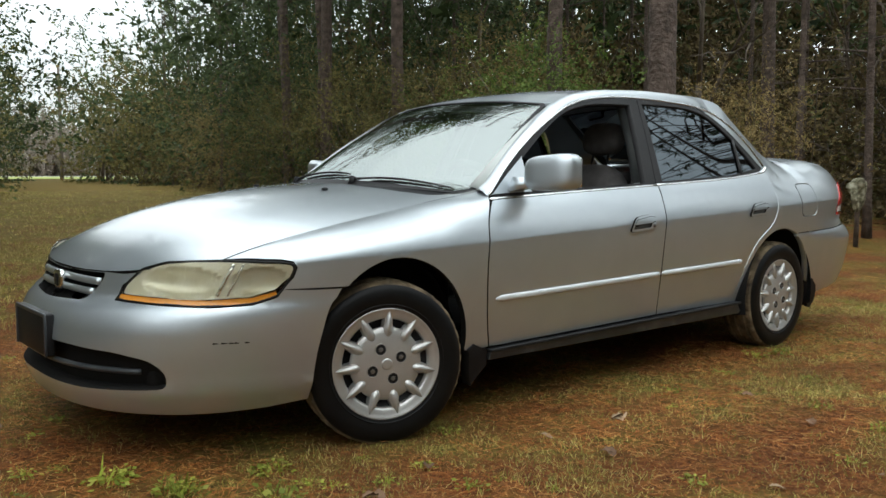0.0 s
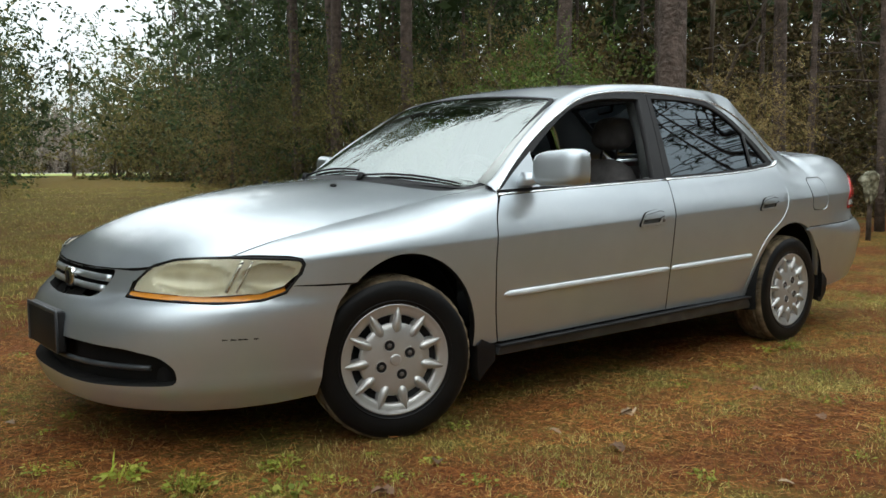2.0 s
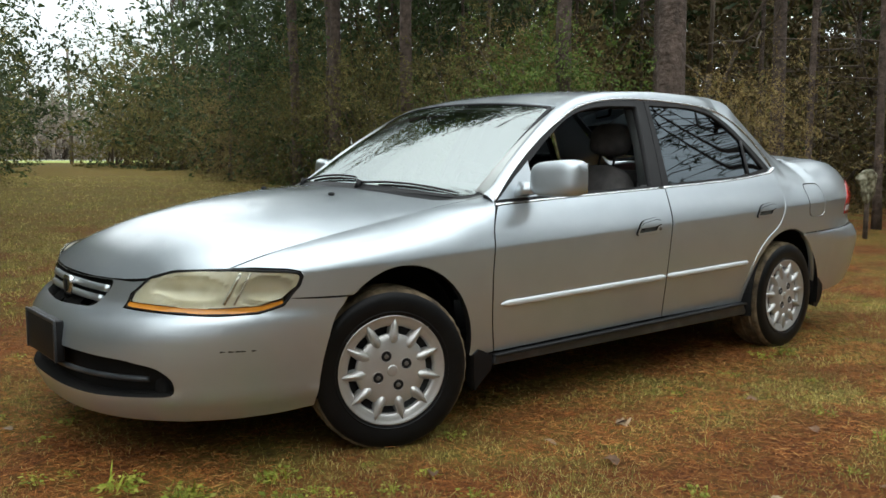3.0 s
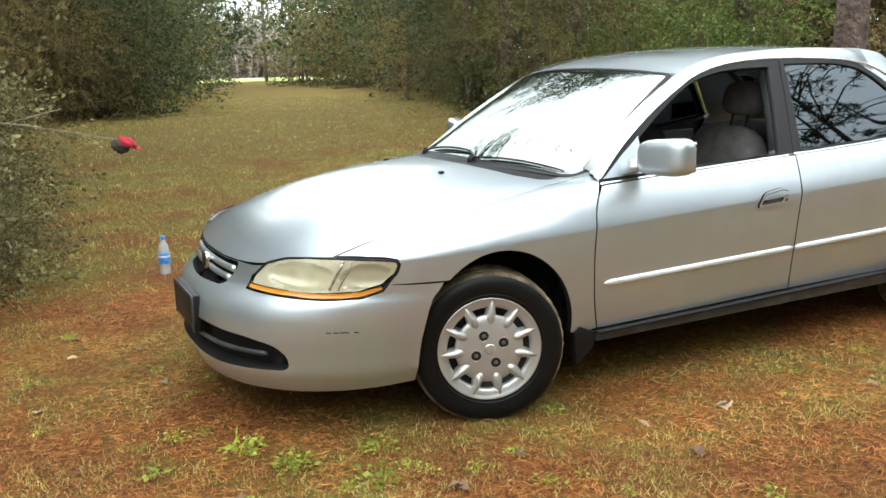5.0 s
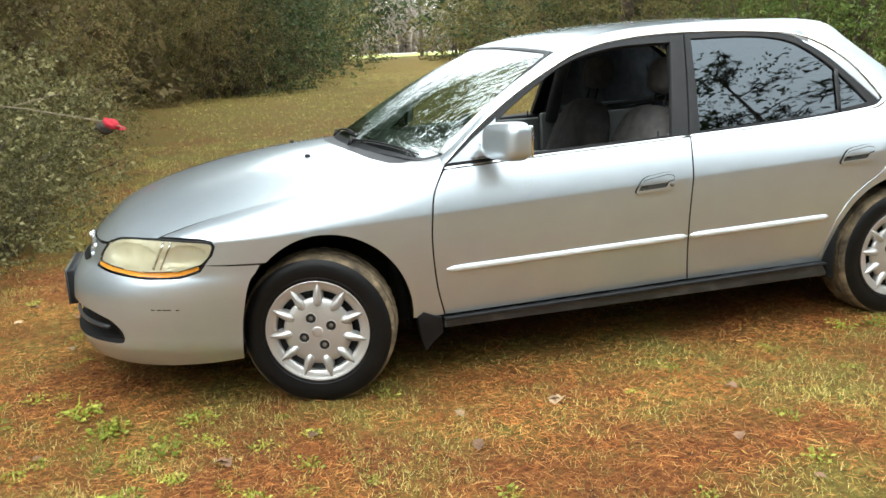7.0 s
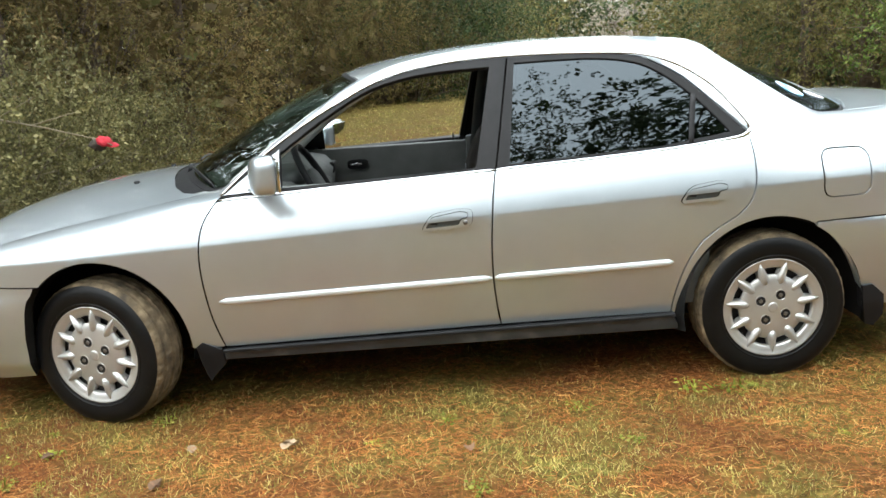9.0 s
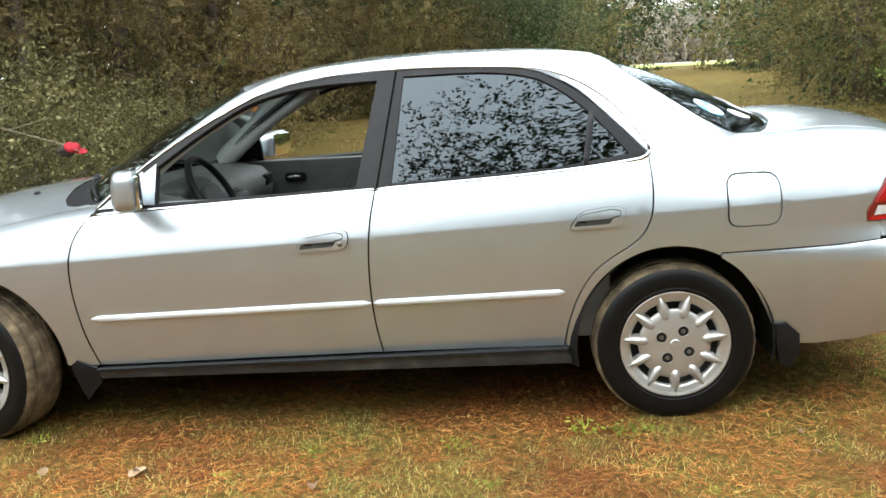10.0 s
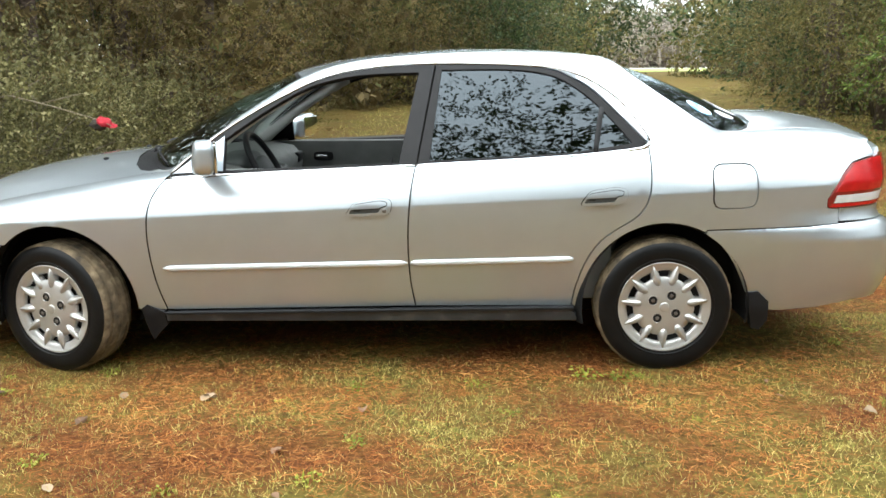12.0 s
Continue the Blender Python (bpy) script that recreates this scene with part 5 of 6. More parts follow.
        strip_on("lamp_rim", rim_line + rim_line[:1], nose_point, 0.009, 0.004, BLACK, lamp, "black lamp surround", mir, False, True)
        body = rounded([(nose_s(x, z), z) for x, z in [(-0.780, 0.541), (-0.69, 0.535), (-0.592, 0.532), (-0.478, 0.540), (-0.410, 0.558), (-0.366, 0.602), (-0.355, 0.629), (-0.363, 0.641), (-0.392, 0.647), (-0.48, 0.652), (-0.564, 0.656), (-0.680, 0.648), (-0.733, 0.622), (-0.768, 0.573)]], 0.006, 2)

        def dish(s, z):
            """Two bowls sunk behind the lens, with a ridge between them."""
            p = Vector(nose_point(s, z))
            deep = 0.0
            for x0, rx, d in ((-0.648, 0.09, 0.03), (-0.455, 0.085, 0.032)):
                deep = max(deep, d * math.sqrt(max(0.0, 1 - ((p[0] - x0) / rx) ** 2 - ((z - 0.583) / 0.052) ** 2)))
            return tuple(p + skin_normal(nose_point, s, z) * (deep + 0.002))
        sheet("reflector", body, dish, REFLECTOR, lamp, "yellowed fluted reflector", lift=-0.0005, thick=0.004, gap=0.0, step=0.009, mirror=mir, flip=True)
        amber = [(nose_s(x, z), z) for x, z in [(-0.793, 0.523), (-0.69, 0.515), (-0.596, 0.511), (-0.48, 0.517), (-0.405, 0.541), (-0.410, 0.557), (-0.478, 0.538), (-0.592, 0.530), (-0.69, 0.533), (-0.784, 0.540)]]
        sheet("amber_strip", amber, nose_point, AMBER, lamp, "amber indicator strip", lift=0.001, thick=0.006, gap=0.001, step=0.012, mirror=mir, flip=True)
        for x0, w in ((-0.575, 0.012), (-0.548, 0.007)):
            line = [(nose_s(x0 + 0.05 * t, 0.543 + 0.104 * t), 0.543 + 0.104 * t) for t in (0, 0.25, 0.5, 0.75, 1.0)]
            strip_on("reflector_rib", line, nose_point, w, 0.003, CHROME, lamp, "bright rib between two reflectors", mir, False, True)
        lens = sheet("lens", body, nose_point, LENS, lamp, "clear lens, hazed", lift=0.006, thick=0.006, gap=-0.002, step=0.02, mirror=mir, flip=True)
        lens.visible_shadow = False
        # tail lamp
        tail = empty("tail_lamp")
        tail.parent = car
        tail["label"] = "red and clear wrap-round tail lamp"
        tl = [(3.405, 0.705), (3.402, 0.735), (3.43, 0.785), (3.469, 0.84), (3.515, 0.885), (3.60, 0.902), (3.69, 0.908)]
        line = [(tail_s(x, z), z) for x, z in tl]
        top = [line[-1], (-0.42, 0.912), (-0.42, 0.708), line[0]]
        sheet("lamp_housing", line + top[1:-1], tail_point, DEEP_RED, tail, lift=0.001, thick=0.03, gap=-0.003, step=0.016, mirror=mir)
        redz = [(tail_s(3.422, 0.765), 0.765)] + line[2:] + [(-0.42, 0.912), (-0.42, 0.775)]
        sheet("red_lens", redz, tail_point, RED, tail, "red lens", lift=0.004, thick=0.008, gap=0.002, step=0.016, mirror=mir)
        low = [(tail_s(3.418, 0.718), 0.718), (tail_s(3.430, 0.755), 0.755), (-0.42, 0.765), (-0.42, 0.722)]
        sheet("clear_lens", low, tail_point, CLEARLAMP, tail, "clear reversing lens", lift=0.004, thick=0.008, gap=0.003, step=0.016, mirror=mir)
        sheet("lower_lens_edge", [(tail_s(3.408, 0.701), 0.701), (tail_s(3.412, 0.716), 0.716), (-0.42, 0.72), (-0.42, 0.708)], tail_point, RED, tail, lift=0.003, thick=0.006, gap=0.0, step=0.016, mirror=mir)
        # door mirror
        dm = empty("door_mirror")
        dm.parent = car
        dm["label"] = "silver door mirror"
        bm = ball_bm(0, 0, 0, 1, 1, 1, 4.2, 36, 22)
        for v in bm.verts:
            x, y, z = v.co
            depth = 0.036 if x > 0 else 0.06 * (1 - 0.12 * z)
            v.co = (0.772 + max(x, -1) * depth - 0.03 * y, -0.95 + 0.106 * y, 0.946 + 0.073 * z * (1 - 0.07 * y) - 0.004 * y)
        if mir:
            bmesh.ops.transform(bm, matrix=Matrix.Translation((0.06, -0.04, 0)) @ Matrix.Diagonal((1, -1, 1, 1)), verts=bm.verts[:])
            bmesh.ops.reverse_faces(bm, faces=bm.faces[:])
        part("housing", bm, PAINT, dm, "silver rounded housing")
        sg = 1 if mir else -1
        bm = box_bm(-0.006, 0.006, -0.09, 0.09, -0.06, 0.06, 0.005)
        part("mirror_glass", bm, MIRROR, dm, at=pose(0.873 if mir else 0.813, 0.912 if mir else -0.952, 0.946, 0, 0, -15.8 * sg))
        bm = bmesh.new()
        rows = []
        for x0, x1, y, z0, z1 in ((0.665, 0.755, 0.79, 0.870, 0.930), (0.680, 0.765, 0.825, 0.880, 0.928), (0.70, 0.78, 0.875, 0.892, 0.93)):
            rows.append([bm.verts.new((x, sg * y, z)) for x, z in ((x0, z0), (x1, z0), (x1 - 0.01, z1), (x0 + 0.03, z1))])
        for a, b in zip(rows, rows[1:]):
            for i in range(4):
                bm.faces.new((a[i], a[(i + 1) % 4], b[(i + 1) % 4], b[i]))
        bm.faces.new(rows[0])
        bm.faces.new(rows[-1])
        bmesh.ops.recalc_face_normals(bm, faces=bm.faces[:])
        part("mirror_arm", bm, PAINT, dm)
        # door cards inside
        y = 0.735 * sg
        bm = box_bm(0.62, 1.60, min(y, y + 0.03 * sg), max(y, y + 0.03 * sg), 0.28, 0.872, 0.01)
        card = part("door_card", bm, PLASTIC, car, "grey moulded door lining")
        part("armrest", box_bm(1.0, 1.5, min(y, y - 0.06 * sg), max(y, y - 0.06 * sg), 0.60, 0.655, 0.015), DASH, card)
        part("door_pull", ball_bm(0.98, y - 0.004 * sg, 0.775, 0.06, 0.012, 0.028, 4), BLACK, card, "black inner handle cup")
        part("inner_handle", ball_bm(0.97, y - 0.014 * sg, 0.775, 0.035, 0.006, 0.008, 3), CHROME, card)
        part("lock_pin", revolve([(0, 0.02), (0.004, 0.018), (0.004, -0.02)], 10), BLACK, card, at=pose(1.53, y + 0.012 * sg, 0.895, 90))
        part("door_card", box_bm(1.66, 2.5, min(y, y + 0.03 * sg), max(y, y + 0.03 * sg), 0.28, 0.885, 0.01), PLASTIC, car, "grey moulded door lining")
        part("centre_pillar_trim", box_bm(1.60, 1.70, min(0.70 * sg, 0.74 * sg), max(0.70 * sg, 0.74 * sg), 0.3, 0.9, 0.01), PLASTIC, car)
    # bonnet
    half = [(-0.57, 0.685), (-0.62, 0.645), (-0.675, 0.588), (-0.723, 0.52), (-0.752, 0.455), (-0.776, 0.385), (-0.795, 0.305), (-0.812, 0.18), (-0.817, 0.08)]
    back = [(0.55, 0.699), (0.49, 0.696), (0.43, 0.68), (0.37, 0.64), (0.31, 0.53), (0.255, 0.34), (0.222, 0.16)]
    sides = [(float(x), edge_y(x) + 0.0036 * min(1, max(0, (x + 0.42) / 0.1))) for x in np.linspace(-0.5, 0.54, 20)]
    left = [(-0.818, 0.0)] + half[::-1] + sides + back + [(0.212, 0.0)]
    bonnet = left + [(x, -y) for x, y in left[::-1][1:-1]]
    sheet("bonnet", bonnet, bonnet_skin, PAINT, car, "silver bonnet, closed", step=0.05, gap=-0.002, thick=0.012, extra=[(x, y) for x in (-0.805, -0.79, -0.765, -0.74, -0.71) for y in np.linspace(-0.3, 0.3, 15)])
    for y in (-0.33, 0.25):
        part("washer_jet", ball_bm(0.085, y, bonnet_skin(0.085, y)[2] + 0.004, 0.012, 0.014, 0.007, 3, 12, 8), BLACK, car)
    # front bumper
    edge_l = ([(nose_s(x, z), z) for x, z in [(-0.275, 0.172), (-0.268, 0.34), (-0.250, 0.43), (-0.224, 0.505), (-0.190, 0.553)]]
              + [(nose_s(x, z), z) for x, z in [(-0.30, 0.555), (-0.39, 0.560)]] + [(nose_s(x, z), z) for x, z in [(-0.405, 0.536), (-0.48, 0.512), (-0.596, 0.506), (-0.69, 0.510), (-0.800, 0.518), (-0.776, 0.568), (-0.735, 0.615)]]
              + [(nose_sy(-0.43, 0.605), 0.605), (nose_sy(-0.375, 0.606), 0.606), (nose_sy(-0.31, 0.605), 0.605)] + [(nose_sy(-0.18, 0.602), 0.602), (nose_sy(-0.08, 0.598), 0.598)])
    base = [(nose_s(x, z), z) for x, z in [(-0.40, 0.158), (-0.53, 0.150), (-0.66, 0.147)]] + [(nose_sy(-0.45, 0.15), 0.15), (nose_sy(-0.2, 0.155), 0.155)]
    outline = edge_l + mirrored(edge_l) + mirrored(base)[::1] + [(0.0, 0.156)] + base[::-1]
    grille_l = [(nose_sy(-0.04, 0.594), 0.594), (nose_sy(-0.335, 0.602), 0.602), (nose_sy(-0.325, 0.572), 0.572), (nose_sy(-0.262, 0.508), 0.508), (nose_sy(-0.04, 0.499), 0.499)]
    grille = grille_l + mirrored(grille_l)
    mouth_l = [(nose_sy(-0.05, 0.368), 0.368), (nose_sy(-0.30, 0.366), 0.366), (nose_sy(-0.504, 0.357), 0.357), (nose_sy(-0.602, 0.335), 0.335), (nose_sy(-0.634, 0.295), 0.295), (nose_sy(-0.628, 0.242), 0.242), (nose_sy(-0.564, 0.238), 0.238), (nose_sy(-0.35, 0.228), 0.228), (nose_sy(-0.05, 0.228), 0.228)]
    mouth = mouth_l + mirrored(mouth_l)
    grille, mouth = rounded(grille, 0.012, 3), rounded(mouth, 0.02, 3)

    def lipped(s, z):
        """The front's skin with a lip that turns out along its foot."""
        k = min(1, max(0, (0.27 - z) / 0.05))
        return tuple(Vector(nose_point(s, z)) - skin_normal(nose_point, s, z) * 0.009 * k * k * (3 - 2 * k))
    bumper = sheet("front_bumper", outline, lipped, PAINT, car, "silver front bumper with a few dark scuffs", step=0.03, holes=[grille, mouth], thick=0.062, gap=0.0012, flip=True)

    def behind(d):
        return lambda s, z: tuple(Vector(nose_point(s, z)) + skin_normal(nose_point, s, z) * d)
    sheet("grille_backing", grille, behind(0.04), DARK, car, gap=-0.01, thick=0.0, step=0.04, flip=True)
    sheet("mouth_backing", mouth, behind(0.05), DARK, car, gap=-0.012, thick=0.0, step=0.04, flip=True)
    for z, span in ((0.571, 0.312), (0.535, 0.285)):
        line = [(nose_sy(float(y), z), z) for y in np.linspace(-span, span, 30)]
        strip_on("grille_bar", line, behind(0.004), 0.026, 0.014, PAINT, car, "silver grille bar", taper=False, flip=True)
    strip_on("mouth_bar", [(nose_sy(float(y), 0.292), 0.292) for y in np.linspace(-0.57, 0.57, 40)], behind(0.016), 0.018, 0.012, CLAD, bumper, "dark bar across the lower intake", taper=False, flip=True)
    bm = bmesh.new()
    p = Vector(nose_point(0.001, 0.553))
    part("badge", ball_bm(p[0] - 0.012, 0, 0.553, 0.012, 0.045, 0.036, 5, 20, 12), CHROME, car, "plain bright badge")
    part("badge_slot", ball_bm(p[0] - 0.020, 0, 0.553, 0.006, 0.022, 0.024, 5, 16, 10), BLACK, car)
    bm.free()
    plate = part("plate_holder", box_bm(-0.958, -0.925, -0.185, 0.185, 0.305, 0.455, 0.008), BLACK, car, "black empty number plate holder")
    part("plate_rim", box_bm(-0.962, -0.953, -0.185, 0.185, 0.443, 0.457, 0.004), CLAD, plate)
    part("plate_rim", box_bm(-0.962, -0.953, -0.187, -0.174, 0.305, 0.455, 0.004), CLAD, plate)
    part("plate_rim", box_bm(-0.962, -0.953, 0.174, 0.187, 0.305, 0.455, 0.004), CLAD, plate)
    rng = random.Random(5)
    for i in range(5):
        x = -0.600 + 0.022 * i + rng.uniform(-0.004, 0.004)
        s0 = nose_s(x, 0.394)
        s1 = nose_s(x + rng.uniform(0.008, 0.018), 0.394)
        sheet("scuff", [(s0, 0.389), (s1, 0.390), (s1, 0.3925), (s0, 0.3945)], nose_point, BLACK, bumper, lift=0.0012, thick=0.0006, gap=0.0, step=0.01, flip=True)
    # rear bumper, boot lid and rear face
    eb = [(tail_s(x, z), z) for x, z in [(3.14, 0.245), (3.075, 0.33), (3.018, 0.45), (2.988, 0.497), (2.955, 0.537), (2.928, 0.561), (2.906, 0.577), (2.882, 0.593), (2.884, 0.608), (2.95, 0.6115), (3.1, 0.6165), (3.3, 0.6225), (3.45, 0.632), (3.6, 0.641)]] + [(-0.3, 0.648)]
    eb2 = [(tail_s(x, z), z) for x, z in [(3.25, 0.243), (3.4, 0.256), (3.55, 0.285)]] + [(-0.3, 0.31)]
    def bumper_skin(s, z):
        p = Vector(tail_point(s, z))
        top = 0.611 + 0.043 * min(0.7, max(0, p[0] - 2.908))
        t = min(1, max(0, (top - z) / 0.04))
        return tuple(p + skin_normal(tail_point, s, z) * 0.012 * min(1, max(0.25, (p[0] - 2.9) / 0.3)) * math.sqrt(max(0.0, 1 - (1 - t) ** 2)))
    sheet("rear_bumper", eb + mirrored(eb) + mirrored(eb2) + eb2[::-1], bumper_skin, PAINT, car, "silver rear bumper", step=0.022, thick=0.03, gap=0.0012)
    sheet("rear_panel", [(tail_s(3.452, 0.641), 0.641), (tail_s(3.452, 0.70), 0.70), (-0.42, 0.70), (-0.42, 0.935), (-0.3, 0.962), (-0.15, 0.98), (0.15, 0.98), (0.3, 0.962), (0.42, 0.935), (0.42, 0.70), (-tail_s(3.452, 0.70), 0.70), (-tail_s(3.452, 0.641), 0.641)], tail_point, PAINT, car, "silver rear panel and boot face", step=0.03)

    def boot_skin(x, y):
        ye = edge_y(x)
        q = abs(y) / ye
        rise = min(1, max(0, (x - 3.15) / 0.5))
        return (x, y, edge_z(x) + (0.028 + 0.03 * rise * rise * (3 - 2 * rise)) * (1 - q ** 2.5))
    le = [(3.222, 0.0), (3.212, 0.2), (3.175, 0.42), (3.11, 0.6)] + [(float(x), edge_y(x)) for x in np.linspace(3.075, 3.63, 14)] + [(3.685, 0.5), (3.708, 0.2), (3.712, 0.0)]
    sheet("boot_lid", le + [(x, -y) for x, y in le[::-1][1:-1]], boot_skin, PAINT, car, "silver boot lid, closed", step=0.05)

    # roof
    roof_mid = curve([(1.0, 1.282), (1.03, 1.294), (1.1, 1.316), (1.3, 1.352), (1.6, 1.380), (1.9, 1.390), (2.2, 1.382), (2.405, 1.362), (2.55, 1.325)])
    def roof_skin(x, y):
        xe = max(x, 1.126)
        q = min(1, abs(y) / edge_y(xe))
        return (x, y, roof_mid(x) - (roof_mid(xe) - edge_z(xe)) * q ** 2.4)
    le = [(1.03, 0.0), (1.04, 0.25), (1.075, 0.45), (1.126, edge_y(1.126))] + [(float(x), edge_y(x)) for x in np.linspace(1.2, 2.42, 24)] + [(2.472, 0.585), (2.44, 0.4), (2.415, 0.2), (2.405, 0.0)]

    def roof_out(x, y):
        p = roof_skin(max(x, 1.0), y)
        return p
    sheet("roof", le + [(x, -y) for x, y in le[::-1][1:-1]], roof_out, PAINT, car, "silver roof panel", step=0.055, thick=0.02)

    # windscreen and rear glass: u across (-1 to 1), v from the foot to the top
    def screen(u, v):
        xe = 0.505 + v * (1.12 - 0.505)
        ze, ye = edge_z(xe), edge_y(xe) - 0.012
        xc, zc = 0.285 + v * 0.745, 0.906 + v * 0.386 + 0.030 * math.sin(math.pi * v)
        k = abs(u) ** 2.2
        return (xc + (xe - xc) * k, u * ye, zc + (ze - zc) * k)

    def rear(u, v):
        xe = 3.065 + v * (2.468 - 3.065)
        ze, ye = edge_z(xe), edge_y(xe) - 0.012
        xc, zc = 3.222 + v * (2.41 - 3.222), 1.04 + v * 0.322 + 0.030 * math.sin(math.pi * v)
        k = abs(u) ** 2.4
        return (xc + (xe - xc) * k, u * ye, zc + (ze - zc) * k)
    w = sheet("windscreen", rounded([(-0.985, 0.0), (0.985, 0.0), (0.985, 0.985), (-0.985, 0.985)], 0.06), screen, SCREEN, car, "clear windscreen reflecting the sky", step=0.06, thick=0.004, gap=0.0, flip=True)
    w.visible_shadow = False
    band = rounded([(-1.0, -0.02), (1.0, -0.02), (1.0, 1.0), (-1.0, 1.0)], 0.06)
    hole = rounded([(-0.955, 0.075), (0.955, 0.075), (0.955, 0.955), (-0.955, 0.955)], 0.06)
    sheet("windscreen_border", band, screen, BLACK, car, "black border of the windscreen", step=0.06, holes=[hole], lift=-0.004, thick=0.004, gap=0.0, flip=True)
    seal = [rounded([(-a, b), (a, b), (a, c), (-a, c)], 0.06) for a, b, c in ((1.0, -0.02, 1.0), (0.974, 0.02, 0.978))]
    sheet("windscreen_seal", seal[0], screen, BLACK, car, "thin black rubber round the windscreen", step=0.05, holes=[seal[1]], lift=0.003, thick=0.003, gap=0.0, flip=True)
    w = sheet("rear_glass", rounded([(-0.985, 0.0), (0.985, 0.0), (0.985, 0.985), (-0.985, 0.985)], 0.08), rear, TINTED, car, "dark tinted rear glass", step=0.06, thick=0.004, gap=0.0)
    w.visible_shadow = False
    sheet("rear_glass_border", rounded([(-1.0, -0.02), (1.0, -0.02), (1.0, 1.0), (-1.0, 1.0)], 0.08), rear, BLACK, car, "black border of the rear glass", step=0.06, holes=[rounded([(-0.93, 0.05), (0.93, 0.05), (0.93, 0.93), (-0.93, 0.93)], 0.08)], lift=-0.003, thick=0.004, gap=0.0)
    for u, v, a, b, mat, lab in ((-0.80, 0.30, 0.075, 0.085, STICKER_A, "round pale blue sticker"), (-0.66, 0.14, 0.055, 0.06, STICKER_B, "round white sticker"), (-0.42, 0.12, 0.05, 0.07, STICKER_B, "white sticker"), (-0.34, 0.2, 0.04, 0.05, STICKER_B, "small white sticker")):
        ring = [(u + a * math.cos(2 * math.pi * i / 20), v + b * math.sin(2 * math.pi * i / 20)) for i in range(20)]
        sheet("sticker", ring, rear, mat, car, lab, step=0.04, lift=0.003, thick=0.001, gap=0.0)
    # cowl and wipers

    def cowl_skin(u, v):
        p = screen(u, 0)
        q = 1 - 0.3 * abs(u) ** 3
        return (p[0] + v * 0.75 * q, p[1], p[2] + v * 0.1 - 0.003)
    sheet("cowl_panel", [(-0.985, 0.06), (0.985, 0.06), (0.985, -0.2), (-0.985, -0.2)], cowl_skin, BLACK, car, "black cowl below the windscreen", step=0.05, gap=0.0, flip=True)
    for u0, u1, v1 in ((-0.30, -0.93, 0.035), (0.42, -0.22, 0.045)):
        pts = []
        for i in range(15):
            t = i / 14
            p = Vector(screen(u0 + (u1 - u0) * t, 0.015 + v1 * math.sin(t * 1.8)))
            pts.append(p + Vector((-0.006, 0, 0.009 + 0.006 * math.sin(math.pi * t))))
        wiper = put("wiper", tubes("wiper", [(pts, [0.008] + [0.0048] * 13 + [0.003])], 6), BLACK, car, "black windscreen wiper")
        blade = [p + Vector((0.006, 0, -0.012)) for p in pts[3:]]
        put("wiper_blade", tubes("wiper_blade", [(blade, [0.004] * len(blade))], 5), BLACK, wiper)
        put("wiper_pivot", tubes("wiper_pivot", [([pts[0] + Vector((-0.01, 0, -0.03)), pts[0] + Vector((0, 0, 0.012))], [0.018, 0.012])], 10), BLACK, wiper)
    # underbody and cabin
    part("underbody", box_bm(-0.74, 2.55, -0.57, 0.57, 0.165, 0.30, 0.03), DARK, car)
    part("underbody", box_bm(0.42, 2.32, -0.78, 0.78, 0.18, 0.27, 0.02), DARK, car)
    part("underbody", box_bm(2.5, 3.55, -0.6, 0.6, 0.25, 0.34, 0.03), DARK, car)
    part("bulkhead", box_bm(0.36, 0.44, -0.70, 0.70, 0.2, 0.80, 0.02), DARK, car)
    part("boot_floor", box_bm(2.62, 3.60, -0.60, 0.60, 0.28, 0.90, 0.04), DARK, car)
    part("engine_bay", box_bm(-0.70, 0.38, -0.52, 0.52, 0.28, 0.56, 0.04), DARK, car)
    sheet("headliner", le + [(x, -y) for x, y in le[::-1][1:-1]], roof_out, LINER, car, "pale grey headliner", step=0.09, lift=-0.03, thick=0.0, gap=0.03)
    bm = bmesh.new()
    rows = []
    for x, z in ((0.30, 0.86), (0.50, 0.895), (0.68, 0.89), (0.80, 0.865), (0.86, 0.80), (0.84, 0.70), (0.72, 0.55), (0.45, 0.45)):
        rows.append([bm.verts.new((x - 0.10 * abs(y / 0.72) ** 3 * -1 * (x < 0.6), y, z + (0.03 * math.exp(-((y + 0.36) / 0.16) ** 2) if z > 0.78 else 0) - 0.02 * abs(y / 0.72) ** 2)) for y in np.linspace(-0.72, 0.72, 25)])
    for a, b in zip(rows, rows[1:]):
        for i in range(24):
            bm.faces.new((a[i], a[i + 1], b[i + 1], b[i]))
    bmesh.ops.recalc_face_normals(bm, faces=bm.faces[:])
    dash = part("dashboard", bm, PLASTIC, car, "grey moulded dashboard")
    part("instrument_hood", ball_bm(0.76, -0.36, 0.865, 0.09, 0.19, 0.05, 2.6), DASH, dash, "dark instrument binnacle")
    part("centre_console", box_bm(0.62, 0.90, -0.13, 0.13, 0.35, 0.80, 0.03), DASH, dash)
    for y in (-0.62, 0.0, 0.62):
        part("air_vent", box_bm(0.835, 0.865, y - 0.07, y + 0.07, 0.755, 0.815, 0.012), BLACK, dash)
    wheel = empty("steering_wheel", pose(0.89, -0.36, 0.83, 0, 62, 0))
    wheel.parent = car
    wheel["label"] = "black steering wheel"
    ring = [(0.185 * math.cos(2 * math.pi * i / 40), 0.185 * math.sin(2 * math.pi * i / 40), 0) for i in range(41)]
    put("wheel_rim", tubes("wheel_rim", [(ring, [0.0155] * 41)], 10), BLACK, wheel)
    part("airbag_cover", ball_bm(0, 0, -0.01, 0.07, 0.085, 0.03, 3), DASH, wheel)
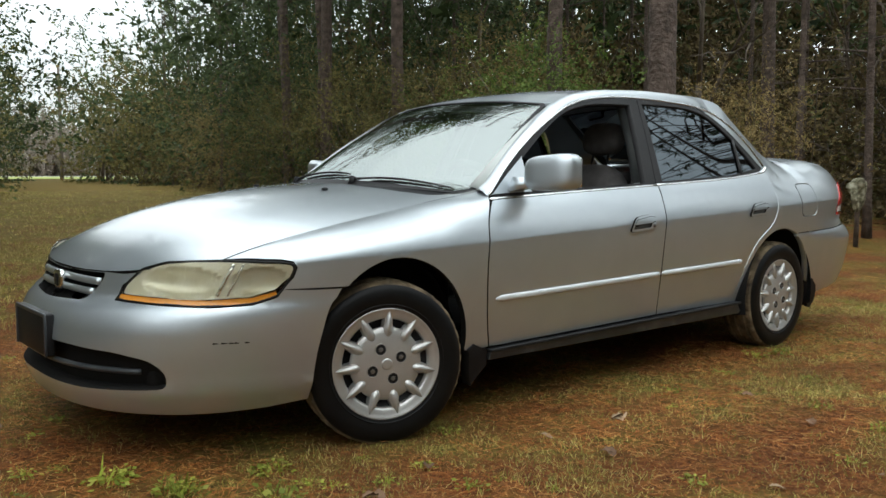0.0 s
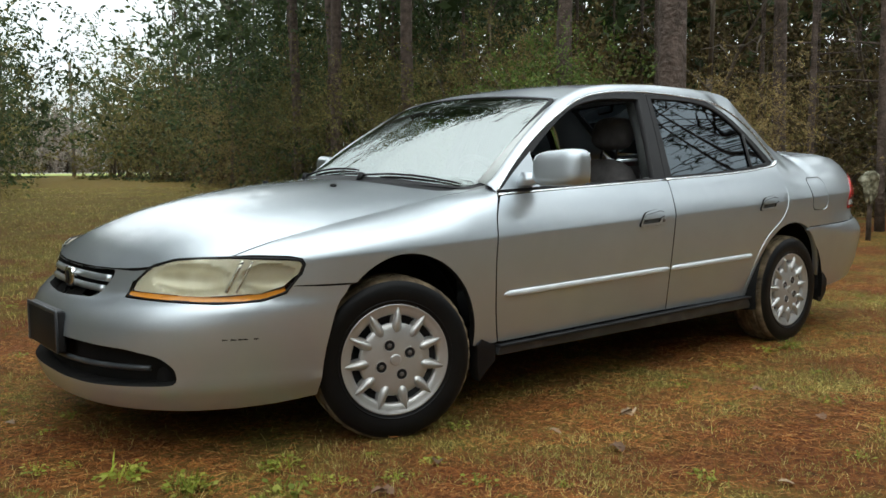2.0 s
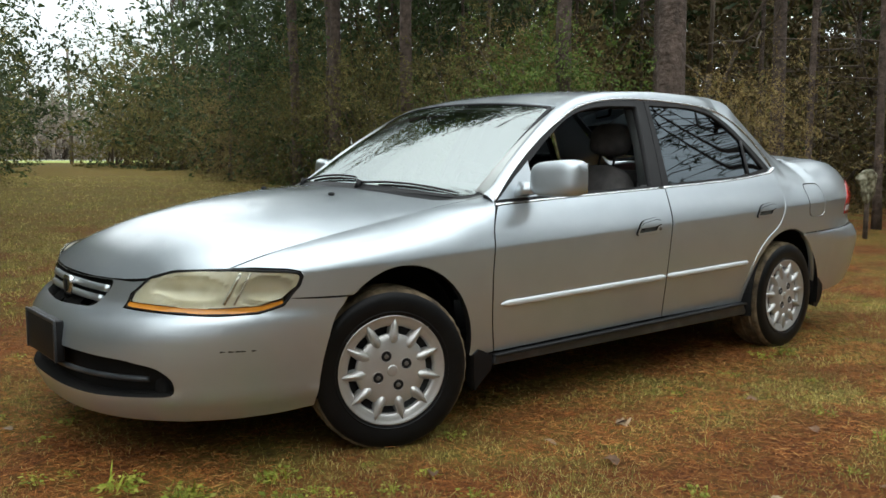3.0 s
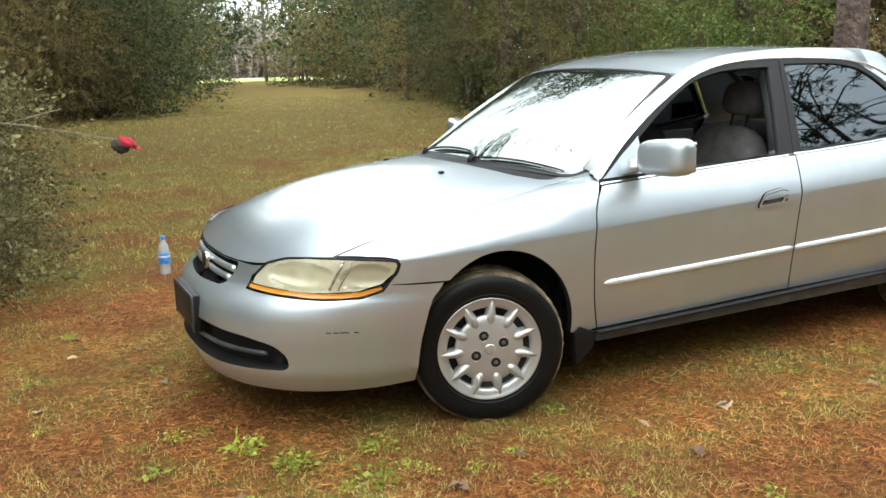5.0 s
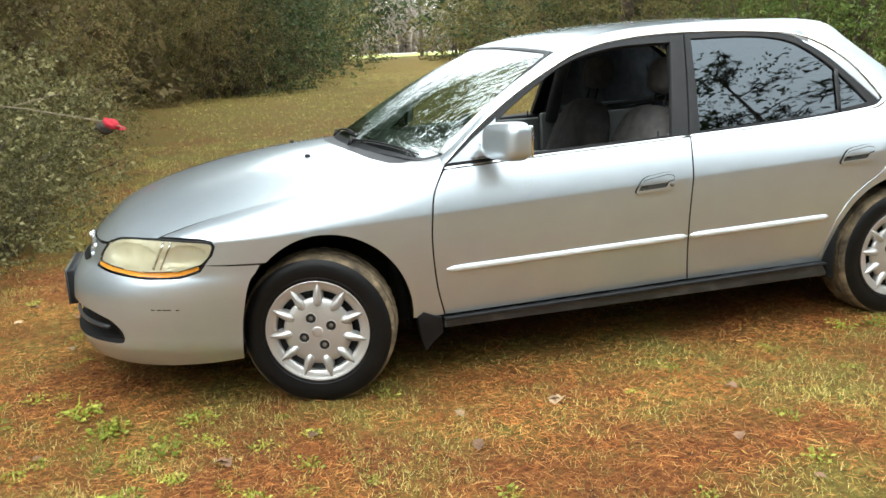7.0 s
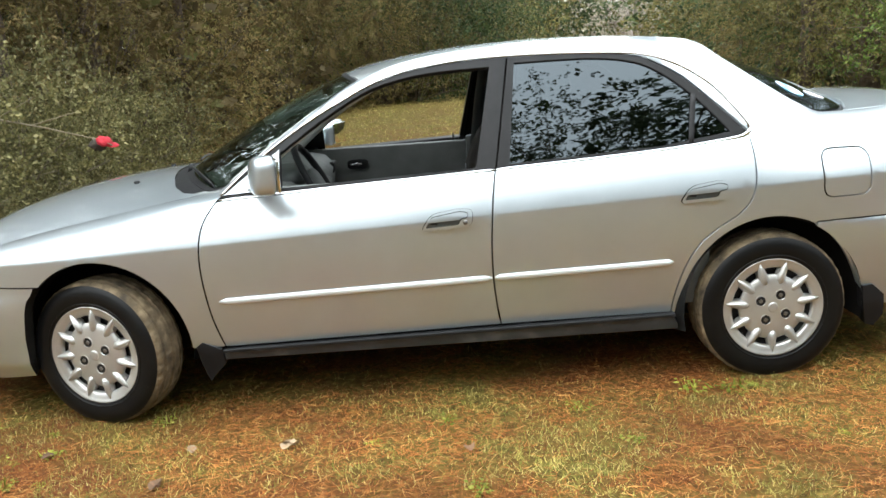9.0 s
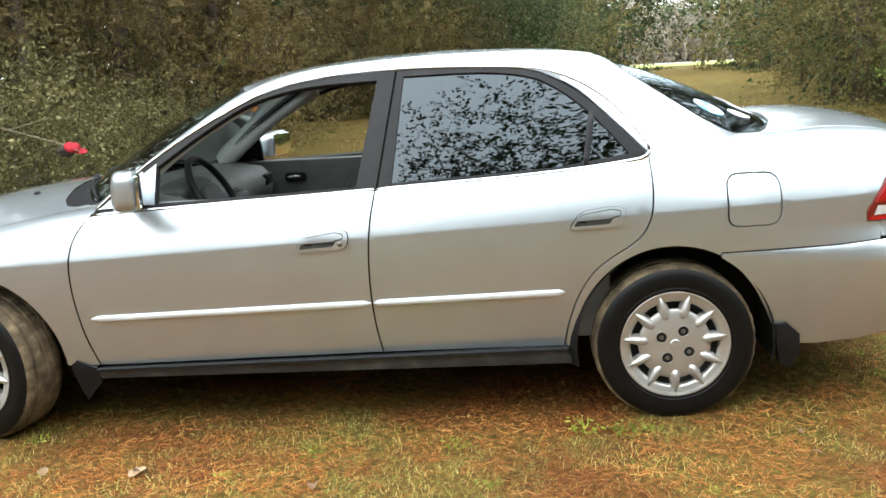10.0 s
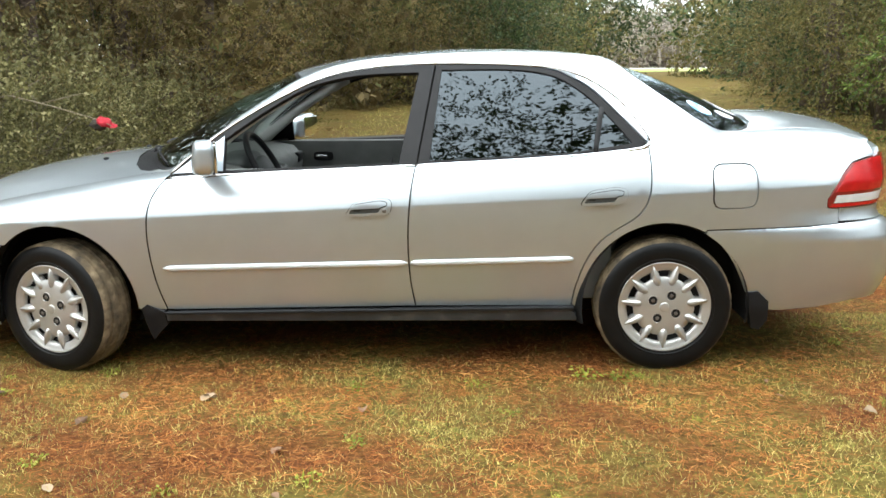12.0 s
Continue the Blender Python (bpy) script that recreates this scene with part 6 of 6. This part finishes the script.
    for a in (20, 160, 90):
        c, s = math.cos(radians(a)), math.sin(radians(a))
        put("spoke", tubes("spoke", [([(0.05 * s, 0.05 * c, -0.01), (0.18 * s, 0.18 * c, 0)], [0.016, 0.012])], 8), DASH, wheel)
    put("steering_column", tubes("steering_column", [([(0, 0, -0.02), (0.02, 0, -0.3)], [0.04, 0.05])], 12), DASH, wheel)
    for y in (-0.36, 0.36):
        seat = empty("front_seat", pose(1.32, y, 0.24))
        seat.parent = car
        seat["label"] = "grey cloth front seat with a headrest"
        part("seat_base", ball_bm(0.02, 0, 0.16, 0.27, 0.25, 0.12, 3.4), CLOTH, seat)
        bm = ball_bm(0, 0, 0, 0.10, 0.245, 0.31, 3.2, 28, 18)
        for v in bm.verts:
            v.co.y *= 1 - 0.16 * max(0, v.co.z / 0.31)
            v.co.x += 0.02 * (v.co.y / 0.24) ** 2 * (-1 if v.co.x < 0 else 0)
        part("backrest", bm, CLOTH, seat, at=pose(0.34, 0, 0.45, 0, 17, 0))
        part("headrest", ball_bm(0, 0, 0, 0.052, 0.125, 0.085, 3.2), CLOTH, seat, at=pose(0.475, 0, 0.885, 0, 14, 0))
        for d in (-0.05, 0.05):
            put("headrest_post", tubes("headrest_post", [([(0.42, d, 0.70), (0.465, d, 0.85)], [0.006, 0.006])], 8), BLACK, seat)
    part("rear_bench", ball_bm(2.12, 0, 0.42, 0.26, 0.68, 0.13, 4), CLOTH, car, "grey rear bench seat")
    part("rear_backrest", ball_bm(2.46, 0, 0.66, 0.12, 0.68, 0.30, 4), CLOTH, car)
    part("parcel_shelf", box_bm(2.45, 3.02, -0.62, 0.62, 0.90, 0.93, 0.01), DASH, car)
    part("rear_view_mirror", ball_bm(0.93, 0, 1.22, 0.02, 0.11, 0.03, 3), BLACK, car, "black rear-view mirror")
    for sg in (-1, 1):
        a = [Vector((0.60 + 0.56 * t, sg * (0.675 - 0.085 * t), 0.865 + 0.375 * t + 0.03 * math.sin(math.pi * t))) for t in (0, 0.2, 0.4, 0.6, 0.8, 1.0)]
        put("pillar_trim", tubes("pillar_trim", [(a, [0.04, 0.036, 0.033, 0.032, 0.032, 0.032])], 10), LINER, car, "pale grey pillar lining")
        put("centre_pillar_lining", tubes("centre_pillar_lining", [([(1.66, sg * 0.71, 0.85), (1.69, sg * 0.63, 1.1), (1.72, sg * 0.54, 1.29)], [0.04, 0.036, 0.036])], 10), DASH, car)
    # wheels: the front pair is steered
    for sg in (-1, 1):
        turn = 0 if sg < 0 else 180
        build_wheel(car, pose(0.031, sg * 0.775, 0.262, 0, 0, -18 + turn) @ pose(0, 0, 0, 0, 12, 0) @ Matrix.Scale(0.952, 4), sg)
        build_wheel(car, pose(2.722, sg * 0.772, 0.268, 0, 0, turn) @ pose(0, 0, 0, 0, 155, 0) @ Matrix.Scale(0.952, 4), sg)
    return car


build_car()
# ---- grass, straw, leaves and small things ----
def patch(x, y, seed, size):
    """A soft random field over the ground, 0 to 1."""
    rng = np.random.default_rng(seed)
    g = rng.random((64, 64))
    u, v = (x / size) % 63, (y / size) % 63
    i, j = u.astype(int), v.astype(int)
    a, b = u - i, v - j
    a, b = a * a * (3 - 2 * a), b * b * (3 - 2 * b)
    return (g[i, j] * (1 - a) + g[i + 1, j] * a) * (1 - b) + (g[i, j + 1] * (1 - a) + g[i + 1, j + 1] * a) * b


def cover(x, y):
    return 0.38 * patch(x, y, 3, 0.9) + 0.34 * patch(x, y, 4, 0.3) + 0.28 * patch(x, y, 5, 0.09)


def heights(x, y):
    return np.array([ground_z(float(a), float(b)) for a, b in zip(x, y)])


def scatter(rng, n, x0, x1, y0, y1):
    return rng.uniform(x0, x1, n), rng.uniform(y0, y1, n)


def build_grass(seed, n, x0, x1, y0, y1, tall, wide, keep, label):
    rng = np.random.default_rng(seed)
    x, y = scatter(rng, n, x0, x1, y0, y1)
    ok = rng.random(n) < np.clip((cover(x, y) - keep) * 5, 0.03, 1)
    under = (x > -0.7) & (x < 3.5) & (y > -0.75) & (y < 0.75)
    ok &= ~under | (rng.random(n) < 0.15)
    edge = np.minimum(np.minimum(x - x0, x1 - x), np.minimum(y - y0, y1 - y + (9 if y1 < 9 else 0)))
    ok &= rng.random(n) < np.clip(edge / 0.7, 0, 1)
    x, y = x[ok], y[ok]
    k = len(x)
    foot = np.stack([x, y, heights(x, y) - 0.004], axis=1)
    a = rng.uniform(0, 2 * math.pi, k)
    lean = rng.uniform(0.4, 3.0, k)
    h = tall * rng.uniform(0.4, 1.25, k)
    d = np.stack([np.cos(a) * lean, np.sin(a) * lean, np.ones(k)], axis=1)
    tip = foot + unit(d) * h[:, None]
    side = np.stack([-np.sin(a), np.cos(a), np.zeros(k)], axis=1) * wide * 0.5
    b = quads("grass", np.stack([foot - side, foot + side, tip + side * 0.25, tip - side * 0.25], axis=1))
    tagged(put("grass", b, BLADE), label, "grass", kind="stuff")


def build_straw(seed, n, x0, x1, y0, y1, length):
    rng = np.random.default_rng(seed)
    x, y = scatter(rng, n, x0, x1, y0, y1)
    edge = np.minimum(np.minimum(x - x0, x1 - x), np.minimum(y - y0, y1 - y))
    ok = rng.random(n) < np.clip((0.67 - cover(x, y)) * 4, 0.14, 1) * np.clip(edge / 0.7, 0, 1)
    x, y = x[ok], y[ok]
    k = len(x)
    c = np.stack([x, y, heights(x, y) + rng.uniform(0.002, 0.016, k)], axis=1)
    a = rng.uniform(0, 2 * math.pi, k)
    d = np.stack([np.cos(a), np.sin(a), rng.normal(size=k) * 0.09], axis=1) * (length * rng.uniform(0.5, 1.2, k) / 2)[:, None]
    side = np.stack([-np.sin(a), np.cos(a), rng.normal(size=k) * 0.4], axis=1) * 0.00065
    b = quads("pine_straw", np.stack([c - d - side, c - d + side, c + d + side, c + d - side], axis=1))
    tagged(put("pine_straw", b, STRAW), "fallen orange-brown pine needles lying on the ground", "pine straw", kind="stuff")


build_grass(71, 310000, -3.2, 6.0, -2.6, 1.6, 0.031, 0.0024, 0.40, "short patchy dry grass round the car")
build_grass(72, 150000, -2.6, 9.0, 1.6, 9.6, 0.045, 0.0042, 0.3, "short yellow-green grass of the clearing")
build_grass(73, 60000, -1.0, 14.0, 9.0, 34.0, 0.055, 0.0105, 0.27, "yellow-green grass farther down the clearing")
build_straw(74, 320000, -3.2, 6.0, -2.6, 2.4, 0.042)
build_straw(75, 30000, 4.0, 12.0, -3.0, 6.0, 0.2)

LEAF_DRY = foliage("fallen_leaf_brown", [(0.0, (0.06, 0.035, 0.025)), (0.5, (0.16, 0.09, 0.055)), (1.0, (0.3, 0.19, 0.11))], 0.6, 0.1)
LEAF_PALE = foliage("fallen_leaf_pale", [(0.0, (0.3, 0.2, 0.12)), (1.0, (0.42, 0.31, 0.2))], 0.6, 0.1)


def leaf_mesh(seed):
    """A curled fallen leaf, 9 cm long, with a midrib fold."""
    rng = random.Random(seed)
    verts, faces = [], []
    n = 7
    curl = rng.uniform(0.4, 1.4)
    for i in range(n + 1):
        t = i / n
        w = 0.03 * math.sin(math.pi * min(1, t * 0.96 + 0.04)) ** 0.6 * rng.uniform(0.85, 1.15)
        z = 0.012 * curl * math.sin(t * 2.6) + 0.006
        x = (t - 0.5) * 0.09
        verts += [(x, -w, z + w * curl * rng.uniform(0.3, 0.7)), (x, 0, z), (x, w, z + w * curl * rng.uniform(0.2, 0.8))]
        if i:
            k = 3 * i
            faces += [(k - 3, k, k + 1, k - 2), (k - 2, k + 1, k + 2, k - 1)]
    return mesh_of("fallen_leaf", verts, faces, True)


LEAVES = [leaf_mesh(i) for i in range(4)]
DARK_LEAVES = [leaf_mesh(10 + i) for i in range(3)]
for me in LEAVES[:2]:
    me.materials.append(LEAF_PALE)
for me in LEAVES[2:] + DARK_LEAVES:
    me.materials.append(LEAF_DRY)


def drop_leaf(me, x, y, size, label):
    ob = new("fallen_leaf", me)
    ob.matrix_basis = pose(x, y, ground_z(x, y) + 0.006, rnd.uniform(-14, 14), rnd.uniform(-14, 14), rnd.uniform(0, 360)) @ Matrix.Scale(size, 4)
    tagged(ob, label, "leaf", "fallen leaves")


for x, y in ((0.81, -1.26), (-1.37, 0.77), (-1.04, 0.2), (-1.55, 0.1), (0.83, -1.27), (0.54, -2.06), (3.38, -1.42), (0.45, -1.22), (0.8, -1.27), (0.82, -1.26)):
    drop_leaf(LEAVES[rnd.randrange(2)], x, y, 0.55, "pale tan fallen leaf lying on pine straw")
for x, y in ((-0.4, -1.33), (-0.08, -1.2), (0.42, -1.53), (1.22, -1.82), (1.46, -1.42), (0.42, -1.54), (-0.38, -1.34), (-1.33, 1.04), (-1.08, 0.73)):
    drop_leaf(DARK_LEAVES[rnd.randrange(3)], x, y, 0.6, "dark brown curled fallen leaf on pine straw")
for i in range(110):
    x, y = rnd.uniform(-3.5, 5.5), rnd.uniform(-2.8, 7)
    if -0.9 < x < 3.8 and -0.9 < y < 0.9:
        continue
    pale = rnd.random() < 0.4
    drop_leaf(LEAVES[rnd.randrange(4)] if pale else DARK_LEAVES[rnd.randrange(3)], x, y, rnd.uniform(0.22, 0.46), "pale tan fallen leaf lying on pine straw" if pale else "dark brown curled fallen leaf on pine straw")


def weed_mesh(seed):
    """A low tuft: small round leaves on short stalks and a few blades."""
    rng = np.random.default_rng(seed)
    out = []
    for i in range(26):
        a, r = rng.uniform(0, 2 * math.pi), 0.07 * math.sqrt(rng.uniform(0, 1))
        c = np.array([r * math.cos(a), r * math.sin(a), rng.uniform(0.008, 0.035)])
        u = unit(np.array([math.cos(a), math.sin(a), rng.normal() * 0.35]))
        w = unit(np.cross(u, np.array([rng.normal() * 0.3, rng.normal() * 0.3, 1.0])))
        ln = rng.uniform(0.007, 0.014)
        out.append([c - u * ln, c + w * ln * 0.75, c + u * ln, c - w * ln * 0.75])
        foot = np.array([c[0] * 0.6, c[1] * 0.6, -0.004])
        out.append([foot - w * 0.0008, foot + w * 0.0008, c + w * 0.0006, c - w * 0.0006])
    for i in range(7 if seed % 2 else 14):
        a, lean, h = rng.uniform(0, 2 * math.pi), rng.uniform(0.3, 1.5), rng.uniform(0.03, 0.085)
        d = unit(np.array([math.cos(a) * lean, math.sin(a) * lean, 1.0]))
        w = np.array([-math.sin(a), math.cos(a), 0]) * rng.uniform(0.0018, 0.004)
        foot = rng.normal(size=3) * np.array([0.02, 0.02, 0])
        mid, tip = foot + d * h * 0.55, foot + d * h - np.array([0, 0, h * lean * 0.2])
        out += [[foot - w * 0.5, foot + w * 0.5, mid + w, mid - w], [mid - w, mid + w, tip + w * 0.1, tip - w * 0.1]]
    return quads("weed", np.array(out))


WEEDS = [weed_mesh(i) for i in range(4)]
BIG_WEEDS = ((-0.79, -0.86), (-0.47, -0.78), (-0.9, -0.64), (-0.46, -0.88), (-0.78, -0.87), (-1.22, -0.69), (-0.59, -1.14), (-0.92, -0.67), (-0.79, -0.92), (2.37, -0.94), (2.52, -0.98))
for i in range(260):
    if i < len(BIG_WEEDS):
        x, y = BIG_WEEDS[i]
    elif i < 80:
        x, y = rnd.gauss(-0.9, 0.5), rnd.gauss(-1.55, 0.35)
    else:
        x, y = rnd.uniform(-3.5, 5), rnd.uniform(-2.7, 4.2)
    if -0.8 < x < 3.6 and -0.85 < y < 0.85:
        continue
    ob = put("weed", WEEDS[i % 4], WEED)
    ob.matrix_basis = pose(x, y, ground_z(x, y) - 0.003, 0, 0, rnd.uniform(0, 360)) @ Matrix.Scale(rnd.uniform(0.95, 1.3) if i < len(BIG_WEEDS) else rnd.uniform(0.35, 0.8), 4)
    tagged(ob, "small bright green weed growing through pine straw", "weed", "weeds in the straw")


# ---- the bottle, the red cap on its twig, the post ----
def build_bottle():
    b = empty("water_bottle", pose(-0.66, 2.36, ground_z(-0.66, 2.36)))
    tagged(b, "clear plastic water bottle with a blue label standing on straw", "bottle")
    clear = material("clear_plastic", (0.82, 0.88, 0.92), 0.12)
    bsdf(clear).inputs["Transmission Weight"].default_value = 0.7
    bsdf(clear).inputs["IOR"].default_value = 1.2
    blue = varied("blue_label", [(0.35, (0.02, 0.12, 0.42)), (0.6, (0.06, 0.3, 0.7))], 30, 0.35)
    white = material("white_band", (0.75, 0.78, 0.82), 0.4)

    def turned(name, prof, mat, label=""):
        bm = revolve(prof, 28)
        bmesh.ops.transform(bm, matrix=Matrix.Rotation(radians(90), 4, "X"), verts=bm.verts[:])
        bmesh.ops.recalc_face_normals(bm, faces=bm.faces[:])
        part(name, bm, mat, b, label)
    turned("body", [(0.0, 0.0), (0.034, 0.0), (0.038, 0.006), (0.037, 0.03), (0.038, 0.05), (0.036, 0.055), (0.038, 0.06), (0.038, 0.16), (0.036, 0.18), (0.026, 0.21), (0.014, 0.228), (0.013, 0.24)], clear)
    turned("label_wrap", [(0.0386, 0.075), (0.0392, 0.078), (0.0392, 0.142), (0.0386, 0.145)], blue, "blue paper label")
    turned("label_band", [(0.0395, 0.118), (0.0398, 0.12), (0.0398, 0.128), (0.0395, 0.13)], white)
    turned("screw_cap", [(0.0155, 0.236), (0.0158, 0.258), (0.014, 0.262), (0.0, 0.262)], blue, "blue screw cap")


build_bottle()


def build_cap():
    red = varied("red_cloth", [(0.3, (0.3, 0.006, 0.014)), (0.7, (0.42, 0.012, 0.028))], 20, 0.85, 200, 0.3, 0.003)
    dark = varied("dark_cap_lining", [(0.35, (0.014, 0.011, 0.008)), (0.55, (0.04, 0.03, 0.02)), (0.7, (0.09, 0.075, 0.05))], 45, 0.95)
    cap = empty("red_cap", pose(-0.88, 1.94, 0.915, 24, 16, 30) @ Matrix.Diagonal((0.64, 0.62, 0.42, 1)))
    tagged(cap, "red and dark cloth cap hung on a shrub's twig", "cap")
    bm = ball_bm(0, 0, 0, 0.085, 0.10, 0.075, 2.2, 24, 14)
    bmesh.ops.delete(bm, geom=[v for v in bm.verts if v.co.z < -0.02], context="VERTS")
    for v in bm.verts:
        v.co *= 1 + 0.28 * noise.noise(v.co * 22)
    part("crown", bm, red, cap, "faded red crown")
    bm = ball_bm(-0.05, 0.0, -0.07, 0.085, 0.08, 0.085, 2.2, 24, 14)
    for v in bm.verts:
        v.co *= 1 + 0.3 * noise.noise(v.co * 26)
    part("lining", bm, dark, cap, "dark lining")
    bm = bmesh.new()
    rows = []
    for i in range(9):
        t = -1 + 2 * i / 8
        rows.append([bm.verts.new((0.07 + 0.09 * math.sqrt(max(0, 1 - t * t)) * f - 0.02 * t * t, t * 0.085, -0.018 - 0.02 * t * t + 0.012 * f + d)) for f, d in ((0, 0), (0.5, 0), (1, 0), (1, -0.004), (0.5, -0.004), (0, -0.004))])
    for a, c in zip(rows, rows[1:]):
        for k in range(5):
            bm.faces.new((a[k], a[k + 1], c[k + 1], c[k]))
    bmesh.ops.recalc_face_normals(bm, faces=bm.faces[:])
    part("peak", bm, red, cap, "red peak")
    PALEBARK = varied("pale_twig_bark", [(0.3, (0.16, 0.13, 0.085)), (0.7, (0.27, 0.22, 0.15))], 12, 0.85)
    twig = put("branch", tubes("branch", [([(-2.4, 2.9, 1.05), (-1.9, 2.55, 1.10), (-1.4, 2.2, 1.03), (-0.9, 1.93, 0.93), (-0.8, 1.88, 0.89)], [0.008, 0.007, 0.005, 0.004, 0.003]), ([(-1.5, 2.27, 1.05), (-1.2, 2.3, 1.12)], [0.005, 0.003]), ([(-1.9, 2.55, 1.10), (-1.5, 2.35, 1.25)], [0.006, 0.003])], 6), PALEBARK)
    tagged(twig, "thin bare branch reaching out of the olive shrub", "branch")


build_cap()


def build_post():
    camo = varied("camouflage_cloth", [(0.38, (0.07, 0.06, 0.035)), (0.5, (0.2, 0.19, 0.12)), (0.62, (0.42, 0.4, 0.3))], 14, 0.95, 90, 0.4, 0.004)
    post = empty("post", pose(9.8, 1.9, ground_z(9.8, 1.9)))
    tagged(post, "dark post draped with pale camouflage cloth", "post")
    put("stake", tubes("stake", [([(0, 0, -0.1), (0.01, 0, 0.5), (0.0, 0, 0.9)], [0.034, 0.03, 0.028])], 10), BARK, post)
    rng = random.Random(3)
    bm = ball_bm(0, 0, 0, 1, 1, 1, 4.5, 28, 16)
    for v in bm.verts:
        x, y, z = v.co
        a = math.atan2(y, x)
        fold = 1 + 0.26 * math.sin(3 * a + z * 3) + 0.15 * math.sin(7 * a - 2 * z)
        w = 0.1 if z > 0.3 else 0.078 * (1.0 + 0.3 * z)
        v.co = (x * w * fold + 0.02 * z, y * w * fold, 0.74 + (0.17 if z > 0 else 0.22) * z + (0.05 * math.sin(4 * a) if z < -0.2 else 0.02 * math.sin(2 * a)))
    part("cloth", bm, camo, post, "pale green-brown camouflage cloth")


build_post()
